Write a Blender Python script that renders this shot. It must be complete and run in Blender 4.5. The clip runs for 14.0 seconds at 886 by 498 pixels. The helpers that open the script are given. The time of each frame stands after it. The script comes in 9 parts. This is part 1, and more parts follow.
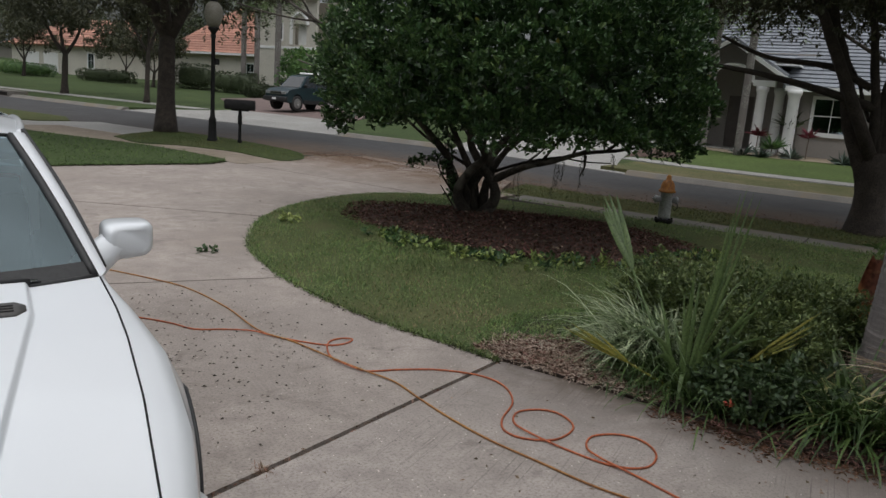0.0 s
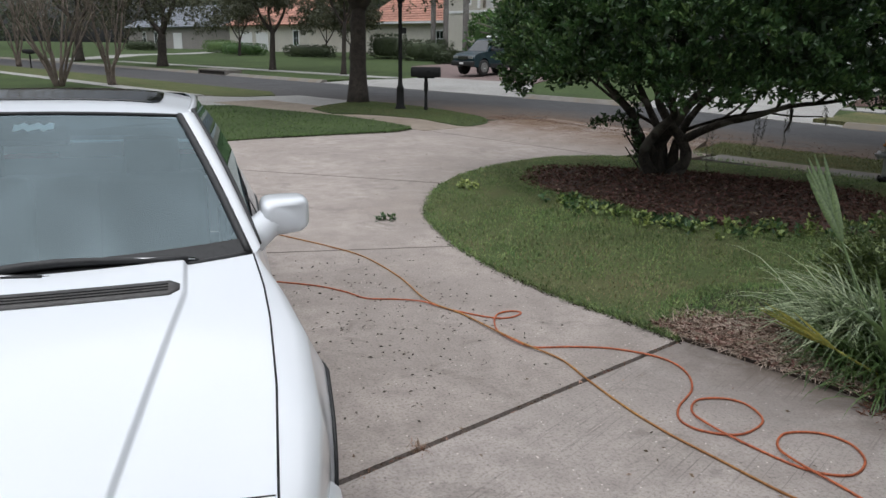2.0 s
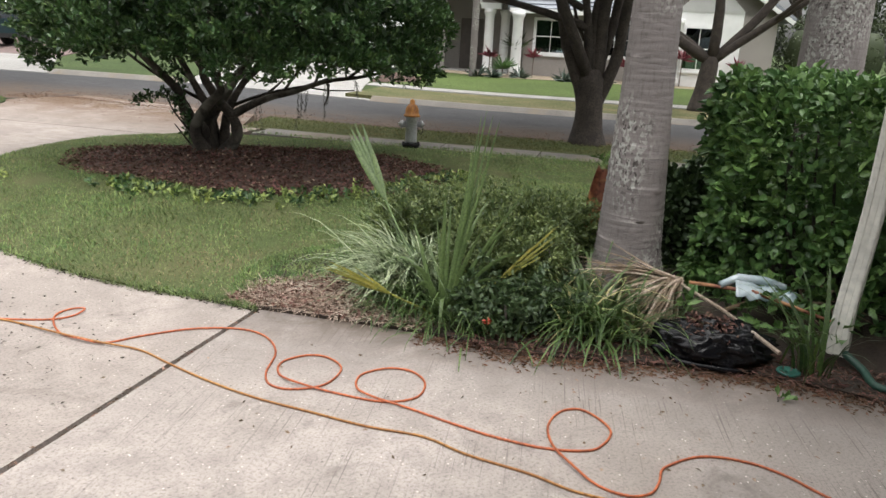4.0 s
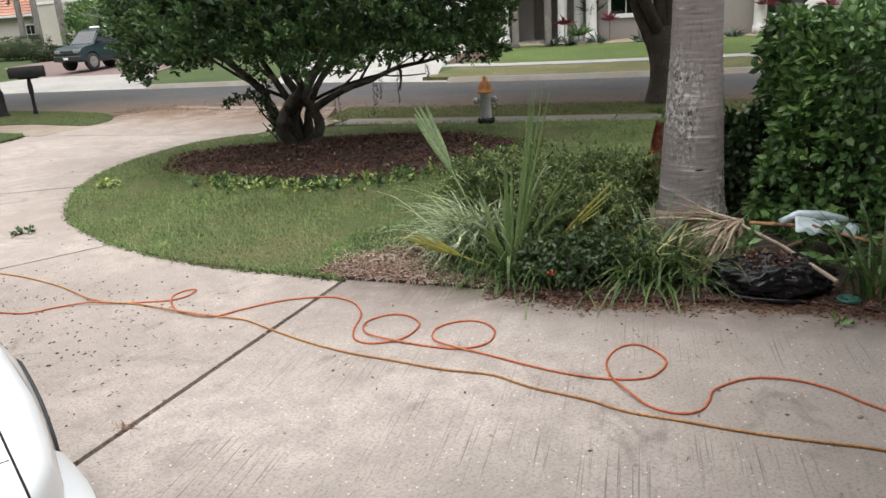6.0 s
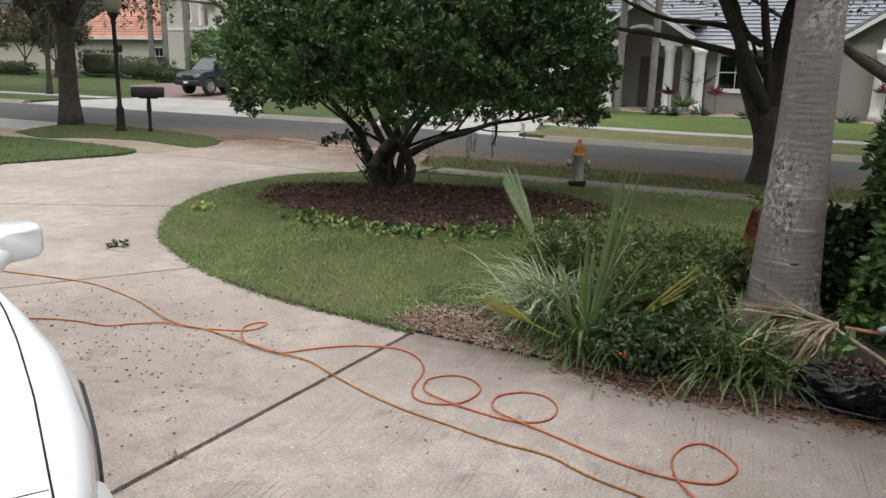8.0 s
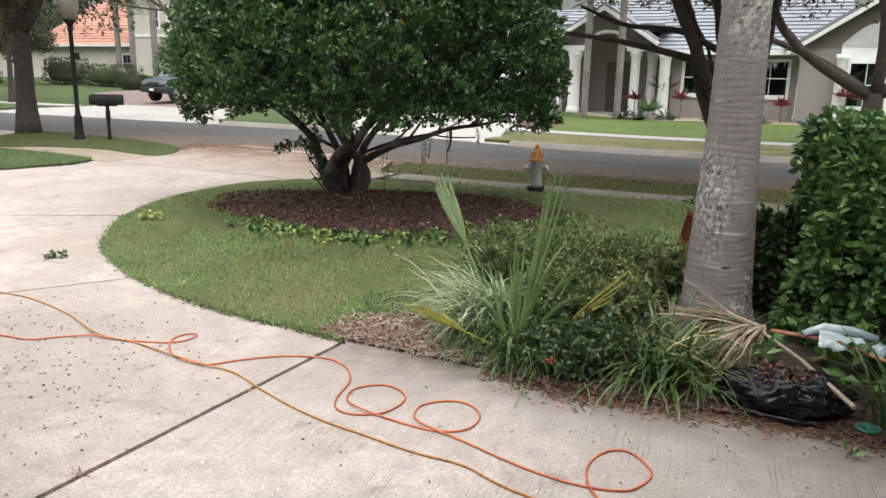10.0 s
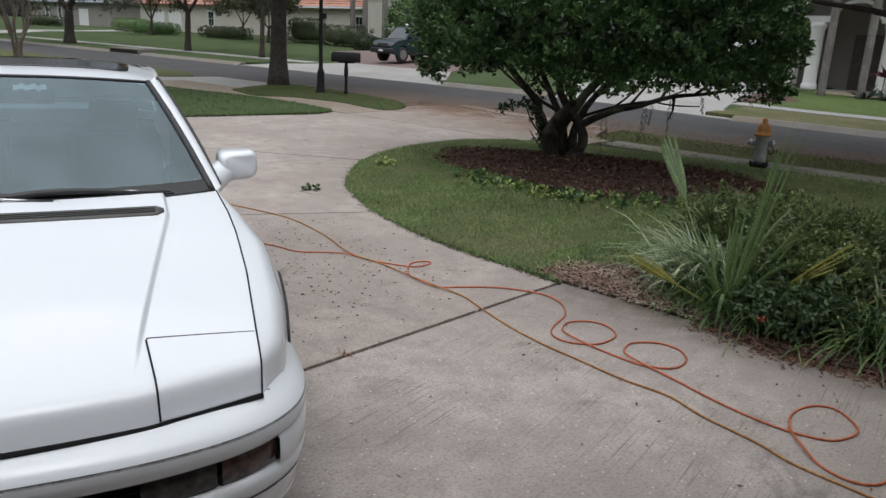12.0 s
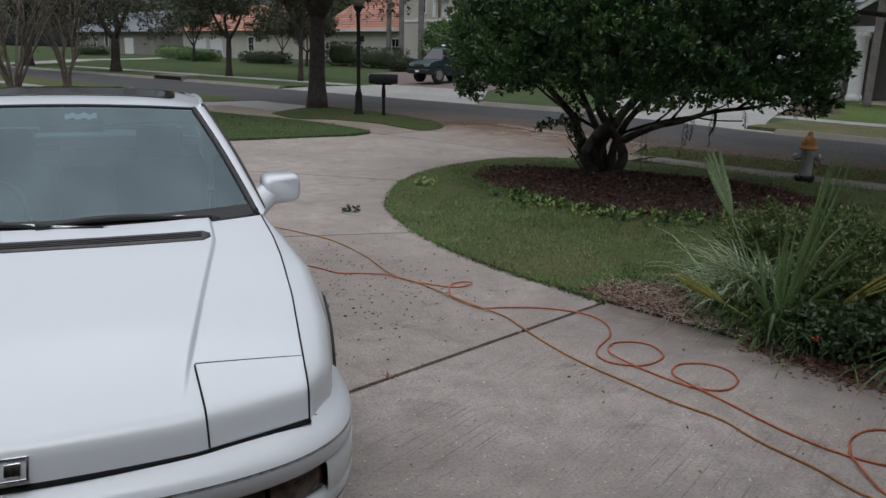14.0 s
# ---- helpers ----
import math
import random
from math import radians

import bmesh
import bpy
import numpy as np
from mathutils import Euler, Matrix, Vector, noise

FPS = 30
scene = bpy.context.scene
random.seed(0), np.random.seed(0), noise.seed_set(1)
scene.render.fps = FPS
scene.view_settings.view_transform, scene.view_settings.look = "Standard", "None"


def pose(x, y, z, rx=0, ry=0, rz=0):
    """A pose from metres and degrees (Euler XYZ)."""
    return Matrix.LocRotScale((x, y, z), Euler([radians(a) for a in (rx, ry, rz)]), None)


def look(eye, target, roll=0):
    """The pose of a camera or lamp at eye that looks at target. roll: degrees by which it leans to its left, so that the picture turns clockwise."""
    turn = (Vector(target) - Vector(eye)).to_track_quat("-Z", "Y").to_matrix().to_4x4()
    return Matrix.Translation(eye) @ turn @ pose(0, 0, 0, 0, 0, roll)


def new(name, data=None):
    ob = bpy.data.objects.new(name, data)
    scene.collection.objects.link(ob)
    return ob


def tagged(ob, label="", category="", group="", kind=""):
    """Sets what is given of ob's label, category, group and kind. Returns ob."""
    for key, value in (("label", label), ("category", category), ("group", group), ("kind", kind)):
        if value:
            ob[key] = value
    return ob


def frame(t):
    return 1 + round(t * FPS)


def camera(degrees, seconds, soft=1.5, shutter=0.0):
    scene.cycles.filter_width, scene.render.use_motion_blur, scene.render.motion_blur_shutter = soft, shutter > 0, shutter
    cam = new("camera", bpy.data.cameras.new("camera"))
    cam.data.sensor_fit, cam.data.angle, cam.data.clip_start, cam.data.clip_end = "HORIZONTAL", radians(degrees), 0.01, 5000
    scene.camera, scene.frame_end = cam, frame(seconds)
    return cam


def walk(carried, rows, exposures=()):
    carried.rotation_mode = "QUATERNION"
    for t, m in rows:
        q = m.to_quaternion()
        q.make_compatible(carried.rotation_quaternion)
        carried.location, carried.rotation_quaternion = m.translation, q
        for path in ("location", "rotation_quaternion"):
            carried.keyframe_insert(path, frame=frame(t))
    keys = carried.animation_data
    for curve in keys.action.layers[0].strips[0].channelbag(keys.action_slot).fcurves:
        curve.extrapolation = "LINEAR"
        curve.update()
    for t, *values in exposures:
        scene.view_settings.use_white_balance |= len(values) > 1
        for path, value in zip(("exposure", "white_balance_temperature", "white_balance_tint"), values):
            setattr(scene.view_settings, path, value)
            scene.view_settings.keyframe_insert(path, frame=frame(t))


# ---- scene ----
cam = camera(61.4, 14.0)
PATH = [
    (0, (0.44, -1.055, 1.489), (1.456, 0.62, 1.084), 4.3),
    (0.5, (0.5, -0.983, 1.462), (1.752, 0.528, 1.076), 4.1),
    (1, (0.522, -0.97, 1.469), (1.581, 0.678, 1.063), 0.9),
    (1.5, (0.562, -0.934, 1.495), (1.311, 0.867, 1.055), 1.9),
    (2, (0.629, -0.923, 1.494), (1.177, 0.927, 0.97), 0.8),
    (2.5, (0.732, -0.885, 1.473), (1.626, 0.814, 0.913), 1.9),
    (3, (0.667, -0.886, 1.493), (1.899, 0.599, 0.965), 0.9),
    (3.5, (0.611, -0.894, 1.48), (2.051, 0.386, 0.945), 2.0),
    (3.7, (0.597, -0.901, 1.482), (2.084, 0.32, 0.937), 3.0),
    (5.8, (0.444, -1.26, 1.494), (1.777, 0.115, 0.918), -1.1),
    (6, (0.434, -1.27, 1.488), (1.734, 0.128, 0.892), -3.8),
    (6.5, (0.436, -1.252, 1.472), (1.71, 0.146, 0.822), -3.7),
    (7, (0.431, -1.213, 1.486), (1.708, 0.17, 0.809), -1.0),
    (7.5, (0.436, -1.207, 1.488), (1.64, 0.271, 0.883), 1.7),
    (8, (0.504, -1.238, 1.535), (1.664, 0.323, 1.07), 1.4),
    (8.2, (0.539, -1.261, 1.543), (1.769, 0.262, 1.133), 0.1),
    (10.3, (0.743, -1.425, 1.542), (1.942, 0.109, 1.084), 1.6),
    (10.5, (0.713, -1.485, 1.51), (1.839, 0.096, 1.027), 1.4),
    (11, (0.625, -1.569, 1.515), (1.634, 0.071, 0.974), 2.2),
    (11.5, (0.519, -1.616, 1.507), (1.427, 0.091, 0.998), 1.5),
    (12, (0.398, -1.65, 1.493), (1.15, 0.121, 0.946), 2.8),
    (12.5, (0.308, -1.667, 1.494), (0.697, 0.201, 0.895), 2.3),
    (13, (0.312, -1.65, 1.488), (0.452, 0.251, 0.883), -0.4),
    (13.5, (0.364, -1.627, 1.495), (0.765, 0.259, 0.964), 2.1),
    (14, (0.384, -1.619, 1.497), (1.045, 0.2, 0.995), 1.4),
]
EXPOSURES = [(0, 0.15, 6300, 10), (0.5, 0.52, 6300, 10), (1, 0.95, 6300, 10), (1.5, 0.98, 6300, 10), (2, 0.53, 6080, 10), (2.5, 0.32, 6250, 10), (3, 0.9, 6400, 10), (3.5, 1.45, 6500, 10), (3.7, 1.52, 6500, 10), (6, 1.45, 6500, 10), (6.5, 1.18, 6450, 10), (7.5, 1.12, 6450, 10), (8.2, 1.08, 6500, 10), (10.5, 1.75, 6500, 10), (11, 1.28, 6400, 10), (11.5, 1, 6300, 10), (12, 0.55, 6150, 10), (12.5, 0.2, 6100, 10), (13, -0.15, 6000, 10), (13.5, -0.12, 6030, 10), (14, 0.05, 6000, 10)]
walk(cam, [(t, look(eye, target, roll)) for t, eye, target, roll in PATH], EXPOSURES)

# ---- light: overcast daylight ----
world = bpy.data.worlds.new("overcast_sky")
scene.world = world
world.use_nodes = True
wn, wl = world.node_tree.nodes, world.node_tree.links
wn.clear()
sky = wn.new("ShaderNodeTexSky")
sky.sky_type, sky.sun_disc = "NISHITA", False
sky.sun_elevation, sky.sun_rotation = radians(72), radians(196)
sky.air_density, sky.dust_density, sky.ozone_density = 1.0, 4.0, 1.0
grey = wn.new("ShaderNodeHueSaturation")
grey.inputs["Saturation"].default_value = 0.22
back = wn.new("ShaderNodeBackground")
back.inputs["Strength"].default_value = 0.0625
wl.new(sky.outputs[0], grey.inputs["Color"])
clouds, cloud_co, cloud_mix, cloud_range = (wn.new("ShaderNode" + k) for k in ("TexNoise", "TexCoord", "Mix", "MapRange"))
clouds.inputs["Scale"].default_value, clouds.inputs["Detail"].default_value = 3.2, 6
cloud_range.inputs["From Min"].default_value, cloud_range.inputs["From Max"].default_value = 0.35, 0.65
cloud_range.inputs["To Min"].default_value, cloud_range.inputs["To Max"].default_value = 0.45, 1.6
cloud_mix.data_type, cloud_mix.blend_type = "RGBA", "MULTIPLY"
cloud_mix.inputs[0].default_value = 1.0
wl.new(cloud_co.outputs["Generated"], clouds.inputs["Vector"])
wl.new(clouds.outputs["Fac"], cloud_range.inputs["Value"])
wl.new(grey.outputs[0], cloud_mix.inputs[6])
wl.new(cloud_range.outputs[0], cloud_mix.inputs[7])
split, rise, lift_mix = (wn.new("ShaderNode" + k) for k in ("SeparateXYZ", "MapRange", "Mix"))
rise.inputs["From Min"].default_value, rise.inputs["From Max"].default_value = 0.0, 1.0
rise.inputs["To Min"].default_value, rise.inputs["To Max"].default_value = 0.80, 1.25
lift_mix.data_type, lift_mix.blend_type = "RGBA", "MULTIPLY"
lift_mix.inputs[0].default_value = 1.0
wl.new(cloud_co.outputs["Generated"], split.inputs[0])
wl.new(split.outputs[2], rise.inputs["Value"])
wl.new(cloud_mix.outputs[2], lift_mix.inputs[6])
wl.new(rise.outputs[0], lift_mix.inputs[7])
wl.new(lift_mix.outputs[2], back.inputs["Color"])
wl.new(back.outputs[0], wn.new("ShaderNodeOutputWorld").inputs["Surface"])
sun_data = bpy.data.lights.new("sun", "SUN")
sun_data.energy, sun_data.angle, sun_data.color = 1.5, radians(110), (1.0, 0.985, 0.96)
sun = new("sun", sun_data)
sun.matrix_world = look((0, 0, 30), (0.5, 1.0, 20.0))

# ---- materials ----


def material(name, base, rough=0.6, metal=0.0, other=None, scale=8.0, fine=90.0, bump=0.0, stain=None, stain_scale=0.6, stain_cut=(0.5, 0.62),
             island=0.0, piece=0.0, coat=0.0, translucent=0.0, spec=0.5, plain=False, streak=None, specks=None, grain=1.0):
    """A surface with grain at two scales, stains of their own shape, and variation from piece to piece."""
    m = bpy.data.materials.new(name)
    m.use_nodes = True
    nd, lk = m.node_tree.nodes, m.node_tree.links
    bsdf = nd["Principled BSDF"]
    bsdf.inputs["Roughness"].default_value, bsdf.inputs["Metallic"].default_value = rough, metal
    bsdf.inputs["Specular IOR Level"].default_value = spec
    bsdf.inputs["Coat Weight"].default_value, bsdf.inputs["Coat Roughness"].default_value = coat, 0.06
    co = nd.new("ShaderNodeTexCoord")
    big, small = nd.new("ShaderNodeTexNoise"), nd.new("ShaderNodeTexNoise")
    for tex, s, d in ((big, scale, 5), (small, fine, 3)):
        lk.new(co.outputs["Object"], tex.inputs["Vector"])
        tex.inputs["Scale"].default_value, tex.inputs["Detail"].default_value = s, d
    other = other or tuple(0.72 * c for c in base)

    def mixed(fac, a, b):
        mix = nd.new("ShaderNodeMix")
        mix.data_type = "RGBA"
        for sock, v in ((mix.inputs[0], fac), (mix.inputs[6], a), (mix.inputs[7], b)):
            if isinstance(v, (float, int)):
                sock.default_value = v
            elif isinstance(v, tuple):
                sock.default_value = (*v, 1)
            else:
                lk.new(v, sock)
        return mix.outputs[2]

    def ramped(v, lo, hi):
        r = nd.new("ShaderNodeMapRange")
        r.inputs["From Min"].default_value, r.inputs["From Max"].default_value = lo, hi
        lk.new(v, r.inputs["Value"])
        return r.outputs[0]

    col = mixed(ramped(big.outputs["Fac"], 0.35, 0.68), base, other)
    if not plain:
        col = mixed(ramped(small.outputs["Fac"], 0.42, 0.75), col, tuple((1 - 0.45 * grain) * c for c in other))
    if island or piece:
        if island:
            src = nd.new("ShaderNodeNewGeometry").outputs["Random Per Island"]
        else:
            src = nd.new("ShaderNodeObjectInfo").outputs["Random"]
        hsv = nd.new("ShaderNodeHueSaturation")
        lk.new(col, hsv.inputs["Color"])
        r = nd.new("ShaderNodeMapRange")
        v = island or piece
        r.inputs["To Min"].default_value, r.inputs["To Max"].default_value = 1 - v, 1 + v
        lk.new(src, r.inputs["Value"])
        lk.new(r.outputs[0], hsv.inputs["Value"])
        if island:
            h = nd.new("ShaderNodeMapRange")
            h.inputs["To Min"].default_value, h.inputs["To Max"].default_value = 0.5 + 0.03 * v, 0.5 - 0.05 * v
            lk.new(src, h.inputs["Value"])
            lk.new(h.outputs[0], hsv.inputs["Hue"])
        col = hsv.outputs[0]
    if stain:
        st = nd.new("ShaderNodeTexNoise")
        st.inputs["Scale"].default_value, st.inputs["Detail"].default_value, st.inputs["Distortion"].default_value = stain_scale, 6, 0.6
        lk.new(co.outputs["Object"], st.inputs["Vector"])
        col = mixed(ramped(st.outputs["Fac"], *stain_cut), col, stain)
    if streak:
        mp, tx, msk = nd.new("ShaderNodeMapping"), nd.new("ShaderNodeTexNoise"), nd.new("ShaderNodeTexNoise")
        mp.vector_type = "TEXTURE"
        mp.inputs["Rotation"].default_value = (0, 0, radians(streak[0]))
        mp.inputs["Scale"].default_value = (0.5, 0.02, 1.0)
        lk.new(co.outputs["Object"], mp.inputs["Vector"])
        lk.new(mp.outputs[0], tx.inputs["Vector"])
        tx.inputs["Scale"].default_value, tx.inputs["Detail"].default_value = 1.0, 4
        lk.new(co.outputs["Object"], msk.inputs["Vector"])
        msk.inputs["Scale"].default_value, msk.inputs["Detail"].default_value = 1.1, 4
        both = nd.new("ShaderNodeMath")
        both.operation = "MULTIPLY"
        lk.new(ramped(tx.outputs["Fac"], 0.60, 0.70), both.inputs[0])
        lk.new(ramped(msk.outputs["Fac"], 0.38, 0.60), both.inputs[1])
        col = mixed(both.outputs[0], col, streak[1])
    if specks:
        vo = nd.new("ShaderNodeTexVoronoi")
        vo.inputs["Scale"].default_value = specks[0]
        lk.new(co.outputs["Object"], vo.inputs["Vector"])
        col = mixed(ramped(vo.outputs["Distance"], specks[1], specks[1] - 0.06), col, specks[2])
    lk.new(col, bsdf.inputs["Base Color"])
    if bump:
        b = nd.new("ShaderNodeBump")
        b.inputs["Strength"].default_value, b.inputs["Distance"].default_value = bump, 0.01
        lk.new(small.outputs["Fac"], b.inputs["Height"])
        lk.new(b.outputs[0], bsdf.inputs["Normal"])
    if translucent:
        tr, mx = nd.new("ShaderNodeBsdfTranslucent"), nd.new("ShaderNodeMixShader")
        lk.new(col, tr.inputs["Color"])
        mx.inputs[0].default_value = translucent
        lk.new(bsdf.outputs[0], mx.inputs[1])
        lk.new(tr.outputs[0], mx.inputs[2])
        lk.new(mx.outputs[0], nd["Material Output"].inputs["Surface"])
    return m


def glass_material(name, tint, gloss=1.0, haze=0.0):
    m = bpy.data.materials.new(name)
    m.use_nodes = True
    nd, lk = m.node_tree.nodes, m.node_tree.links
    nd.remove(nd["Principled BSDF"])
    clear, shine, mx, fr = (nd.new("ShaderNode" + k) for k in ("BsdfTransparent", "BsdfGlossy", "MixShader", "Fresnel"))
    clear.inputs["Color"].default_value = (*tint, 1)
    shine.inputs["Roughness"].default_value, shine.inputs["Color"].default_value = 0.015, (0.76, 0.94, 1.0, 1)
    fr.inputs["IOR"].default_value = 1.52 * gloss
    lk.new(fr.outputs[0], mx.inputs[0])
    lk.new(clear.outputs[0], mx.inputs[1])
    lk.new(shine.outputs[0], mx.inputs[2])
    out = mx.outputs[0]
    # cloudy blue-grey film: painted haze that stands in for reflected sky
    if haze:
        film, mx2, tex, co = nd.new("ShaderNodeBsdfDiffuse"), nd.new("ShaderNodeMixShader"), nd.new("ShaderNodeTexNoise"), nd.new("ShaderNodeTexCoord")
        film.inputs["Color"].default_value = (0.50, 0.56, 0.59, 1)
        tex.inputs["Scale"].default_value = 2.6
        rg = nd.new("ShaderNodeMapRange")
        rg.inputs["To Min"].default_value, rg.inputs["To Max"].default_value = haze * 0.0, haze * 2.6
        lk.new(co.outputs["Object"], tex.inputs["Vector"])
        lk.new(tex.outputs["Fac"], rg.inputs["Value"])
        lk.new(rg.outputs[0], mx2.inputs[0])
        lk.new(out, mx2.inputs[1])
        lk.new(film.outputs[0], mx2.inputs[2])
        out = mx2.outputs[0]
    lk.new(out, nd["Material Output"].inputs["Surface"])
    return m


def concrete_material(name, base, dark, rust, flecks=0.75, lines=0.0, turn=32.0, damp=False, silt=None):
    """Weathered concrete: clouds, mottling, sand grain, pale flecks, dark pits and, where asked, fine cracks and broom lines."""
    m = bpy.data.materials.new(name)
    m.use_nodes = True
    nd, lk = m.node_tree.nodes, m.node_tree.links
    bsdf = nd["Principled BSDF"]
    bsdf.inputs["Roughness"].default_value = 0.9
    bsdf.inputs["Specular IOR Level"].default_value = 0.25
    co = nd.new("ShaderNodeTexCoord").outputs["Object"]

    def cloud(scale, detail=5.0, rough=0.55, bend=0.0, vec=None):
        t = nd.new("ShaderNodeTexNoise")
        for k, v in (("Scale", scale), ("Detail", detail), ("Roughness", rough), ("Distortion", bend)):
            t.inputs[k].default_value = v
        lk.new(vec or co, t.inputs["Vector"])
        return t.outputs["Fac"]

    def ramp(v, lo, hi, a=0.0, b=1.0):
        r = nd.new("ShaderNodeMapRange")
        for k, q in (("From Min", lo), ("From Max", hi), ("To Min", a), ("To Max", b)):
            r.inputs[k].default_value = q
        lk.new(v, r.inputs["Value"])
        return r.outputs[0]

    def times(a, b):
        n = nd.new("ShaderNodeMath")
        n.operation = "MULTIPLY"
        lk.new(a, n.inputs[0])
        lk.new(b, n.inputs[1])
        return n.outputs[0]

    def blend(fac, a, b, kind="MIX"):
        n = nd.new("ShaderNodeMix")
        n.data_type, n.blend_type = "RGBA", kind
        lk.new(fac, n.inputs[0])
        for sock, v in ((n.inputs[6], a), (n.inputs[7], b)):
            if isinstance(v, tuple):
                sock.default_value = (*v, 1)
            else:
                lk.new(v, sock)
        return n.outputs[2]

    col = blend(ramp(cloud(0.9, 6, 0.6, 0.4), 0.40, 0.68), base, dark)
    col = blend(ramp(cloud(0.55, 6, 0.62, 0.8), 0.50, 0.78, 0, 0.75), col, rust)
    col = blend(ramp(cloud(5.5, 8, 0.72), 0.42, 0.64, 0, 0.85), col, dark)
    col = blend(ramp(cloud(2.1, 9, 0.72, 1.2), 0.56, 0.70, 0, 0.75), col, tuple(0.55 * c for c in dark))
    col = blend(ramp(cloud(75, 4, 0.7), 0.48, 0.68, 0, 0.75), col, tuple(0.6 * c for c in dark))
    for scale, size, share, tone, seed in ((34.0, 0.16, flecks, tuple(1.75 * c for c in base), 0.0), (26.0, 0.15, 0.80, tuple(0.42 * c for c in dark), 7.0)):
        mv, vo = nd.new("ShaderNodeVectorMath"), nd.new("ShaderNodeTexVoronoi")
        mv.inputs[1].default_value = (seed, seed, 0)
        lk.new(co, mv.inputs[0])
        lk.new(mv.outputs[0], vo.inputs["Vector"])
        vo.inputs["Scale"].default_value = scale
        sep = nd.new("ShaderNodeSeparateColor")
        lk.new(vo.outputs["Color"], sep.inputs[0])
        col = blend(times(ramp(vo.outputs["Distance"], size, size - 0.07, 0, 0.8), ramp(sep.outputs[0], share, share + 0.02)), col, tone)
    if lines:
        mp = nd.new("ShaderNodeMapping")
        mp.vector_type = "TEXTURE"
        mp.inputs["Rotation"].default_value = (0, 0, radians(turn))
        mp.inputs["Scale"].default_value = (0.55, 0.0085, 1.0)
        lk.new(co, mp.inputs["Vector"])
        hair = times(ramp(cloud(1.0, 3, 0.5, 0.15, mp.outputs[0]), 0.575, 0.66), ramp(cloud(1.6, 5), 0.44, 0.62, 0, lines))
        col = blend(hair, col, tuple(0.5 * c for c in dark))
    if silt:
        # leaf dust gathered along the road's edge
        n_of = nd.new("ShaderNodeVectorMath")
        n_of.operation = "DOT_PRODUCT"
        n_of.inputs[1].default_value = (0.889, 0.458, 0)
        lk.new(co, n_of.inputs[0])
        s_of = nd.new("ShaderNodeVectorMath")
        s_of.operation = "DOT_PRODUCT"
        s_of.inputs[1].default_value = (0.458, -0.889, 0)
        lk.new(co, s_of.inputs[0])
        reach = times(ramp(n_of.outputs["Value"], *silt), ramp(s_of.outputs["Value"], -19, -11, 0.08, 1))
        col = blend(times(reach, ramp(cloud(0.9, 9, 0.70, 1.2), 0.28, 0.56, 0, 0.92)), col, (0.185, 0.124, 0.082))
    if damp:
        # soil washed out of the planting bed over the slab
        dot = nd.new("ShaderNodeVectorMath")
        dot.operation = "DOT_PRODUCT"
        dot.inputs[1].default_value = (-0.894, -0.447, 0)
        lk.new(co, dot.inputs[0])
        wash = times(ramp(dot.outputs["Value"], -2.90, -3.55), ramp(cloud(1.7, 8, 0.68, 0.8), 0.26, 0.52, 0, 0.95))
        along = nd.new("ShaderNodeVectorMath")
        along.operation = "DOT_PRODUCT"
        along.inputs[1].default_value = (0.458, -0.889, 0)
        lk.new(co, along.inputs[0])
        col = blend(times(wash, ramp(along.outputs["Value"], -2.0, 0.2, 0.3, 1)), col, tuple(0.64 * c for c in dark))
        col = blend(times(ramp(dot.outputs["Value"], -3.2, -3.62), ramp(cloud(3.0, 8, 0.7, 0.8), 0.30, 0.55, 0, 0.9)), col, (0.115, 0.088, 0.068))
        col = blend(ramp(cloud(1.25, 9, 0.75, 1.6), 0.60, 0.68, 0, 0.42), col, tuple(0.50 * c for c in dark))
    info = nd.new("ShaderNodeObjectInfo")
    hsv = nd.new("ShaderNodeHueSaturation")
    lk.new(col, hsv.inputs["Color"])
    lk.new(ramp(info.outputs["Random"], 0, 1, 0.95, 1.05), hsv.inputs["Value"])
    lk.new(hsv.outputs[0], bsdf.inputs["Base Color"])
    bump = nd.new("ShaderNodeBump")
    bump.inputs["Strength"].default_value, bump.inputs["Distance"].default_value = 0.35, 0.006
    lk.new(cloud(60, 6, 0.75), bump.inputs["Height"])
    lk.new(bump.outputs[0], bsdf.inputs["Normal"])
    return m


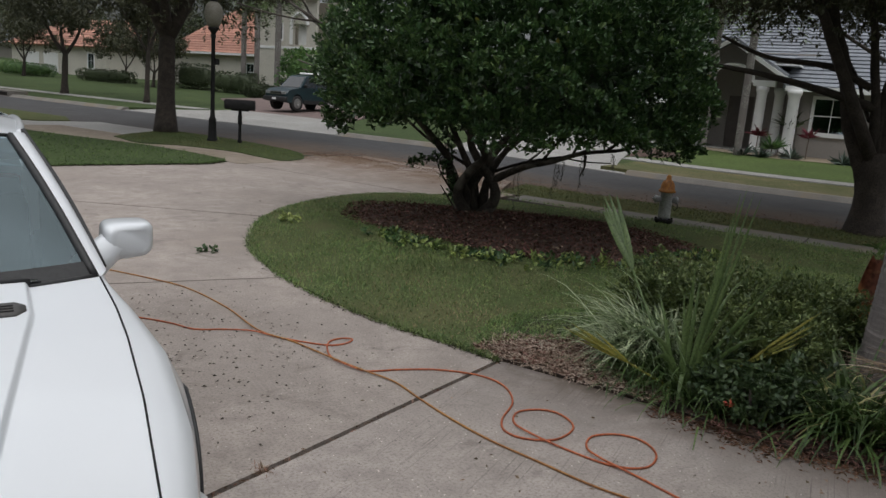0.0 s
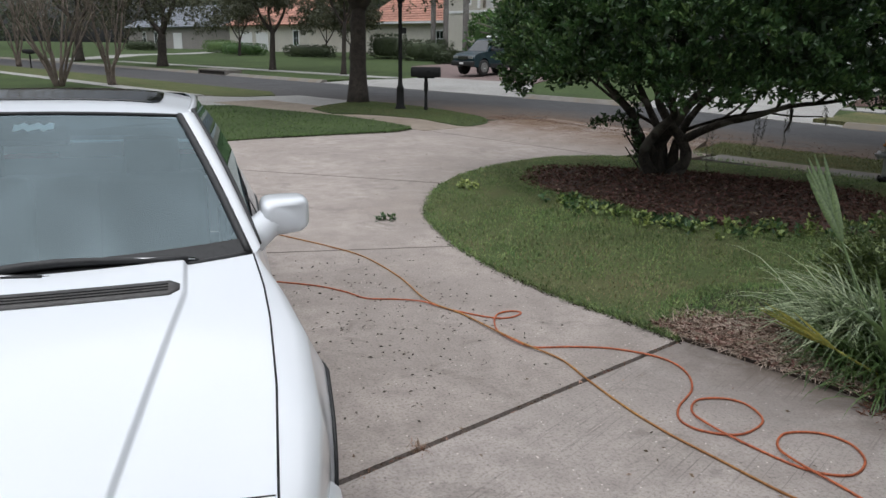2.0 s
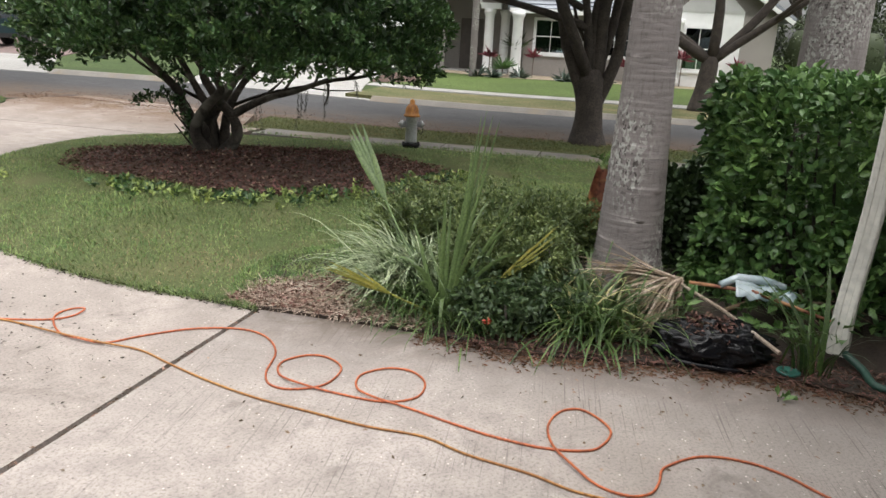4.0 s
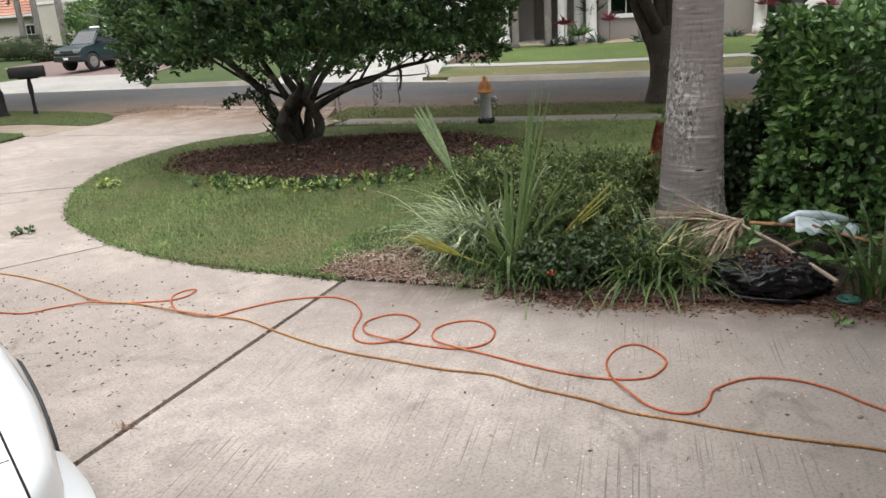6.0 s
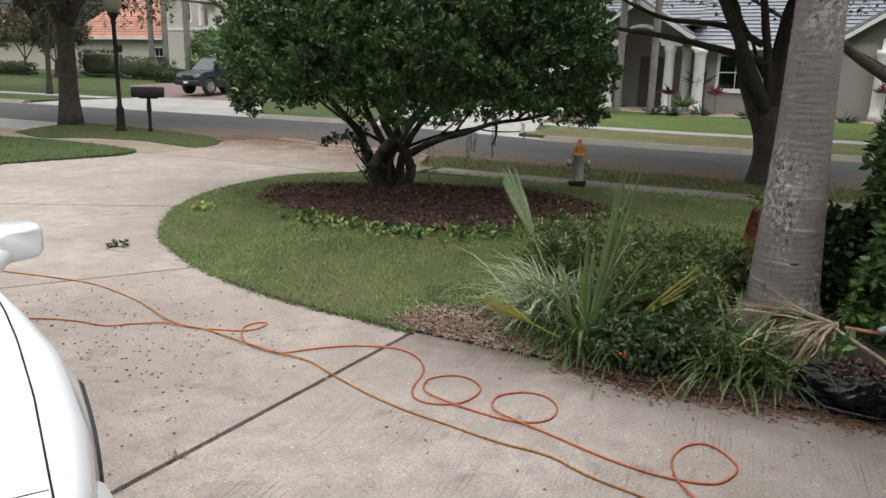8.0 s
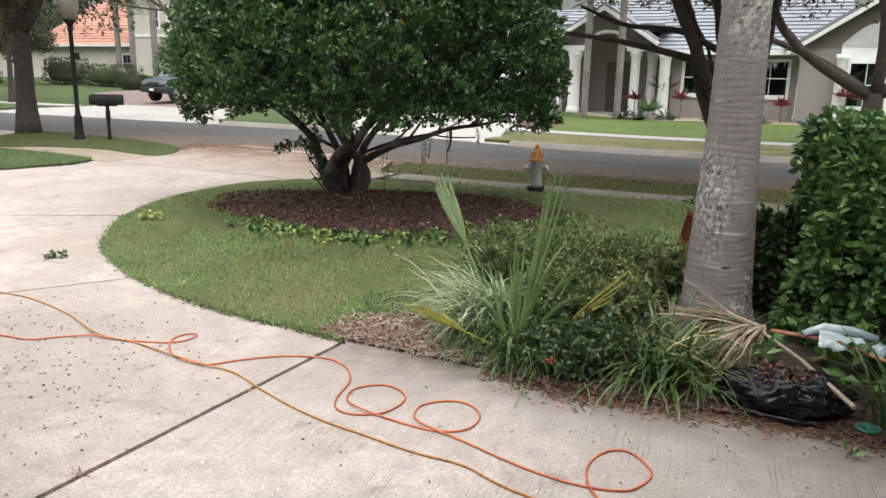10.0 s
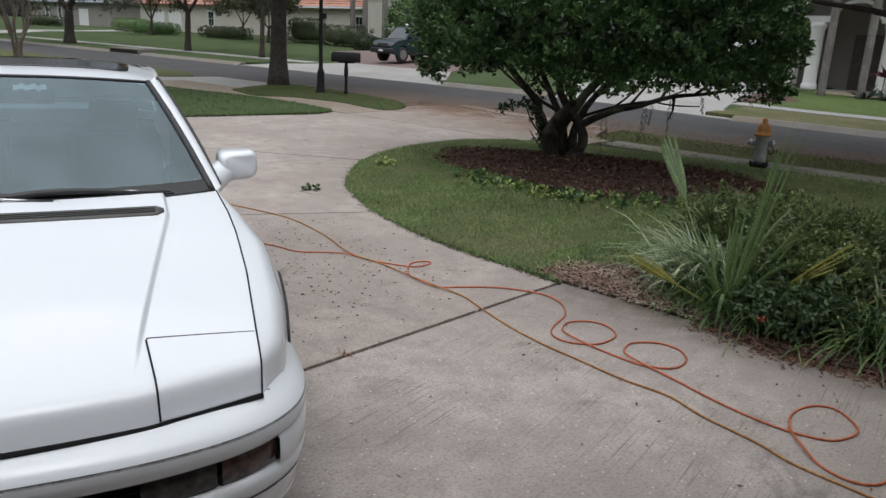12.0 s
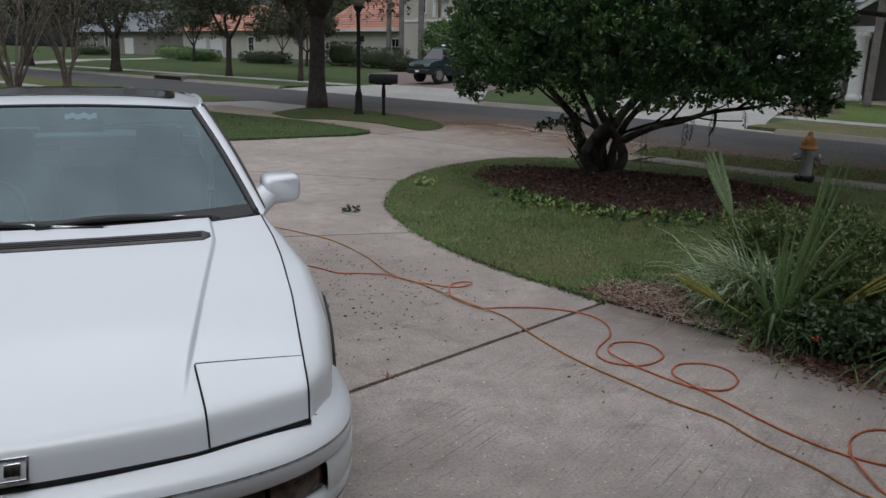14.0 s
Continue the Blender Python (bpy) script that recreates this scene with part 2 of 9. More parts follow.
def ringed_bark(name, base, dark, lichen):
    """Palm bark: fine level rings, upright cracks, and crusts of pale and dark lichen."""
    m = bpy.data.materials.new(name)
    m.use_nodes = True
    nd, lk = m.node_tree.nodes, m.node_tree.links
    bsdf = nd["Principled BSDF"]
    bsdf.inputs["Roughness"].default_value, bsdf.inputs["Specular IOR Level"].default_value = 0.92, 0.15
    co = nd.new("ShaderNodeTexCoord").outputs["Object"]

    def cloud(scale, squeeze, lo, hi, top=1.0, detail=4.0):
        mp, tx, rg = nd.new("ShaderNodeMapping"), nd.new("ShaderNodeTexNoise"), nd.new("ShaderNodeMapRange")
        mp.inputs["Scale"].default_value = squeeze
        lk.new(co, mp.inputs["Vector"])
        lk.new(mp.outputs[0], tx.inputs["Vector"])
        tx.inputs["Scale"].default_value, tx.inputs["Detail"].default_value = scale, detail
        for k, v in (("From Min", lo), ("From Max", hi), ("To Max", top)):
            rg.inputs[k].default_value = v
        lk.new(tx.outputs["Fac"], rg.inputs["Value"])
        return rg.outputs[0]

    def blend(fac, a, b):
        n = nd.new("ShaderNodeMix")
        n.data_type = "RGBA"
        lk.new(fac, n.inputs[0])
        for sock, v in ((n.inputs[6], a), (n.inputs[7], b)):
            if isinstance(v, tuple):
                sock.default_value = (*v, 1)
            else:
                lk.new(v, sock)
        return n.outputs[2]

    def times(a, b):
        n = nd.new("ShaderNodeMath")
        n.operation = "MULTIPLY"
        lk.new(a, n.inputs[0])
        lk.new(b, n.inputs[1])
        return n.outputs[0]
    rings = cloud(1.0, (13.0, 13.0, 62.0), 0.48, 0.78, 0.5)
    col = blend(cloud(1.5, (1, 1, 1), 0.35, 0.7), base, tuple(0.80 * c for c in base))
    col = blend(rings, col, dark)
    col = blend(cloud(1.0, (46.0, 46.0, 9.0), 0.55, 0.68, 0.5), col, tuple(0.8 * c for c in dark))
    crust = cloud(2.0, (1, 1, 0.5), 0.44, 0.55, detail=5)
    col = blend(times(crust, cloud(34, (1, 1, 0.8), 0.50, 0.56, 0.85)), col, lichen)
    col = blend(times(crust, cloud(46, (1, 1, 0.7), 0.57, 0.62, 0.9)), col, tuple(0.35 * c for c in dark))
    col = blend(cloud(85, (1, 1, 0.5), 0.5, 0.72, 0.5), col, tuple(0.6 * c for c in base))
    lk.new(col, bsdf.inputs["Base Color"])
    bump = nd.new("ShaderNodeBump")
    bump.inputs["Strength"].default_value, bump.inputs["Distance"].default_value, bump.invert = 0.4, 0.008, True
    lk.new(rings, bump.inputs["Height"])
    lk.new(bump.outputs[0], bsdf.inputs["Normal"])
    return m


M = {
    "concrete": concrete_material("drive_concrete", (0.452, 0.395, 0.356), (0.31, 0.269, 0.241), (0.315, 0.262, 0.222), silt=(9.6, 12.2)),
    "stained_concrete": concrete_material("stained_concrete", (0.36, 0.305, 0.25), (0.25, 0.205, 0.16), (0.19, 0.125, 0.078)),
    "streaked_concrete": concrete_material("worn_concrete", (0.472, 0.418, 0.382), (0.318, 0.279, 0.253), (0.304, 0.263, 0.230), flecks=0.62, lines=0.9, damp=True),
    "walkway": material("walk_concrete", (0.25, 0.232, 0.205), 0.88, other=(0.19, 0.175, 0.155), scale=2.0, fine=100, bump=0.3, stain=(0.20, 0.17, 0.13), stain_scale=0.8, piece=0.08),
    "pale_concrete": material("pale_concrete", (0.42, 0.41, 0.385), 0.85, spec=0.2, other=(0.34, 0.33, 0.31), scale=0.7, fine=40, bump=0.2, piece=0.05),
    "asphalt": concrete_material("asphalt", (0.100, 0.099, 0.101), (0.070, 0.069, 0.070), (0.084, 0.083, 0.083), flecks=0.9, silt=(16.2, 13.4)),
    "soil": material("soil", (0.06, 0.042, 0.03), 0.95, other=(0.032, 0.023, 0.017), scale=5, fine=70, bump=0.8),
    "joint": material("joint_dirt", (0.012, 0.010, 0.009), 0.95, other=(0.035, 0.028, 0.021), scale=9, fine=120),
    "turf": material("turf", (0.085, 0.115, 0.045), 0.95, spec=0.1, other=(0.135, 0.135, 0.065), scale=1.7, fine=60, bump=0.8),
    "far_turf": material("far_turf", (0.08, 0.112, 0.042), 0.95, spec=0.15, other=(0.055, 0.08, 0.032), scale=0.35, fine=14, bump=0.5),
    "bright_turf": material("bright_turf", (0.115, 0.16, 0.05), 0.95, spec=0.15, other=(0.085, 0.12, 0.04), scale=0.4, fine=14, bump=0.5),
    "dry_turf": material("dry_turf", (0.185, 0.16, 0.085), 0.95, spec=0.15, other=(0.10, 0.115, 0.048), scale=0.9, fine=18, bump=0.6),
    "grass": material("grass_blade", (0.122, 0.230, 0.068), 0.5, other=(0.235, 0.310, 0.118), scale=7.0, fine=1.3, island=0.5, translucent=0.25, spec=0.3),
    "lawn_blade": material("deep_lawn_blade", (0.085, 0.155, 0.045), 0.55, other=(0.12, 0.185, 0.06), scale=0.9, fine=9, island=0.45, translucent=0.2, spec=0.2),
    "verge_grass": material("verge_blade", (0.125, 0.165, 0.055), 0.6, other=(0.185, 0.175, 0.075), scale=0.8, fine=9, island=0.5, translucent=0.2, spec=0.2),
    "dry_grass": material("dry_blade", (0.40, 0.33, 0.19), 0.8, other=(0.29, 0.22, 0.12), scale=3, island=0.35, translucent=0.15),
    "mulch": material("mulch_chip", (0.205, 0.124, 0.092), 0.9, spec=0.1, other=(0.112, 0.066, 0.050), scale=12, fine=60, island=0.55),
    "oak_litter": material("oak_litter", (0.20, 0.12, 0.075), 0.95, other=(0.12, 0.07, 0.045), scale=2, island=0.4, spec=0.08),
    "brown_frond": material("brown_frond", (0.13, 0.068, 0.05), 0.7, other=(0.075, 0.04, 0.03), scale=5, island=0.45, spec=0.25),
    "mulch_bed": material("mulch_bed", (0.125, 0.076, 0.057), 0.95, other=(0.075, 0.045, 0.034), scale=16, fine=80, bump=1.0),
    "scrap": material("leaf_scrap", (0.19, 0.165, 0.14), 0.9, spec=0.15, other=(0.085, 0.072, 0.06), scale=8, island=0.4),
    "pale_straw": material("pale_straw", (0.58, 0.495, 0.40), 0.8, other=(0.36, 0.26, 0.195), scale=5, island=0.4, spec=0.2),
    "straw": material("pine_straw", (0.36, 0.25, 0.17), 0.85, spec=0.15, other=(0.20, 0.11, 0.072), scale=5, island=0.45),
    "bush_leaf": material("glossy_leaf", (0.084, 0.170, 0.056), 0.30, other=(0.043, 0.093, 0.033), scale=1.2, fine=12, island=0.5, translucent=0.16, spec=0.5),
    "young_leaf": material("young_leaf", (0.165, 0.265, 0.085), 0.38, other=(0.12, 0.20, 0.065), scale=3, island=0.3, translucent=0.25),
    "clipped_leaf": material("clipped_leaf", (0.42, 0.50, 0.18), 0.45, other=(0.18, 0.28, 0.07), scale=4, island=0.5, translucent=0.2),
    "dark_leaf": material("dark_small_leaf", (0.068, 0.118, 0.042), 0.5, other=(0.036, 0.068, 0.026), scale=3, island=0.45, translucent=0.1),
    "hedge_leaf": material("hedge_leaf", (0.155, 0.285, 0.080), 0.36, other=(0.075, 0.165, 0.052), scale=3.5, island=0.45, translucent=0.18),
    "oak_leaf": material("oak_leaf", (0.088, 0.096, 0.048), 0.55, other=(0.062, 0.066, 0.034), scale=0.5, island=0.45, translucent=0.2),
    "far_leaf": material("far_leaf", (0.075, 0.10, 0.045), 0.6, other=(0.05, 0.07, 0.032), scale=0.4, island=0.4, translucent=0.2),
    "twig_leaf": material("sparse_leaf", (0.20, 0.18, 0.11), 0.7, other=(0.13, 0.12, 0.07), scale=1, island=0.4, translucent=0.2),
    "olive_leaf": material("olive_leaf", (0.200, 0.258, 0.090), 0.45, other=(0.100, 0.150, 0.050), scale=6, island=0.45, translucent=0.2),
    "lily": material("strap_leaf", (0.105, 0.180, 0.050), 0.34, other=(0.050, 0.090, 0.027), scale=3, island=0.4, translucent=0.2),
    "tip_leaf": material("pale_strap_leaf", (0.58, 0.60, 0.28), 0.45, other=(0.42, 0.36, 0.16), scale=4, island=0.4, translucent=0.2),
    "variegated": material("variegated_leaf", (0.68, 0.74, 0.54), 0.40, other=(0.26, 0.37, 0.16), scale=3, island=0.45, translucent=0.22),
    "frond": material("palm_frond", (0.175, 0.255, 0.088), 0.4, other=(0.105, 0.165, 0.055), scale=6, island=0.25, translucent=0.2),
    "yellow_frond": material("yellow_frond", (0.42, 0.36, 0.06), 0.5, other=(0.27, 0.29, 0.06), scale=6, island=0.25, translucent=0.2),
    "dead_frond": material("dead_frond", (0.33, 0.255, 0.18), 0.75, spec=0.25, other=(0.19, 0.135, 0.09), scale=5, island=0.4),
    "bark": material("oak_bark", (0.085, 0.068, 0.056), 0.92, other=(0.045, 0.037, 0.031), scale=7, fine=45, bump=1.0),
    "bush_bark": material("bush_bark", (0.085, 0.07, 0.055), 0.9, other=(0.04, 0.034, 0.028), scale=9, fine=50, bump=0.9, stain=(0.15, 0.138, 0.112), stain_scale=3.5),
    "palm_bark": ringed_bark("palm_bark", (0.24, 0.215, 0.205), (0.150, 0.130, 0.122), (0.42, 0.42, 0.38)),
    "smooth_bark": material("pale_bark", (0.23, 0.185, 0.15), 0.8, other=(0.14, 0.11, 0.088), scale=5, fine=40, bump=0.5),
    "moss": material("hanging_moss", (0.15, 0.15, 0.12), 0.9, scale=20),
    "boot": material("palm_sheath", (0.36, 0.145, 0.085), 0.6, other=(0.17, 0.06, 0.04), scale=6, fine=40, stain=(0.62, 0.33, 0.16), stain_scale=5, stain_cut=(0.50, 0.62)),
    "paint": material("white_car_paint", (0.87, 0.895, 0.92), 0.30, other=(0.845, 0.875, 0.905), scale=2, fine=3, coat=0.8, plain=True),
    "black_trim": material("black_trim", (0.018, 0.018, 0.019), 0.5, other=(0.028, 0.028, 0.028), scale=20),
    "vent": material("grey_vent", (0.07, 0.065, 0.062), 0.55, other=(0.10, 0.095, 0.09), scale=30),
    "groove": material("bumper_groove", (0.66, 0.67, 0.68), 0.6, scale=10),
    "seam": material("seam", (0.008, 0.008, 0.008), 0.8),
    "grille": material("grille_black", (0.01, 0.01, 0.01), 0.6),
    "chrome": material("chrome", (0.75, 0.76, 0.77), 0.14, 1.0, other=(0.7, 0.7, 0.7), scale=4),
    "tyre": material("tyre_rubber", (0.022, 0.022, 0.022), 0.85, other=(0.04, 0.038, 0.035), scale=15, bump=0.3),
    "alloy": material("alloy_rim", (0.55, 0.55, 0.54), 0.35, 0.9, scale=10),
    "cabin": material("cabin_cloth", (0.07, 0.07, 0.074), 0.9, other=(0.05, 0.05, 0.053), scale=12, fine=200, bump=0.3),
    "dash": material("dash_plastic", (0.035, 0.035, 0.037), 0.6, scale=20),
    "windscreen": glass_material("windscreen_glass", (0.42, 0.50, 0.53), 1.36, 0.010),
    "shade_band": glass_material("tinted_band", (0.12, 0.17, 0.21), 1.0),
    "side_glass": glass_material("side_glass", (0.24, 0.26, 0.26), 1.1),
    "house_glass": glass_material("house_glass", (0.45, 0.47, 0.48), 2.0),
    "sunroof": material("sunroof_glass", (0.015, 0.017, 0.018), 0.06, spec=0.6),
    "amber": material("amber_lens", (0.125, 0.070, 0.056), 0.14, scale=26, other=(0.025, 0.014, 0.012), coat=0.2, plain=True),
    "clear_lens": material("clear_lens", (0.085, 0.078, 0.072), 0.16, scale=26, other=(0.022, 0.020, 0.019), coat=0.1, spec=0.4, plain=True),
    "red_lens": material("red_lens", (0.30, 0.02, 0.015), 0.2, coat=0.6),
    "orange_cord": material("orange_cord", (0.58, 0.155, 0.055), 0.5, other=(0.44, 0.11, 0.045), scale=6, fine=60),
    "yellow_cord": material("yellow_cord", (0.47, 0.23, 0.06), 0.55, other=(0.36, 0.15, 0.045), scale=4, fine=60),
    "bag": material("black_plastic", (0.007, 0.007, 0.009), 0.26, other=(0.009, 0.009, 0.010), scale=10, spec=0.3),
    "bottle": material("crumpled_plastic", (0.50, 0.57, 0.60), 0.15, other=(0.18, 0.29, 0.31), scale=7, coat=0.6, plain=True),
    "green_lid": material("green_lid", (0.05, 0.20, 0.155), 0.35, other=(0.04, 0.15, 0.12), scale=12),
    "red_petal": material("red_petal", (0.50, 0.10, 0.055), 0.5, island=0.2),
    "red_leaf": material("red_leaf", (0.26, 0.045, 0.06), 0.45, other=(0.16, 0.03, 0.04), scale=3, island=0.4),
    "agave": material("agave_leaf", (0.13, 0.17, 0.14), 0.5, other=(0.09, 0.125, 0.10), scale=2, island=0.25),
    "silver": material("silver_paint", (0.66, 0.67, 0.68), 0.38, 0.45, other=(0.50, 0.50, 0.51), scale=9, fine=60, bump=0.15, stain=(0.20, 0.15, 0.11), stain_scale=7, stain_cut=(0.6, 0.7)),
    "hydrant_cap": material("orange_bonnet", (0.60, 0.27, 0.05), 0.55, other=(0.42, 0.16, 0.04), scale=9, fine=60, stain=(0.20, 0.09, 0.04), stain_scale=8, stain_cut=(0.58, 0.7)),
    "iron": material("black_iron", (0.010, 0.010, 0.011), 0.8, other=(0.02, 0.019, 0.018), scale=9, bump=0.2, spec=0.3),
    "globe": material("frosted_globe", (0.46, 0.44, 0.38), 0.35, other=(0.36, 0.34, 0.28), scale=4, translucent=0.4),
    "stucco": material("taupe_stucco", (0.39, 0.36, 0.335), 0.9, other=(0.345, 0.318, 0.295), scale=1.2, fine=60, bump=0.3),
    "dark_wall": material("dark_wall", (0.16, 0.15, 0.135), 0.9, other=(0.13, 0.12, 0.11), scale=0.8, fine=40, bump=0.3),
    "cream": material("cream_stucco", (0.70, 0.665, 0.585), 0.9, other=(0.64, 0.605, 0.53), scale=0.8, fine=40, bump=0.3),
    "spout": material("cream_spout", (0.70, 0.68, 0.60), 0.5, other=(0.54, 0.53, 0.475), scale=4, fine=30, grain=0.25, stain=(0.40, 0.38, 0.32), stain_scale=5, stain_cut=(0.58, 0.75)),
    "hose": material("green_hose", (0.03, 0.085, 0.06), 0.5, other=(0.02, 0.06, 0.045), scale=9),
    "white_trim": material("white_trim", (0.86, 0.86, 0.85), 0.55, other=(0.80, 0.80, 0.79), scale=3, plain=True),
    "door": material("dark_door", (0.16, 0.135, 0.12), 0.5, other=(0.12, 0.10, 0.09), scale=4),
    "grey_tile": material("grey_roof_tile", (0.27, 0.29, 0.32), 0.75, other=(0.20, 0.215, 0.24), scale=2, fine=30, piece=0.12),
    "red_tile": material("clay_roof_tile", (0.54, 0.275, 0.195), 0.8, other=(0.40, 0.20, 0.145), scale=1.2, fine=20, piece=0.22),
    "paver": material("brick_paver", (0.22, 0.155, 0.14), 0.85, other=(0.16, 0.115, 0.105), scale=3, fine=25, bump=0.3),
    "car_glass": material("car_glass", (0.025, 0.03, 0.034), 0.04, spec=0.5, coat=0.3, plain=True),
    "lamp_glass": material("lamp_glass", (0.35, 0.36, 0.36), 0.12, 0.3, other=(0.22, 0.23, 0.23), scale=20, coat=0.5, plain=True),
    "teal_paint": material("teal_car_paint", (0.010, 0.036, 0.047), 0.3, coat=0.25, scale=3),
    "dark_paint": material("dark_car_paint", (0.016, 0.018, 0.022), 0.35, coat=0.2, scale=3),
    "blind": material("slate_blind", (0.15, 0.17, 0.20), 0.8, other=(0.12, 0.135, 0.16), scale=3),
    "bin": material("green_bin", (0.03, 0.12, 0.075), 0.5, scale=5),
    "gravel": material("tan_gravel", (0.40, 0.33, 0.24), 0.95, other=(0.30, 0.24, 0.17), scale=6, fine=40, bump=0.6),
}

# ---- building tools ----
NX, NY = 0.889, 0.458   # away from the camera, across the road
UX, UY = 0.458, -0.889  # along the road


def road_xy(n, s):
    return (NX * n + UX * s, NY * n + UY * s)


def ease(v, a, b):
    k = min(1.0, max(0.0, (v - a) / (b - a)))
    return k * k * (3 - 2 * k)


def land(x, y):
    """Height of the finished ground: it falls to the road and rises to the houses over it."""
    n, s = NX * x + NY * y, UX * x + UY * y
    z = -0.15 * ease(n, 6.0, 10.5) * ease(s, -11, -3)
    return z + 0.33 * ease(n, 22, 32) + 0.4 * ease(n, 34, 50) * ease(-s, 20, 35)


def part(name, bm, mat, parent=None, label="", smooth=False):
    me = bpy.data.meshes.new(name)
    bm.normal_update()
    bm.to_mesh(me)
    bm.free()
    me.materials.append(M[mat])
    if smooth:
        me.polygons.foreach_set("use_smooth", [True] * len(me.polygons))
    ob = new(name, me)
    ob.parent = parent
    if label:
        ob["label"] = label
    return ob


def thing(name, label, category, at=(0, 0, 0), turn=0.0, group=""):
    ob = new(name)
    ob.empty_display_size = 0.1
    ob.matrix_basis = pose(*at, 0, 0, turn)
    return tagged(ob, label, category, group)


def array_mesh(name, verts, tris, mat, parent=None, label="", smooth=False):
    verts, tris = np.asarray(verts, np.float32).reshape(-1, 3), np.asarray(tris, np.int32).reshape(-1, 3)
    me = bpy.data.meshes.new(name)
    me.vertices.add(len(verts))
    me.vertices.foreach_set("co", verts.ravel())
    me.loops.add(tris.size)
    me.loops.foreach_set("vertex_index", tris.ravel())
    me.polygons.add(len(tris))
    me.polygons.foreach_set("loop_start", np.arange(0, tris.size, 3, dtype=np.int32))
    me.polygons.foreach_set("loop_total", np.full(len(tris), 3, np.int32))
    me.update(calc_edges=True)
    me.materials.append(M[mat])
    if smooth:
        me.polygons.foreach_set("use_smooth", [True] * len(me.polygons))
    ob = new(name, me)
    ob.parent = parent
    if label:
        ob["label"] = label
    return ob


def box(bm, x0, x1, y0, y1, z0, z1, bevel=0.0):
    made = bmesh.ops.create_cube(bm, size=1.0, matrix=Matrix.Translation(((x0 + x1) / 2, (y0 + y1) / 2, (z0 + z1) / 2)) @ Matrix.Diagonal((x1 - x0, y1 - y0, z1 - z0, 1)))
    if bevel:
        edges = list({e for v in made["verts"] for e in v.link_edges})
        bmesh.ops.bevel(bm, geom=edges, offset=bevel, segments=2, profile=0.6, affect="EDGES")
    return bm


def boxed(*args, **kw):
    return box(bmesh.new(), *args, **kw)


def grid_faces(bm, rows, closed=False):
    made = [[bm.verts.new(p) for p in row] for row in rows]
    for a, b in zip(made, made[1:]):
        k = len(a)
        for i in range(k if closed else k - 1):
            j = (i + 1) % k
            quad = [a[i], a[j], b[j], b[i]]
            if len(set(quad)) == 4:
                bm.faces.new(quad)
    return made


def tube(bm, pts, radii, sides=8, rough=0.0, rnd=None, caps=True):
    pts = [Vector(p) for p in pts]
    if isinstance(radii, (int, float)):
        radii = [radii] * len(pts)
    side, rows = None, []
    for i, p in enumerate(pts):
        way = (pts[min(i + 1, len(pts) - 1)] - pts[max(i - 1, 0)]).normalized()
        if side is None:
            side = way.orthogonal().normalized()
        side = (side - way * side.dot(way)).normalized()
        other = way.cross(side)
        ring = []
        for k in range(sides):
            a = 2 * math.pi * k / sides
            r = radii[i] * (1 + (rnd.uniform(-rough, rough) if rnd else 0))
            ring.append(p + r * (math.cos(a) * side + math.sin(a) * other))
        rows.append(ring)
    made = grid_faces(bm, rows, closed=True)
    if caps:
        bm.faces.new(made[0][::-1])
        bm.faces.new(made[-1])
    return bm


def tubed(*args, **kw):
    return tube(bmesh.new(), *args, **kw)


def turned(bm, profile, sides=20, at=(0, 0, 0)):
    """A body turned round the upright axis from (radius, height) pairs."""
    rows = [[(at[0] + r * math.cos(2 * math.pi * k / sides), at[1] + r * math.sin(2 * math.pi * k / sides), at[2] + z) for k in range(sides)] for r, z in profile]
    made = grid_faces(bm, rows, closed=True)
    bm.faces.new(made[0][::-1])
    bm.faces.new(made[-1])
    return bm


def smooth_line(pts, steps=6):
    """A soft line through the points."""
    pts = [np.array(p, float) for p in pts]
    ext = [2 * pts[0] - pts[1], *pts, 2 * pts[-1] - pts[-2]]
    out = []
    for a, b, c, d in zip(ext, ext[1:], ext[2:], ext[3:]):
        for k in range(steps):
            t = k / steps
            out.append(0.5 * (2 * b + (c - a) * t + (2 * a - 5 * b + 4 * c - d) * t * t + (3 * b - a - 3 * c + d) * t**3))
    return out + [pts[-1]]


def inside(poly, x, y):
    poly = np.asarray(poly, float)
    x0, y0 = poly[:, 0], poly[:, 1]
    x1, y1 = np.roll(x0, -1), np.roll(y0, -1)
    hit = np.zeros(len(x), bool)
    for a, b, c, d in zip(x0, y0, x1, y1):
        if b != d:
            hit ^= ((b > y) != (d > y)) & (x < (c - a) * (y - b) / (d - b) + a)
    return hit


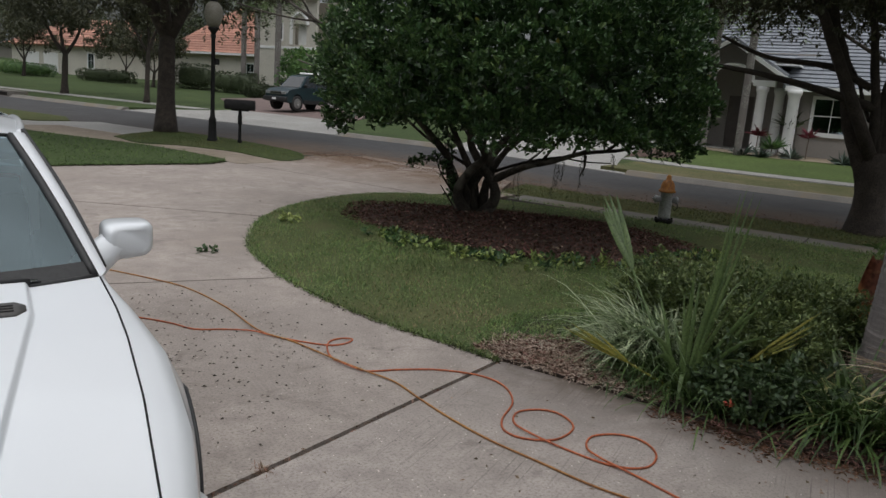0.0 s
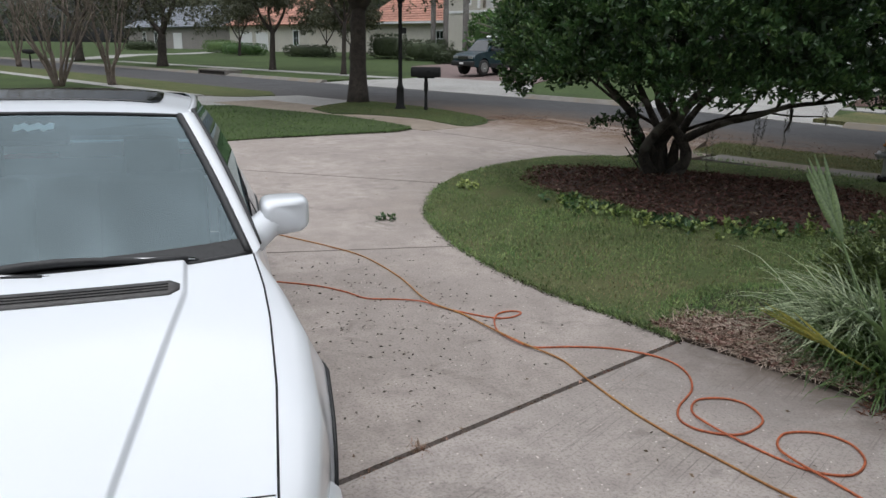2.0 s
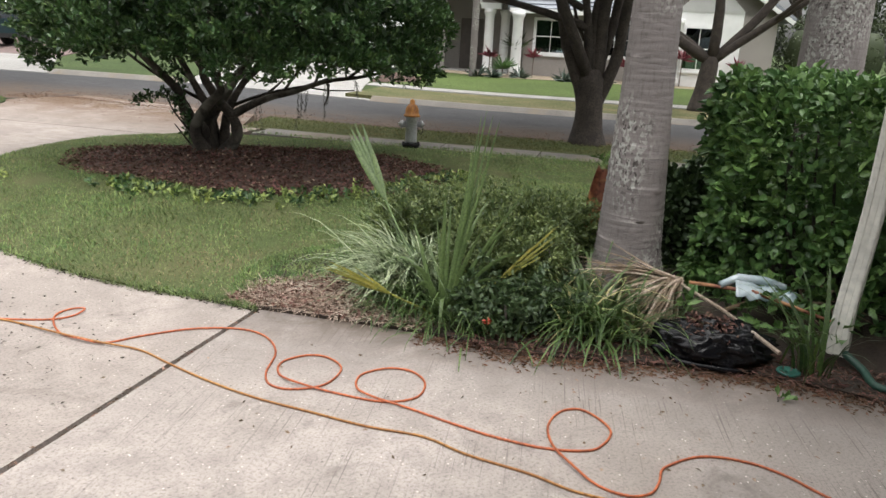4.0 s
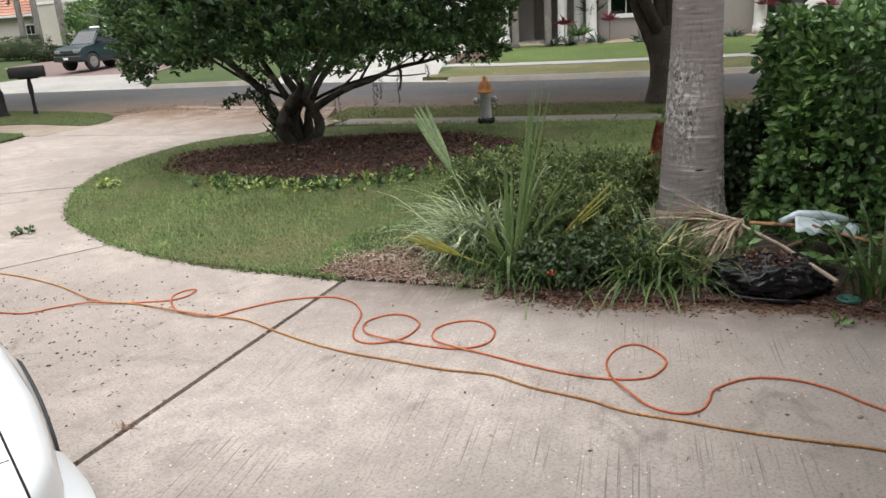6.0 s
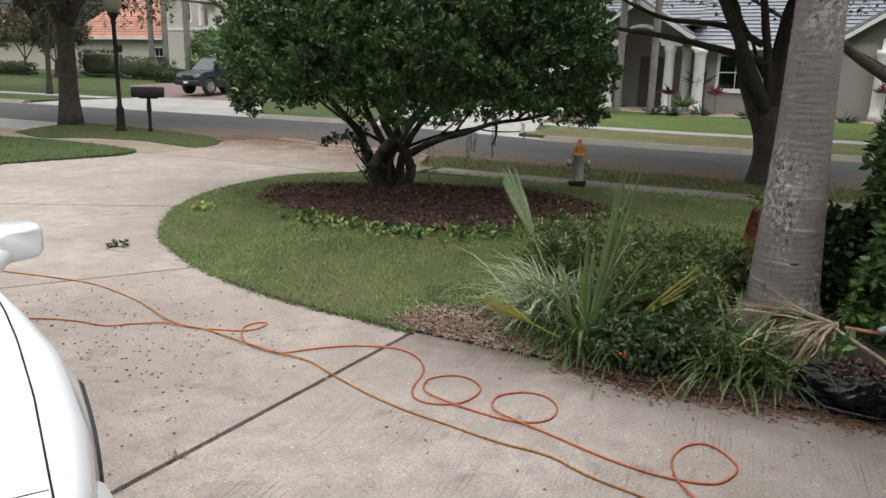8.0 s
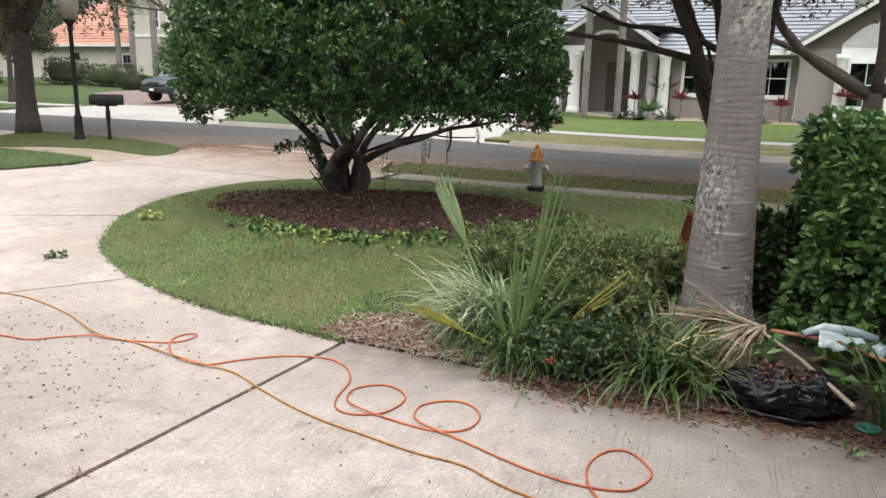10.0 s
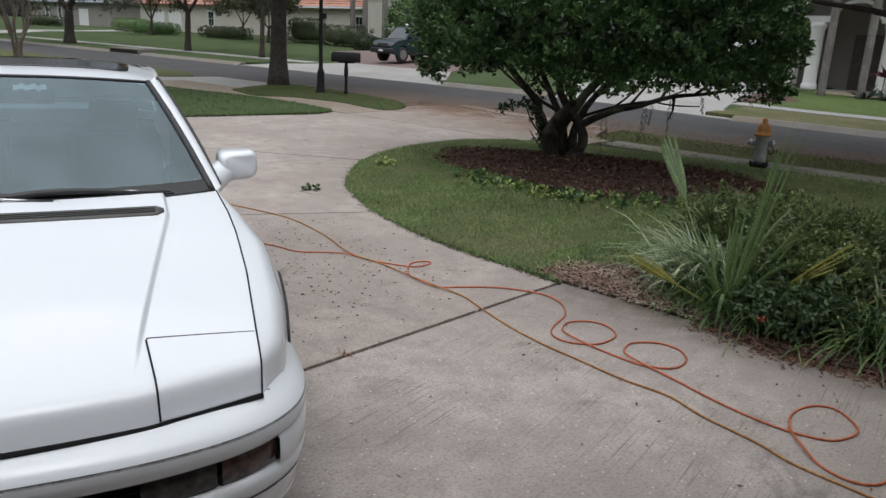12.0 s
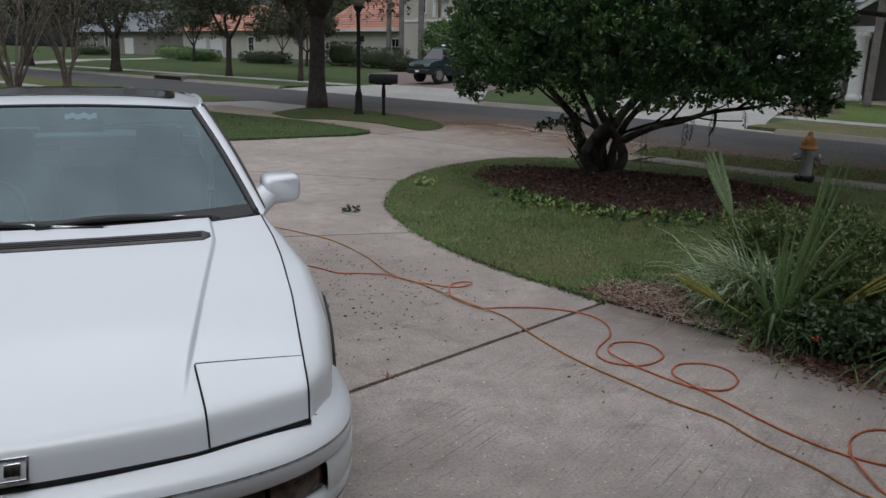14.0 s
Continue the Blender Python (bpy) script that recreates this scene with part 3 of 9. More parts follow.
def sheet(poly, lift, depth=0.0, step=1.5, cuts=(), height=land):
    """A bmesh of the flat outline laid on the land; cuts are (point, normal) half planes to keep."""
    bm = bmesh.new()
    bm.faces.new([bm.verts.new((p[0], p[1], 0)) for p in poly])
    bmesh.ops.triangulate(bm, faces=bm.faces[:])
    for co, no in cuts:
        bmesh.ops.bisect_plane(bm, geom=bm.verts[:] + bm.edges[:] + bm.faces[:], plane_co=(*co, 0), plane_no=(*no, 0), clear_inner=True)
    if not bm.verts:
        return bm
    for ax in (0, 1):
        vals = [v.co[ax] for v in bm.verts]
        k = math.floor(min(vals) / step) + 1
        while k * step < max(vals):
            co, no = [0, 0, 0], [0, 0, 0]
            co[ax], no[ax] = k * step, 1
            bmesh.ops.bisect_plane(bm, geom=bm.verts[:] + bm.edges[:] + bm.faces[:], plane_co=co, plane_no=no)
            k += 1
    bmesh.ops.recalc_face_normals(bm, faces=bm.faces[:])
    if sum(f.normal.z * f.calc_area() for f in bm.faces) < 0:
        bmesh.ops.reverse_faces(bm, faces=bm.faces[:])
    for v in bm.verts:
        v.co.z = height(v.co.x, v.co.y) + lift
    if depth:
        edges = [e for e in bm.edges if e.is_boundary]
        made = bmesh.ops.extrude_edge_only(bm, edges=edges)
        for v in made["geom"]:
            if isinstance(v, bmesh.types.BMVert):
                v.co.z -= depth
    return bm


def scatter(poly, count, rnd):
    poly = np.asarray(poly, float)
    lo, hi = poly.min(0), poly.max(0)
    out = np.zeros((0, 2))
    while len(out) < count:
        p = rnd.uniform(lo, hi, (count * 2, 2))
        out = np.vstack([out, p[inside(poly, p[:, 0], p[:, 1])]])
    return out[:count]


def heights(xy):
    return np.array([land(a, b) for a, b in xy])


def blades(roots, length, width, lean, rnd, segs=2, droop=0.6, az=None):
    """Narrow leaves that rise from their roots and bend over: vertices and triangles."""
    n = len(roots)
    az = rnd.uniform(0, 2 * np.pi, n) if az is None else az
    length = np.broadcast_to(length, n) * rnd.uniform(0.6, 1.25, n)
    lean = np.broadcast_to(lean, n) * rnd.uniform(0.3, 1.4, n)
    way = np.stack([np.cos(az), np.sin(az), np.zeros(n)], 1)
    across = np.stack([-np.sin(az), np.cos(az), np.zeros(n)], 1)
    rows, ang, p = [], lean.copy(), roots.astype(float).copy()
    for k in range(segs + 1):
        w = width * (1 - (k / segs) ** 2) * (0.7 if k == 0 else 1.0)
        if k < segs:
            rows += [p - across * w / 2, p + across * w / 2]
        else:
            rows += [p]
        p = p + (length / segs)[:, None] * (np.sin(ang)[:, None] * way + np.cos(ang)[:, None] * np.array([0, 0, 1]))
        ang = ang + droop * lean / segs + droop * 0.5
    m = 2 * segs + 1
    verts = np.stack(rows, 1).reshape(-1, 3)
    tri = []
    for k in range(segs - 1):
        a = 2 * k
        tri += [(a, a + 1, a + 3), (a, a + 3, a + 2)]
    tri.append((2 * segs - 2, 2 * segs - 1, 2 * segs))
    tris = (np.arange(n)[:, None, None] * m + np.array(tri)[None]).reshape(-1, 3)
    return verts, tris


def leaves(at, way, length, width, rnd, fold=0.25, oval=False):
    """Folded oval leaves at their stalks: vertices and triangles."""
    n = len(at)
    way = way / (np.linalg.norm(way, axis=1, keepdims=True) + 1e-9)
    up = rnd.normal(0, 1, (n, 3)) + np.array([0, 0, 1.3])
    across = np.cross(way, up)
    across /= np.linalg.norm(across, axis=1, keepdims=True) + 1e-9
    lift = np.cross(across, way)
    ln = (np.broadcast_to(length, n) * rnd.uniform(0.65, 1.2, n))[:, None]
    wd = (np.broadcast_to(width, n) * rnd.uniform(0.75, 1.2, n))[:, None]
    mid = at + way * ln * 0.52
    side = lift * wd * fold
    if oval:
        low, high = at + way * ln * 0.32, at + way * ln * 0.72
        verts = np.stack([at, low - across * wd * 0.43 + side, high - across * wd * 0.46 + side * 0.9, at + way * ln - lift * ln * 0.08, high + across * wd * 0.46 + side * 0.9, low + across * wd * 0.43 + side, mid], 1).reshape(-1, 3)
        tri = np.array([(0, 6, 1), (1, 6, 2), (2, 6, 3), (3, 6, 4), (4, 6, 5), (5, 6, 0)])
        return verts, (np.arange(n)[:, None, None] * 7 + tri[None]).reshape(-1, 3)
    verts = np.stack([at, mid - across * wd / 2 + side, mid, mid + across * wd / 2 + side, at + way * ln - lift * ln * 0.08], 1).reshape(-1, 3)
    tri = np.array([(0, 2, 1), (0, 3, 2), (1, 2, 4), (2, 3, 4)])
    tris = (np.arange(n)[:, None, None] * 5 + tri[None]).reshape(-1, 3)
    return verts, tris


def joined(*sets):
    verts, tris, base = [], [], 0
    for v, t in sets:
        verts.append(v)
        tris.append(t + base)
        base += len(v)
    return np.vstack(verts), np.vstack(tris)


def shell_points(centre, radii, count, rnd, bottom=-1.0, inner=0.72, bumps=0.16, seed=0):
    """Points in the outer part of a lumpy rounded crown, and their outward ways."""
    d = rnd.normal(0, 1, (int(count * 2.6), 3))
    d /= np.linalg.norm(d, axis=1, keepdims=True)
    d = d[d[:, 2] > bottom][:count]
    ph = np.random.RandomState(seed).uniform(0, 6.28, 6)
    lump = 1 + bumps * (np.sin(3.1 * d[:, 0] + ph[0]) * np.sin(2.7 * d[:, 1] + ph[1]) + 0.6 * np.sin(7 * d[:, 0] + ph[2]) * np.cos(6 * d[:, 2] + ph[3]) + 0.5 * np.sin(9 * d[:, 1] + ph[4]))
    r = lump * (inner + (1 - inner) * rnd.uniform(0, 1, len(d)) ** 0.5)
    return np.asarray(centre) + d * r[:, None] * np.asarray(radii), d


def rosettes(points, out, per, length, width, rnd, spread=0.9, oval=False):
    """Clumps of leaves round each point, turned outward."""
    n = len(points)
    at = np.repeat(points, per, 0) + rnd.normal(0, length * 0.22, (n * per, 3))
    way = np.repeat(out, per, 0) * 0.8 + rnd.normal(0, spread, (n * per, 3)) + np.array([0, 0, 0.15])
    return leaves(at, way, length, width, rnd, oval=oval)

# ---- the ground and what is laid on it ----
rng = np.random.RandomState(7)
rnd = random.Random(7)
SHADE_EAVE = -0.95

LAWN_EDGE = [(2.90, 2.28), (2.78, 2.60), (2.60, 3.03), (2.44, 3.58), (2.34, 4.20), (2.32, 4.85), (2.40, 5.60), (2.70, 6.48), (3.10, 7.18), (3.72, 7.95), (4.65, 8.80), (5.52, 9.28), (6.38, 9.36)]
BED_EDGE = [(2.90, 2.28), (3.11, 1.85), (3.30, 1.44), (3.42, 1.08), (3.55, 0.79), (3.80, 0.44), (4.03, 0.10), (4.17, -0.26), (4.28, -0.9), (4.4, -2.0), (4.4, -5.4)]
LEFT_EDGE = [(4.0, 12.75), (3.6, 12.36), (2.93, 12.12), (2.0, 11.85), (1.16, 11.6), (-0.8, 10.75), (-2.84, 10.2), (-5.6, 10.35), (-14.0, 10.6)]
LEFT_BED = [(-14.0, 6.2), (-6.0, 6.25), (-3.25, 6.15), (-2.95, 5.28), (-2.45, 3.65), (-1.95, 2.63), (-1.75, 1.0), (-1.7, -5.4)]
lawn_line = [tuple(p) for p in smooth_line(LAWN_EDGE, 4)]
bed_line = [tuple(p) for p in smooth_line(BED_EDGE, 3)]


def ground_sheet():
    def steps(lo, hi, fine_lo, fine_hi, fine):
        vals = list(np.arange(fine_lo, fine_hi, fine))
        for end, sign in ((hi, 1), (lo, -1)):
            v, d = (fine_hi if sign > 0 else fine_lo), fine
            while sign * (end - v) > 0:
                vals.append(v if sign > 0 else v)
                d *= 1.35
                v += sign * d
            vals.append(end)
        return sorted(set(round(float(v), 3) for v in vals))
    ns, ss = steps(-400, 900, -14, 52, 1.0), steps(-900, 700, -70, 30, 1.5)
    bm, rows = bmesh.new(), []
    for n in ns:
        row = []
        for s in ss:
            x, y = road_xy(n, s)
            row.append((x, y, land(x, y) - 0.16 * (1 - ease(n, 19.7, 20.6))))
        rows.append(row)
    grid_faces(bm, rows)
    bmesh.ops.recalc_face_normals(bm, faces=bm.faces[:])
    if bm.faces[0].normal.z < 0:
        bmesh.ops.reverse_faces(bm, faces=bm.faces[:])
    return tagged(part("ground", bm, "far_turf", smooth=True), "grassy ground that runs out to the horizon", "ground", kind="structure")


ground_sheet()

# driveway slabs, parted by joints
driveway = [*lawn_line, (7.0, 9.3), (7.28, 8.96), (8.34, 9.5), (8.2, 9.9), (9.25, 11.05), (7.65, 14.45), (5.75, 14.02), (4.95, 14.74), (3.86, 14.2), (3.95, 13.4), *LEFT_EDGE, *LEFT_BED, *bed_line[:0:-1]]
drive_base = sheet([(x, y) for x, y in driveway], -0.06)
drive = tagged(part("driveway", drive_base, "joint"), "pale weathered concrete driveway in large slabs with dark joints", "driveway", kind="structure")


def line_cut(a, b, gap, side):
    """The half plane on one side of the joint from a to b."""
    d = Vector((b[0] - a[0], b[1] - a[1])).normalized()
    no = Vector((-d.y, d.x)) * side
    return (a[0] + no.x * gap / 2, a[1] + no.y * gap / 2), (no.x, no.y)


JA, JB, JC, JD = ((1.04, 1.45), (2.89, 2.27)), ((1.11, 4.53), (2.22, 4.42)), ((1.13, 8.28), (3.0, 7.07)), ((-2.92, 5.17), (-2.61, 6.48))
JE = ((4.2, 12.6), (6.4, 9.35))
WA, WB, WC = 0.030, 0.022, 0.030
slab_cells = [
    [line_cut(*JA, WA, -1)],
    [line_cut(*JA, WA, 1), line_cut(*JB, WB, -1), line_cut(*JD, WC, -1)],
    [line_cut(*JB, WB, 1), line_cut(*JC, WC, -1), line_cut(*JD, WC, -1)],
    [line_cut(*JC, WC, 1), line_cut(*JD, WC, -1), line_cut(*JE, WC, -1)],
    [line_cut(*JE, WC, 1), line_cut(*JC, WC, 1)],
    [line_cut(*JA, WA, 1), line_cut(*JB, WB, -1), line_cut(*JD, WC, 1)],
    [line_cut(*JB, WB, 1), line_cut(*JD, WC, 1)],
]
for k, cell in enumerate(slab_cells):
    bm = sheet(driveway, 0.0, 0.08, cuts=cell)
    if len(bm.faces):
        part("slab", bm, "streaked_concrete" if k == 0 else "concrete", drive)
    else:
        bm.free()

# lawns
S0 = 11.02
lawn_poly = [*lawn_line, (7.05, 9.42), *[road_xy(S0, s) for s in (-3, -1, 1, 3, 6, 12, 30, 45)], (22, -24), (12, -5), (9.6, 1.2), (7.6, 1.45), (6.2, 1.65), (5.4, 2.0), (4.7, 2.5), (4.0, 2.8), (3.6, 2.85), (3.15, 2.6)]
lawn = tagged(part("lawn", sheet(lawn_poly, 0.012, 0.1), "turf"), "mown green lawn with thin pale patches beside the drive", "lawn", kind="structure")
left_lawn_poly = [*LEFT_EDGE[:-1], (-14, 10.6), (-30, 11.0), (-30, 18.2), (-4.0, 18.6), (-1.0, 18.8), (0.9, 18.7), (1.7, 17.5), (2.35, 16.6), (3.05, 15.7), (3.68, 14.35), (4.12, 13.15)]
left_lawn = tagged(part("lawn", sheet(left_lawn_poly, 0.01, 0.12), "far_turf"), "green lawn beyond the driveway, edged with bare soil", "lawn", kind="structure")
far_left_lawn = [(-40, 24.2), (-4.6, 23.6), (-1.2, 23.9), *[road_xy(9.9, s) for s in (-23, -34, -45, -60, -90)], (-80, 60)]
tagged(part("lawn", sheet(far_left_lawn, 0.02, 0.12, step=4), "far_turf"), "green lawn of the next house along the road", "lawn", kind="structure")
next_drive = [(-40, 18.5), (-4.0, 18.5), (-1.0, 18.7), (0.9, 18.6), (1.9, 17.2), (2.7, 17.4), (3.4, 18.5), (4.45, 19.5), (2.95, 22.45), (1.45, 21.95), (0.0, 22.6), (-1.0, 23.7), (-4.6, 23.7), (-40, 24.3)]
tagged(part("driveway", sheet(next_drive, 0.0, 0.1, step=4), "pale_concrete"), "pale concrete driveway of the next house", "driveway", kind="structure")
house_bed = [(-11.0, 17.6), (-6.7, 17.3), (-6.4, 18.2), (-6.9, 20.4), (-8.2, 21.0), (-11.0, 21.0)]
tagged(part("mulch_bed", sheet(house_bed, 0.05, 0.08, step=2), "mulch_bed"), "brown mulched bed under the bare hedge", "planting bed", kind="structure")

# verges between walk and road
def strip(n0, n1, s0, s1, n0b=None):
    ss = np.arange(s0, s1 + 0.01, (s1 - s0) / max(1, round((s1 - s0) / 2.0)))
    return [road_xy(n0, s) for s in ss] + [road_xy(n1, s) for s in ss[::-1]]


verge_right = [(8.0, 9.72), *[road_xy(11.75, s) for s in (-3.6, -2, 0, 4, 10, 20, 45)], *[road_xy(13.2, s) for s in (45, 20, 10, 4, 0, -2, -4, -5.2)]]
tagged(part("verge", sheet(verge_right, 0.0, 0.12), "turf"), "rough grass verge between the walk and the road", "verge", kind="structure")
verge_left = [(2.72, 17.45), (3.3, 18.5), (4.35, 19.75), (4.95, 18.9), (5.45, 17.7), (5.85, 16.3), (6.1, 15.0), (6.05, 14.2), (5.75, 13.5), (5.2, 13.08), (4.9, 13.7), (4.62, 14.55), (3.76, 15.6), (3.02, 15.95)]
tagged(part("verge", sheet([tuple(p) for p in smooth_line([*verge_left, verge_left[0]], 3)[:-1]], 0.02, 0.12), "far_turf"), "dark grass verge under the oak, lamp post and mailbox", "verge", kind="structure")
next_verge = [(1.42, 21.85), (0.55, 22.15), *[road_xy(10.45, s) for s in (-20.5, -24, -34, -50, -70, -95)], *[road_xy(13.0, s) for s in (-95, -70, -50, -34, -24, -20.4)], (2.2, 22.3)]
tagged(part("verge", sheet(next_verge, 0.02, 0.12, step=4), "turf"), "grass verge along the road before the next house", "verge", kind="structure")

# footway in slabs
walk_top = tagged(part("pavement", sheet(strip(11.0, 11.76, -4.6, 45), -0.05), "joint"), "weathered concrete footway in square slabs", "pavement", kind="structure")
for k in range(14):
    s = -4.5 + 1.52 * k
    part("slab", sheet(strip(11.04, 11.72, s, s + 1.5), 0.004 + 0.003 * rnd.random(), 0.06), "walkway", walk_top)
part("slab", sheet(strip(11.04, 11.72, 16.8, 45), 0.004, 0.06), "walkway", walk_top)
next_walk = tagged(part("pavement", sheet(strip(9.7, 10.5, -95, -19.6), -0.05, step=4), "joint"), "pale concrete footway before the next house", "pavement", kind="structure")
for k in range(16):
    part("slab", sheet(strip(9.74, 10.42, -95 + 4.7 * k, -90.34 + 4.7 * k), 0.03, 0.07, step=4), "pale_concrete", next_walk)
walk_left = tagged(part("pavement", sheet(strip(9.4, 11.1, -19.2, -10.8), -0.05), "joint"), "worn concrete footway with grass growing over it", "pavement", kind="structure")
for k in range(5):
    s = -17.4 + 1.65 * k
    part("slab", sheet(strip(9.45, 11.05, s, s + 1.63), 0.004 + 0.004 * rnd.random(), 0.06), "stained_concrete", walk_left)


def road_level(x, y):
    n = NX * x + NY * y
    return land(x, y) - 0.11 + 0.05 * (1 - ((n - 16.2) / 3.1) ** 2)


def road_strip():
    bm, rows = bmesh.new(), []
    for n in (12.9, 13.4, 14.5, 16.2, 17.8, 19.0, 19.4):
        rows.append([(*road_xy(n, s), road_level(*road_xy(n, s))) for s in np.concatenate([np.arange(-260, -60, 8.0), np.arange(-60, 46, 2.0)])])
    grid_faces(bm, rows)
    bmesh.ops.recalc_face_normals(bm, faces=bm.faces[:])
    if bm.faces[0].normal.z < 0:
        bmesh.ops.reverse_faces(bm, faces=bm.faces[:])
    return part("road", bm, "asphalt", smooth=True)


tagged(road_strip(), "grey asphalt residential road with leaf litter at its edge", "road", kind="structure")


def kerb(s0, s1, n0, n1, label):
    bm, rows = bmesh.new(), []
    for s in np.arange(s0, s1 + 0.01, (s1 - s0) / max(2, round((s1 - s0) / 3))):
        ring = []
        for n, z in ((n0, -0.2), (n0, -0.10), (n0 + 0.10, -0.035), (n0 + 0.17, 0.012), (n1, 0.016), (n1, -0.2)):
            x, y = road_xy(n, s)
            ring.append((x, y, land(x, y) + z))
        rows.append(ring)
    made = grid_faces(bm, rows)
    bm.faces.new(made[0])
    bm.faces.new(made[-1])
    bmesh.ops.recalc_face_normals(bm, faces=bm.faces[:])
    return tagged(part("kerb", bm, "walkway"), label, "kerb", kind="structure")


for a, b in ((-160, -26.5), (-15.0, -10.8), (-5.2, 46)):
    kerb(a, b, 19.05, 19.45, "rolled concrete kerb on the far side of the road")



def storm_inlet(s0, s1, n0):
    """A gutter inlet under a concrete lid in the kerb line."""
    mid = road_xy(n0, (s0 + s1) / 2)
    ob = new("storm_inlet")
    ob.location = (*mid, land(*mid))
    ob.rotation_euler = (0, 0, math.atan2(UY, UX))
    half = (s1 - s0) / 2
    part("lid", boxed(-half - 0.15, half + 0.15, 0.02, 0.95, 0.10, 0.17, bevel=0.015), "walkway", ob, "pale concrete lid")
    part("mouth", boxed(-half, half, 0.05, 0.9, -0.05, 0.10), "joint", ob, "dark open mouth")
    for x in (-half - 0.15, half):
        part("cheek", boxed(x, x + 0.15, 0.03, 0.95, -0.1, 0.10, bevel=0.01), "walkway", ob)
    return tagged(ob, "concrete storm inlet with a dark mouth in the far kerb", "storm drain")


storm_inlet(-37.8, -35.0, 19.02)

# beyond the road
tagged(part("verge", sheet(strip(19.4, 22.6, -6.0, 46), 0.014, 0.25, step=3), "dry_turf"), "dry yellowed grass verge beyond the road", "verge", kind="structure")
tagged(part("verge", sheet([road_xy(n, s) for n, s in ((19.35, -15.2), (20.3, -16.1), (22.6, -17.9), (24.3, -19.2), (24.3, -12.9), (22.6, -12.3), (21.0, -11.3), (19.4, -10.8))], 0.014, 0.25, step=3), "far_turf"), "tongue of green verge between the two far driveways", "verge", kind="structure")
tagged(part("verge", sheet(strip(19.4, 22.6, -60, -26.6), 0.014, 0.25, step=3), "far_turf"), "grass verge beyond the road", "verge", kind="structure")
for a, b in ((-6.6, 46), (-60, -26.5)):
    tagged(part("pavement", sheet(strip(22.75, 23.65, a, b), 0.03, 0.05, step=3), "pale_concrete"), "concrete footway beyond the road", "pavement", kind="structure")
tagged(part("lawn", sheet(strip(23.9, 30.9, -6.3, 46), 0.012, step=3), "bright_turf"), "bright green lawn before the house opposite", "lawn", kind="structure")


def far_level(x, y):
    n = NX * x + NY * y
    return land(x, y) - 0.125 * (1 - ease(n, 19.0, 20.6))


far_drive = [road_xy(n, s) for n, s in ((19.2, -10.6), (19.2, -5.2), (20.4, -5.9), (22.5, -6.5), (24.2, -6.9), (27.3, -7.3), (31.0, -7.9), (38, -8.6), (38, -14), (24, -12.6), (21, -11.2))]
tagged(part("driveway", sheet(far_drive, 0.03, 0.06, step=0.8, height=far_level), "pale_concrete"), "pale clean concrete driveway of the house opposite", "driveway", kind="structure")
far_apron = [road_xy(n, s) for n, s in ((19.2, -26.5), (19.2, -14.9), (20.3, -15.8), (24.4, -19.0), (24.6, -25.6), (20.6, -25.6))]
tagged(part("driveway", sheet(far_apron, 0.03, 0.06, step=0.8, height=far_level), "pale_concrete"), "pale concrete apron of the driveway across the road", "driveway", kind="structure")
far_pavers = [road_xy(n, s) for n, s in ((24.5, -25.8), (24.4, -19.0), (45, -27), (45, -40), (30, -33))]
tagged(part("driveway", sheet(far_pavers, 0.03, 0.06, step=3), "paver"), "reddish brick paved driveway beyond the apron", "driveway", kind="structure")

tagged(part("driveway", sheet([road_xy(n, s) for n, s in ((19.3, -62.5), (20.6, -64.2), (43, -79.4), (43, -82.4), (20.6, -68.2), (19.3, -69.6))], 0.03, 0.06, step=4, height=far_level), "pale_concrete"), "pale concrete driveway further up the road", "driveway", kind="structure")

# planting bed by the drive, and the bed at the other side of the car
bed_poly = [*bed_line, (9, -6), (12, -5), (9.6, 1.3), (7.6, 1.55), (6.2, 1.75), (5.4, 2.1), (4.7, 2.6), (4.0, 2.9), (3.6, 2.92), (3.15, 2.66)]


def bed_height(x, y):
    return land(x, y) + 0.05 * ease(x, 4.3, 5.2)


tagged(part("planting_bed", sheet(bed_poly, 0.018, 0.1, step=0.5, height=bed_height), "soil"), "dark soil bed with pine straw beside the driveway", "planting bed", kind="structure")
left_bed_poly = [*LEFT_BED, (-14, -5.4)]
tagged(part("planting_bed", sheet(left_bed_poly, 0.02, 0.1, step=0.8), "soil"), "dark soil bed with leaf litter beside the driveway", "planting bed", kind="structure")


# round mulch bed under the bush
MULCH = (5.95, 6.15)


def mulch_rim(a):
    return (2.05 + 0.12 * math.sin(3 * a + 1) + 0.06 * math.sin(7 * a)) * (1.0 + 0.08 * math.cos(2 * (a + 1.0)))


def mulch_height(x, y):
    a, d = math.atan2(y - MULCH[1], x - MULCH[0]), math.hypot(x - MULCH[0], y - MULCH[1])
    return land(x, y) + 0.015 + 0.13 * ease(1 - d / mulch_rim(a), 0.0, 0.9)


bm = bmesh.new()
rows = []
for j in range(12):
    f = 1 - j / 12
    rows.append([(MULCH[0] + f * mulch_rim(a) * math.cos(a), MULCH[1] + f * mulch_rim(a) * math.sin(a), mulch_height(MULCH[0] + f * mulch_rim(a) * math.cos(a), MULCH[1] + f * mulch_rim(a) * math.sin(a)) - (0.03 if j == 0 else 0)) for a in (2 * math.pi * k / 48 for k in range(48))])
made = grid_faces(bm, rows, closed=True)
bm.faces.new(made[-1])
bmesh.ops.recalc_face_normals(bm, faces=bm.faces[:])
tagged(part("mulch_bed", bm, "mulch_bed", smooth=True), "round raised bed of dark red-brown bark mulch", "mulch bed", kind="structure")

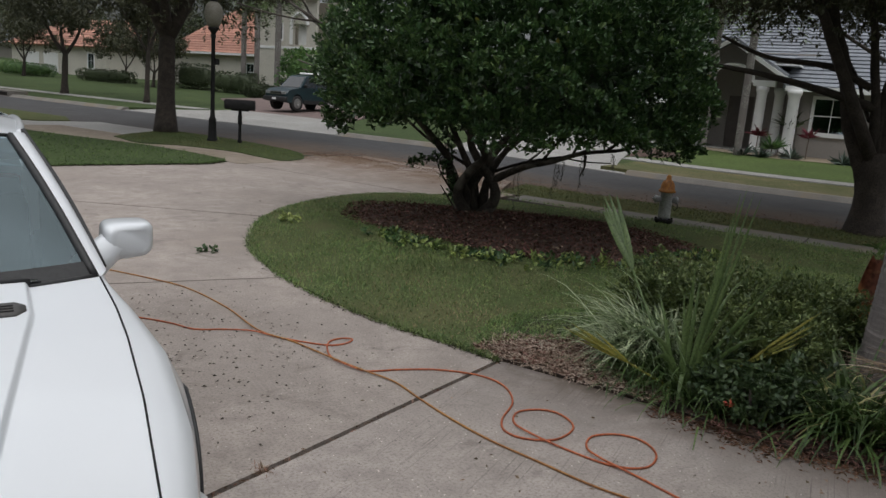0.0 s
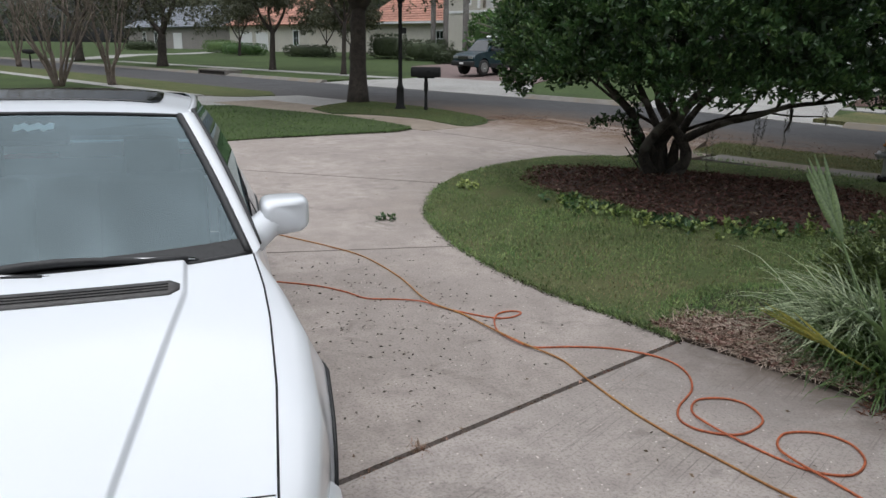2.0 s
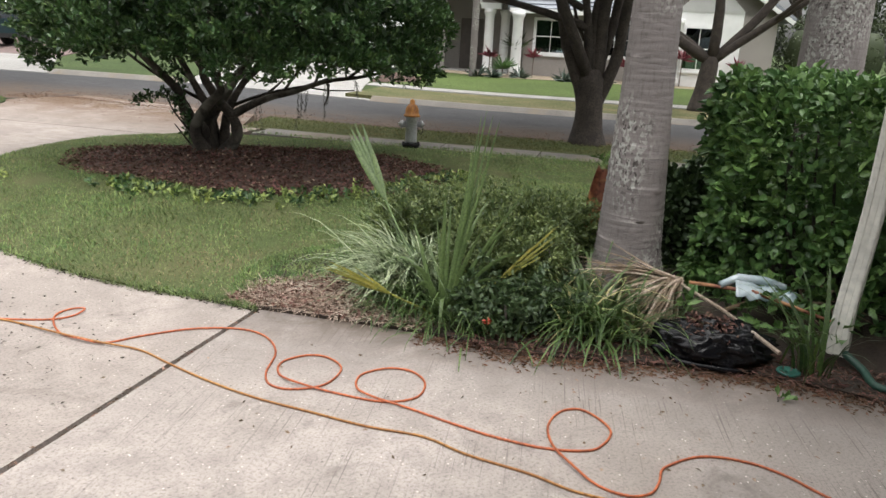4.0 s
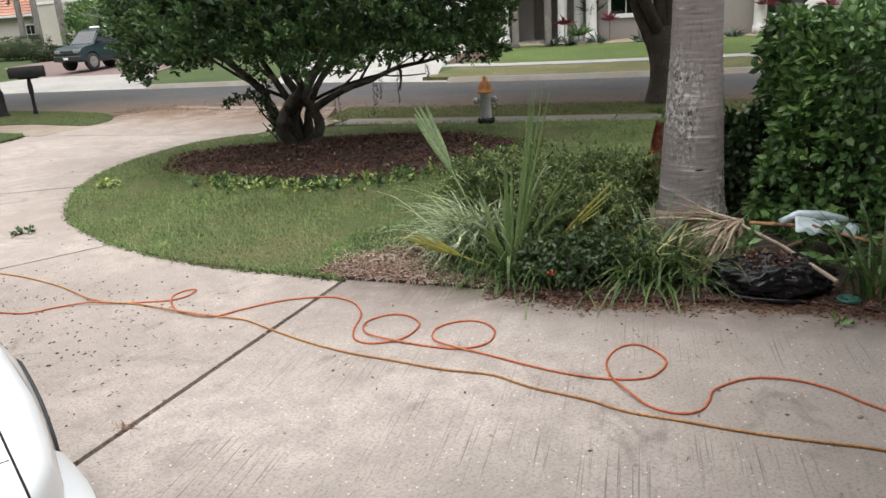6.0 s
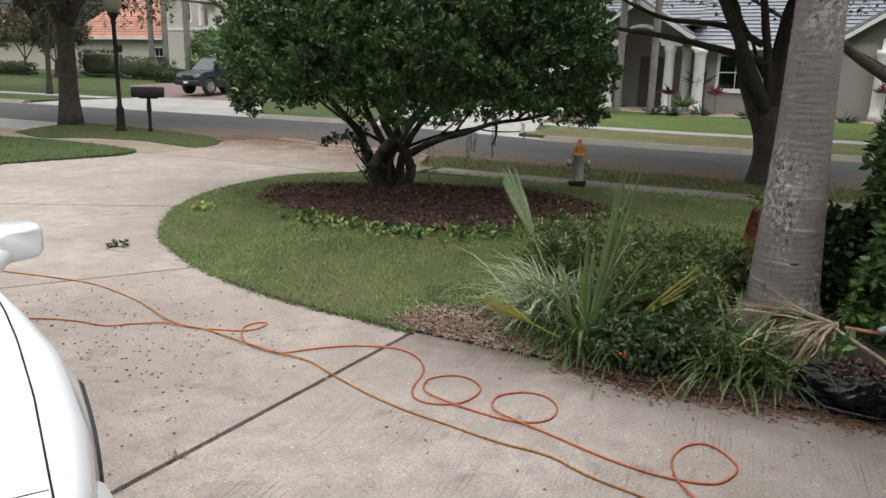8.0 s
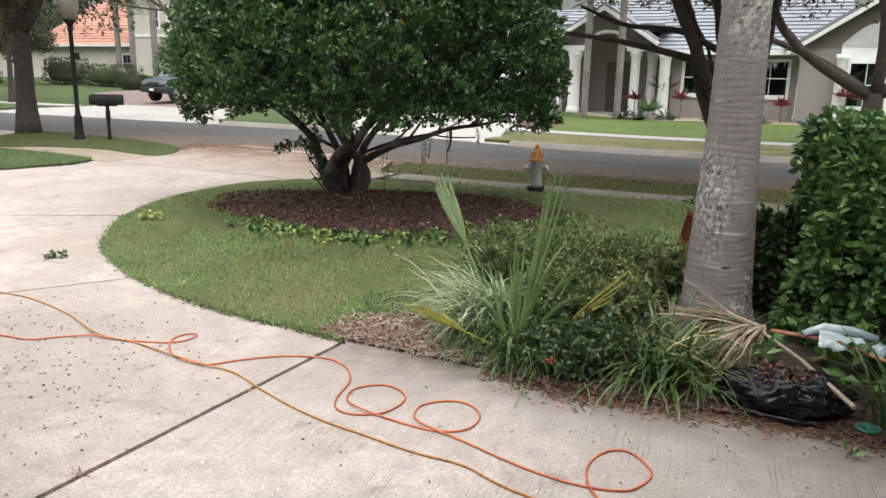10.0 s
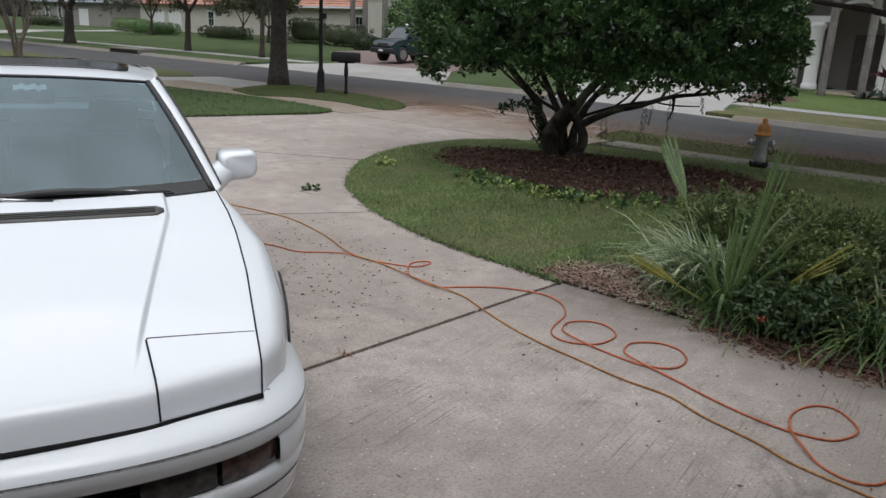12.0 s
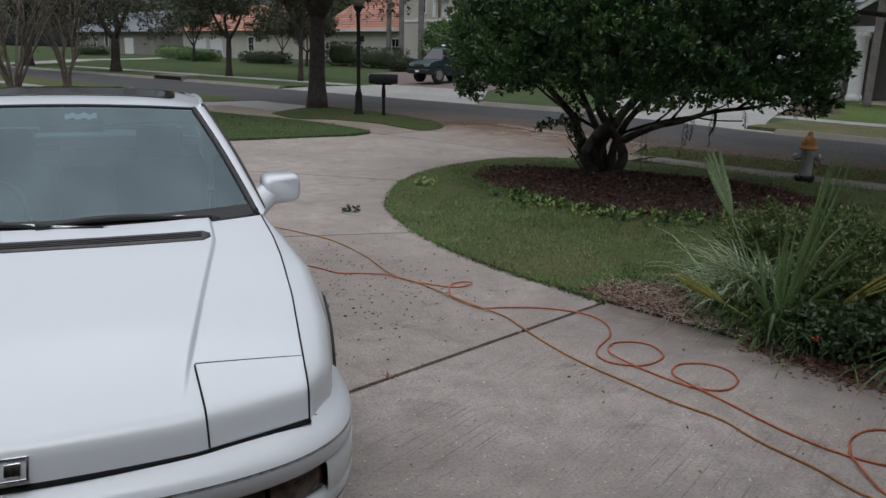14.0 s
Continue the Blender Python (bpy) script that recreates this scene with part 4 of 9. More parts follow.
# unseen house wall and eave, added behind the camera to shade drive and bumper
bm = bmesh.new()
box(bm, -9, 4.6, -3.7, -3.35, -0.1, 2.75)
tagged(part("wall_south", bm, "dark_wall"), "unseen dark wall added behind the camera to darken the car's front", "wall", kind="structure")
bm = bmesh.new()
grid_faces(bm, [[(-9.5, SHADE_EAVE, 2.52), (5.1, SHADE_EAVE, 2.52)], [(-9.5, SHADE_EAVE, 2.70), (5.1, SHADE_EAVE, 2.70)], [(-9.5, -9.0, 5.2), (5.1, -9.0, 5.2)], [(-9.5, -9.0, 2.52), (5.1, -9.0, 2.52)], [(-9.5, SHADE_EAVE, 2.52), (5.1, SHADE_EAVE, 2.52)]])
bmesh.ops.recalc_face_normals(bm, faces=bm.faces[:])
tagged(part("roof_south", bm, "dark_wall"), "unseen roof added behind the camera, its eave shading the near drive", "roof", kind="structure")
# unseen eave where the downspout ends; it also shades the bed
bm = bmesh.new()
grid_faces(bm, [[(3.7, -0.45, 2.56), (5.2, -0.45, 2.56)], [(3.7, -0.45, 2.72), (5.2, -0.45, 2.72)], [(3.7, -9.0, 4.9), (5.2, -9.0, 4.9)], [(3.7, -9.0, 2.56), (5.2, -9.0, 2.56)], [(3.7, -0.45, 2.56), (5.2, -0.45, 2.56)]])
bmesh.ops.recalc_face_normals(bm, faces=bm.faces[:])
tagged(part("roof_east", bm, "dark_wall"), "plain eave over the planting bed", "roof", kind="structure")

# ---- grass, mulch and litter ----


def stuff(name, sets, mat, label, category):
    return tagged(array_mesh(name, *joined(*sets), mat), label, category, kind="stuff")


def on_land(xy, lift=0.0):
    return np.column_stack([xy, heights(xy) + lift])


def off_mulch(xy):
    a = np.arctan2(xy[:, 1] - MULCH[1], xy[:, 0] - MULCH[0])
    d = np.hypot(xy[:, 0] - MULCH[0], xy[:, 1] - MULCH[1])
    return d > 0.97 * np.array([mulch_rim(q) for q in a])


near_poly = [p for p in lawn_poly if p[0] < 11.3 and p[1] > 1.1]
xy = scatter(near_poly, 185000, rng)
dist = np.hypot(xy[:, 0] - 0.6, xy[:, 1] + 1.0)
patch = np.sin(2.1 * xy[:, 0] + 0.7) * np.sin(1.7 * xy[:, 1]) + 0.5 * np.sin(5.3 * xy[:, 0] + 2.9 * xy[:, 1]) + 0.5 * np.sin(9.1 * xy[:, 0] - 7.3 * xy[:, 1] + 1.0)
rim_pts = np.array(lawn_line)
edge_gap = np.min(np.hypot(xy[:, None, 0] - rim_pts[None, ::2, 0], xy[:, None, 1] - rim_pts[None, ::2, 1]), axis=1)
bare = np.exp(-((xy[:, 0] - 3.25) ** 2 + (xy[:, 1] - 2.95) ** 2) / 0.20) + 0.5 * np.exp(-((xy[:, 0] - 3.0) ** 2 + (xy[:, 1] - 3.9) ** 2) / 0.12)
worn = 0.45 * bare + 0.22 * np.exp(-edge_gap / 0.20) + 0.05 * np.clip(patch, 0, 1)
keep = off_mulch(xy) & (rng.uniform(0, 1, len(xy)) < np.clip(7.5 / dist, 0.45, 1.0))
xy, patch, worn = xy[keep], patch[keep], worn[keep]
green = rng.uniform(0, 1, len(xy)) > worn
stuff("grass", [blades(on_land(xy[green], 0.008), 0.041 + 0.017 * patch[green], 0.0052, 0.85, rng)], "grass", "short green lawn grass", "grass")
dry = rng.uniform(0, 1, len(xy)) < 0.06 + 0.05 * patch + 0.70 * worn
stuff("dry_grass", [blades(on_land(xy[dry], 0.006), 0.036, 0.0058, 1.0, rng)], "dry_grass", "straw-coloured dead blades in the lawn", "grass")
back = scatter([(2.86, 2.48), (2.95, 2.62), (3.3, 2.95), (3.6, 3.0), (4.0, 2.95), (4.7, 2.6), (4.4, 2.2), (3.8, 2.2), (3.55, 2.36), (3.2, 2.5)], 6500, rng)
stuff("grass", [blades(np.column_stack([back, [bed_height(*p) + 0.02 for p in back]]), 0.036, 0.0055, 0.9, rng)], "grass", "lawn grass running out into the bed", "grass")
edge = np.array(lawn_line)
pick = rng.randint(0, len(edge) - 1, 5200)
f = rng.uniform(0, 1, len(pick))[:, None]
rim = edge[pick] * (1 - f) + edge[pick + 1] * f
mid = np.array([5.5, 5.6])
inward = (mid - rim) / np.linalg.norm(mid - rim, axis=1, keepdims=True)
rim = rim + inward * rng.uniform(-0.035, 0.05, (len(rim), 1))
stuff("edge_grass", [blades(on_land(rim, 0.0), 0.045, 0.006, 0.9, rng)], "grass", "ragged grass along the edge of the drive", "grass")
soil_rim = rim[:1500] - inward[:1500] * rng.uniform(-0.02, 0.05, (1500, 1))
stuff("edge_litter", [leaves(on_land(soil_rim, 0.006), rng.normal(0, 1, (1500, 3)) * (1, 1, 0.15), 0.022, 0.008, rng)], "soil", "dark crumbs of soil along the lawn's edge", "litter")
xy = scatter(left_lawn_poly, 52000, rng)
xy = xy[xy[:, 0] > -12]
stuff("grass", [blades(on_land(xy, 0.008), 0.045, 0.012, 0.7, rng)], "lawn_blade", "green lawn grass beyond the drive", "grass")
edge = np.array(smooth_line(LEFT_EDGE[:-1], 4))
pick = rng.randint(0, len(edge) - 1, 6500)
f = rng.uniform(0, 1, len(pick))[:, None]
rim2 = (edge[pick] * (1 - f) + edge[pick + 1] * f)[:, :2] + rng.normal(0, 0.035, (len(pick), 2)) + (-0.01, 0.035)
soil2 = rim2[:1500] - (0, 0.06) + rng.normal(0, 0.03, (1500, 2))
stuff("edge_litter", [leaves(on_land(soil2, 0.008), rng.normal(0, 1, (1500, 3)) * (1, 1, 0.10), 0.045, 0.018, rng)], "soil", "dark bare soil along the far lawn's edge", "litter")
stuff("edge_grass", [blades(on_land(rim2, 0.0), 0.05, 0.010, 0.9, rng)], "lawn_blade", "ragged grass along the far edge of the drive", "grass")
xy = np.vstack([scatter(verge_right[:5] + verge_right[-5:], 22000, rng), scatter(verge_left, 22000, rng)])
stuff("verge_grass", [blades(on_land(xy, 0.01), 0.038, 0.008, 0.75, rng)], "verge_grass", "uneven verge grass", "grass")
xy = scatter([(8, 10), *[road_xy(10.98, s) for s in (-4.4, 8)], *[road_xy(11.16, s) for s in (8, -4.4)]], 2400, rng)
stuff("edge_grass", [blades(on_land(xy, 0.01), 0.06, 0.008, 0.8, rng)], "grass", "grass creeping over the footway", "grass")
# bark chips
a, d = rng.uniform(0, 2 * np.pi, 15000), np.sqrt(rng.uniform(0, 1, 15000)) * 1.02
xy = np.array([(MULCH[0] + q * mulch_rim(p) * math.cos(p), MULCH[1] + q * mulch_rim(p) * math.sin(p)) for p, q in zip(a, d)])
at = np.column_stack([xy, [mulch_height(*p) + 0.004 for p in xy]])
stuff("mulch", [leaves(at, rng.normal(0, 1, (len(at), 3)) * (1, 1, 0.35), 0.055, 0.022, rng, fold=0.1)], "mulch", "loose dark red bark chips", "mulch")
at2 = at[:700] + (0, 0, 0.012)
stuff("fallen_leaves", [leaves(at2, rng.normal(0, 1, (700, 3)) * (1, 1, 0.3), 0.05, 0.022, rng)], "dead_frond", "dry brown leaves lying on the mulch", "litter")

# pine straw at the tip of the bed
straw_poly = [(2.92, 2.27), (3.12, 1.84), (3.34, 1.42), (3.75, 1.55), (3.8, 2.2), (3.55, 2.42), (3.2, 2.62), (2.86, 2.5)]
xy = scatter(straw_poly, 10000, rng)
at = np.column_stack([xy, [bed_height(*p) + 0.022 for p in xy]])
stuff("pine_straw", [leaves(at, rng.normal(0, 1, (len(at), 3)) * (1, 1, 0.18), 0.075, 0.0045, rng, fold=0.1)], "pale_straw", "faded pine straw and twigs at the tip of the bed", "litter")
pick = rng.randint(8, len(bed_line) - 4, 3800)
f = rng.uniform(0, 1, len(pick))[:, None]
bl = np.array(bed_line)
xy = bl[pick] * (1 - f) + bl[pick + 1] * f + np.column_stack([rng.uniform(-0.06, 0.30, len(pick)) ** 1, rng.uniform(-0.03, 0.10, len(pick))])
at = np.column_stack([xy, [bed_height(*p) + 0.022 for p in xy]])
stuff("pine_straw", [leaves(at, rng.normal(0, 1, (len(at), 3)) * (1, 1, 0.2), 0.06, 0.007, rng, fold=0.1)], "mulch", "brown needles and twigs along the bed's edge", "litter")

pick = rng.randint(6, len(bed_line) - 4, 3000)
f = rng.uniform(0, 1, len(pick))[:, None]
xy = bl[pick] * (1 - f) + bl[pick + 1] * f - np.abs(rng.normal(0, 0.075, (len(pick), 1))) * (0.894, 0.447)
stuff("bed_litter", [leaves(on_land(xy, 0.006), rng.normal(0, 1, (len(xy), 3)) * (1, 1, 0.08), 0.034, 0.008, rng, fold=0.1)], "oak_litter", "brown needles and leaf crumbs spilled onto the concrete", "litter")
xy = scatter(straw_poly, 3000, rng)
at = np.column_stack([xy, [bed_height(*p) + 0.026 for p in xy]])
stuff("bark_crumbs", [leaves(at, rng.normal(0, 1, (len(at), 3)) * (1, 1, 0.2), 0.035, 0.012, rng, fold=0.1)], "mulch", "dark red bark crumbs among the pine straw", "litter")

# litter on the drive: twigs and small leaves that fell by the car
c = rng.normal(0, 1, (520, 2)) * (0.42, 0.75) + (1.45, 3.05)
c = c[(c[:, 0] > 0.9) & (c[:, 1] > 1.75) & (c[:, 1] < 4.4) & (c[:, 0] < 2.5)]
stuff("leaf_litter", [leaves(np.column_stack([c, np.full(len(c), 0.006)]), rng.normal(0, 1, (len(c), 3)) * (1, 1, 0.08), 0.022, 0.009, rng, fold=0.15)], "scrap", "small dark leaf scraps scattered on the concrete", "litter")
c = np.vstack([rng.uniform((0.9, -2.0), (4.0, 2.2), (150, 2)), rng.uniform((-2.5, 4.5), (4.0, 11.0), (160, 2)), rng.uniform((2.9, -1.0), (4.2, 1.2), (110, 2))])
c = c[inside(driveway, c[:, 0], c[:, 1])]
stuff("leaf_litter", [leaves(np.column_stack([c, heights(c) + 0.006]), rng.normal(0, 1, (len(c), 3)) * (1, 1, 0.1), 0.024, 0.011, rng, fold=0.2)], "dead_frond", "a few dry leaves blown over the drive", "litter")
c = rng.normal(0, 1, (16000, 2))
n_, s_ = 13.0 + 0.75 * np.abs(c[:, 0]), rng.uniform(-11, 14, 16000)
xy = np.column_stack([NX * n_ + UX * s_, NY * n_ + UY * s_])
at = np.column_stack([xy, [max(road_level(*p), land(*p) - 0.1 if 12.9 < NX * p[0] + NY * p[1] else land(*p)) + 0.012 for p in xy]])
stuff("leaf_litter", [leaves(at, rng.normal(0, 1, (16000, 3)) * (1, 1, 0.05), 0.026, 0.013, rng)], "oak_litter", "brown oak leaves gathered at the road's edge", "litter")

n_, s_ = 12.75 + 0.42 * np.abs(rng.normal(0, 1, 11000)) * rng.choice((-1.6, 0.5), 11000), rng.uniform(-10.6, -4.4, 11000)
xy = np.column_stack([NX * n_ + UX * s_, NY * n_ + UY * s_])
xy = xy[inside(driveway, xy[:, 0], xy[:, 1])]
stuff("leaf_litter", [leaves(on_land(xy, 0.006), rng.normal(0, 1, (len(xy), 3)) * (1, 1, 0.06), 0.017, 0.008, rng, fold=0.05)], "oak_litter", "brown leaf crumbs on the mouth of the drive", "litter")

# hedge clippings on the lawn
line = smooth_line([(3.87, 5.94), (3.9, 5.4), (4.16, 4.91), (4.3, 4.5), (4.72, 4.27), (5.22, 4.12), (5.92, 4.12), (6.6, 4.25), (7.2, 4.35)], 14)
line = np.array(line)
pts = np.vstack([line[rng.randint(0, len(line), 150)] + rng.normal(0, 0.12, (150, 2)), rng.normal(0, 1, (9, 2)) * (0.09, 0.07) + (3.17, 6.66), rng.normal(0, 1, (10, 2)) * (0.15, 0.1) + (7.2, 4.4)])
at = on_land(pts, 0.045)
ups = np.tile((0.0, 0.0, 0.5), (len(at), 1))
stuff("clippings", [rosettes(at[:100], ups[:100], 7, 0.06, 0.03, rng, 1.0, True)], "bush_leaf", "fresh dark leaf clippings strewn on the lawn", "clippings")
stuff("clippings", [rosettes(at[60:], ups[60:], 8, 0.06, 0.03, rng, 1.0, True)], "clipped_leaf", "pale undersides of clipped leaves on the lawn", "clippings")

# crumbs and dry needles in the wide joint
f = rng.uniform(0, 1, (260, 1))
xy = np.array(JA[0]) * (1 - f) + np.array(JA[1]) * f + rng.normal(0, 0.011, (260, 2))
stuff("joint_litter", [leaves(np.column_stack([xy, rng.uniform(-0.03, 0.002, 260)]), rng.normal(0, 1, (260, 3)) * (1, 0.6, 0.1), 0.03, 0.007, rng)], "straw", "dry needles and crumbs caught in the joint", "litter")

# ---- trees and plants near the drive ----


def extra_layer(bm, thick):
    """A second skin below the first, joined at the rim."""
    bm.normal_update()
    rim = [e for e in bm.edges if e.is_boundary]
    twin = {v: bm.verts.new(v.co - v.normal * abs(thick)) for v in bm.verts[:]}
    for f in bm.faces[:]:
        bm.faces.new([twin[v] for v in reversed(f.verts)])
    for e in rim:
        a, b = e.verts
        bm.faces.new((a, b, twin[b], twin[a]))


def limb(bm, start, end, r0, r1, rn, bend=0.15, sides=8, steps=7, sag=0.0):
    a, b = Vector(start), Vector(end)
    side = Vector((rn.uniform(-1, 1), rn.uniform(-1, 1), rn.uniform(-0.4, 0.4))) * bend * (b - a).length
    pts, radii = [], []
    for k in range(steps + 1):
        t = k / steps
        p = a.lerp(b, t) + side * math.sin(math.pi * t) + Vector((0, 0, -sag * math.sin(math.pi * t)))
        pts.append(p)
        radii.append(r0 + (r1 - r0) * t)
    tube(bm, pts, radii, sides, 0.07, rn)
    return pts


def branching(bm, start, end, r0, rn, depth, spread=0.55, shrink=0.62):
    """A limb that forks again and again; returns its tips."""
    pts = limb(bm, start, end, r0, r0 * 0.6, rn, 0.10, 8 if depth > 1 else 5, 6)
    if depth == 0:
        return [pts[-1]]
    tips, way = [], (pts[-1] - pts[0])
    for k in range(3):
        w = way.normalized() + Vector((rn.uniform(-spread, spread), rn.uniform(-spread, spread), rn.uniform(-spread * 0.5, spread * 0.6)))
        at = pts[-1] if k < 2 else pts[4]
        tips += branching(bm, at, at + w.normalized() * way.length * rn.uniform(0.55, 0.8), r0 * 0.55, rn, depth - 1, spread, shrink)
    return tips


def bush_tree():
    base = (5.64, 6.87)
    z0 = mulch_height(*base) - 0.02
    ob = thing("clipped_tree", "broad clipped evergreen tree with glossy dark leaves and twisting stems", "tree", (*base, z0))
    rn = random.Random(3)
    bm = bmesh.new()

    def place(a, d, z):
        """A point by its offset along the lawn's long side, across it, and its height."""
        return (0.843 * a + 0.537 * d, -0.537 * a + 0.843 * d, z)
    stems = [
        ([(-0.12, 0.0, -0.06), (-0.11, 0.02, 0.26), (-0.30, 0.05, 0.46), (-0.38, 0.08, 0.70), (-0.62, 0.15, 0.95), (-0.95, 0.25, 1.3), (-1.3, 0.3, 1.7)], 0.070),
        ([(-0.02, 0.10, -0.06), (-0.04, 0.12, 0.32), (0.10, 0.15, 0.58), (0.24, 0.2, 0.80), (0.48, 0.3, 1.15), (0.7, 0.4, 2.0)], 0.088),
        ([(-0.07, -0.08, -0.06), (-0.20, -0.10, 0.26), (-0.08, -0.12, 0.52), (0.10, -0.14, 0.74), (0.02, -0.25, 1.0), (0.3, -0.5, 1.6)], 0.072),
        ([(0.09, -0.05, -0.06), (0.27, -0.06, 0.20), (0.22, -0.04, 0.42), (0.08, 0.0, 0.60), (-0.08, 0.02, 0.86), (-0.12, 0.0, 1.1), (-0.4, 0.1, 1.8)], 0.074),
        ([(0.03, 0.20, -0.06), (-0.02, 0.28, 0.40), (-0.22, 0.45, 0.80), (-0.5, 0.8, 1.3)], 0.065),
        ([(0.12, 0.12, -0.06), (0.16, 0.22, 0.36), (0.34, 0.48, 0.72), (0.75, 0.75, 1.2)], 0.065),
    ]
    for line, r in stems:
        pts = smooth_line([place(*p) for p in line], 5)
        tube(bm, pts, [r * (1.35 - 0.9 * min(1, k / 4) * 0.38 - 0.55 * k / (len(pts) - 1)) for k in range(len(pts))], 10, 0.08, rn)
        way = Vector(pts[-1]) - Vector(pts[-8])
        for j in (len(pts) - 9, len(pts) - 6, len(pts) - 3, len(pts) - 1):
            a = Vector(pts[j])
            e = a + Vector((way.x * rn.uniform(0.8, 2.0) + rn.uniform(-.6, .6), way.y * rn.uniform(0.8, 2.0) + rn.uniform(-.6, .6), rn.uniform(0.25, 0.9)))
            branching(bm, a, e, r * 0.38, rn, 1, 0.8)
    # the long low limb that reaches over the lawn to the road side, and the shoot above it
    low = smooth_line([place(*p) for p in ((0.17, -0.04, 0.40), (0.40, -0.06, 0.54), (0.66, -0.08, 0.66), (0.94, -0.06, 0.73), (1.32, -0.02, 0.86), (1.75, 0.05, 0.92), (2.1, 0.05, 1.0))], 5)
    tube(bm, low, [0.055 - 0.04 * k / (len(low) - 1) for k in range(len(low))], 8, 0.07, rn)
    for a, b in (((0.44, -0.06, 0.56), (0.95, 0.0, 1.02)), ((0.80, -0.06, 0.70), (1.15, -0.2, 1.2)), ((1.2, 0, 0.82), (1.45, 0.2, 1.25)), ((1.35, 0, 0.85), (1.30, -0.1, 0.58)), ((1.6, 0, 0.9), (1.9, -0.2, 1.2))):
        limb(bm, place(*a), place(*b), 0.022, 0.007, rn, 0.12, 6, 6)
    # snags and suckers at the foot
    limb(bm, place(-0.18, -0.1, 0.0), place(-0.42, -0.15, 0.34), 0.013, 0.006, rn, 0.05)
    limb(bm, place(-0.15, 0.0, 0.12), place(-0.5, 0.0, 0.62), 0.016, 0.006, rn, 0.12)
    limb(bm, place(-0.14, 0.05, 0.05), place(-0.36, 0.1, 0.70), 0.016, 0.006, rn, 0.1)
    part("trunk", bm, "bush_bark", ob, "gnarled grey-brown stems", True)
    # crown: tufts of leaves over a drum with a hollow underside
    r = np.random.RandomState(11)
    cx, cy = 0.12, -0.50

    def outer(z, a):
        return np.interp(z, (1.0, 1.15, 1.5, 2.0, 2.6, 3.1, 3.45), (2.02, 2.16, 2.24, 2.20, 1.97, 1.45, 0.55)) * (1 + 0.030 * np.sin(3 * a + 1.0) + 0.028 * np.sin(7 * a + 2.3 * z) + 0.022 * np.sin(11 * a - 4.1 * z))

    def belly(d, a):
        return 1.12 + 0.22 * np.clip(1 - d / 1.7, 0, 1) + 0.075 * np.sin(4 * a + 0.5) + 0.05 * np.sin(9 * a + 3 * d) - 0.07 * np.clip(np.cos(a + 0.72), 0, 1)
    n_side, n_low, n_top = 820, 240, 150
    a = r.uniform(0, 2 * np.pi, n_side)
    z = r.uniform(1.12, 3.05, n_side)
    d = outer(z, a) - 0.42 * r.uniform(0, 1, n_side) ** 1.4
    z = np.maximum(z, belly(d, a))
    side = np.column_stack([d * np.cos(a), d * np.sin(a), z]), np.column_stack([np.cos(a), np.sin(a), np.full(n_side, 0.45)])
    a = r.uniform(0, 2 * np.pi, n_low)
    d = 2.12 * np.sqrt(r.uniform(0.12, 1, n_low))
    low_t = np.column_stack([d * np.cos(a), d * np.sin(a), belly(d, a) + r.uniform(0, 0.16, n_low)]), np.column_stack([0.6 * np.cos(a), 0.6 * np.sin(a), np.full(n_low, -0.15)])
    a = r.uniform(0, 2 * np.pi, n_top)
    d = 1.7 * np.sqrt(r.uniform(0, 1, n_top))
    top_t = np.column_stack([d * np.cos(a), d * np.sin(a), 3.35 - 0.12 * d * d]), np.tile((0, 0, 1.0), (n_top, 1))
    tufts, out = np.vstack([side[0], low_t[0], top_t[0]]), np.vstack([side[1], low_t[1], top_t[1]])
    out /= np.linalg.norm(out, axis=1, keepdims=True)
    tufts[:, :2] += (cx, cy)
    per = 11
    size = np.repeat(r.uniform(0.09, 0.165, len(tufts)), per)[:, None] * r.uniform(0.7, 1.0, (len(tufts) * per, 1))
    ball = r.normal(0, 1, (len(tufts) * per, 3))
    ball /= np.linalg.norm(ball, axis=1, keepdims=True)
    o = np.repeat(out, per, 0)
    ball = ball * (1, 1, 0.7) + o * 0.65 + (0, 0, 0.30)
    at = np.repeat(tufts, per, 0) + ball * size
    way = ball + o * 0.4 + (0, 0, 0.35)
    way /= np.linalg.norm(way, axis=1, keepdims=True)
    array_mesh("crown", *rosettes(at, way, 6, 0.066, 0.030, r, 0.55, True), "bush_leaf", ob, "dense glossy dark green leaves in tufts")
    pick = r.uniform(0, 1, len(at)) < 0.16
    array_mesh("young_shoot", *rosettes(at[pick] + way[pick] * 0.03, way[pick] + (0, 0, 0.5), 4, 0.062, 0.028, r, 0.6, True), "young_leaf", ob, "lighter green young leaves")
    a = r.uniform(0, 2 * np.pi, 2600)
    z = r.uniform(1.25, 3.1, 2600)
    d = outer(z, a) * r.uniform(0.35, 0.86, 2600)
    z = np.maximum(z, belly(d, a) + 0.08)
    inner = np.column_stack([cx + d * np.cos(a), cy + d * np.sin(a), z])
    array_mesh("inner_leaves", *rosettes(inner, r.normal(0, 1, inner.shape), 5, 0.13, 0.07, r, 1.0), "bush_leaf", ob, "shaded leaves inside the crown")
    # yellowed leaves here and there
    pick = r.randint(0, n_side * per, 16)
    for q in pick:
        array_mesh("yellow_leaf", *leaves(at[q:q + 1] + way[q:q + 1] * 0.06, way[q:q + 1], 0.06, 0.035, r, 0.2, True), "yellow_frond", ob, "yellowed leaf")
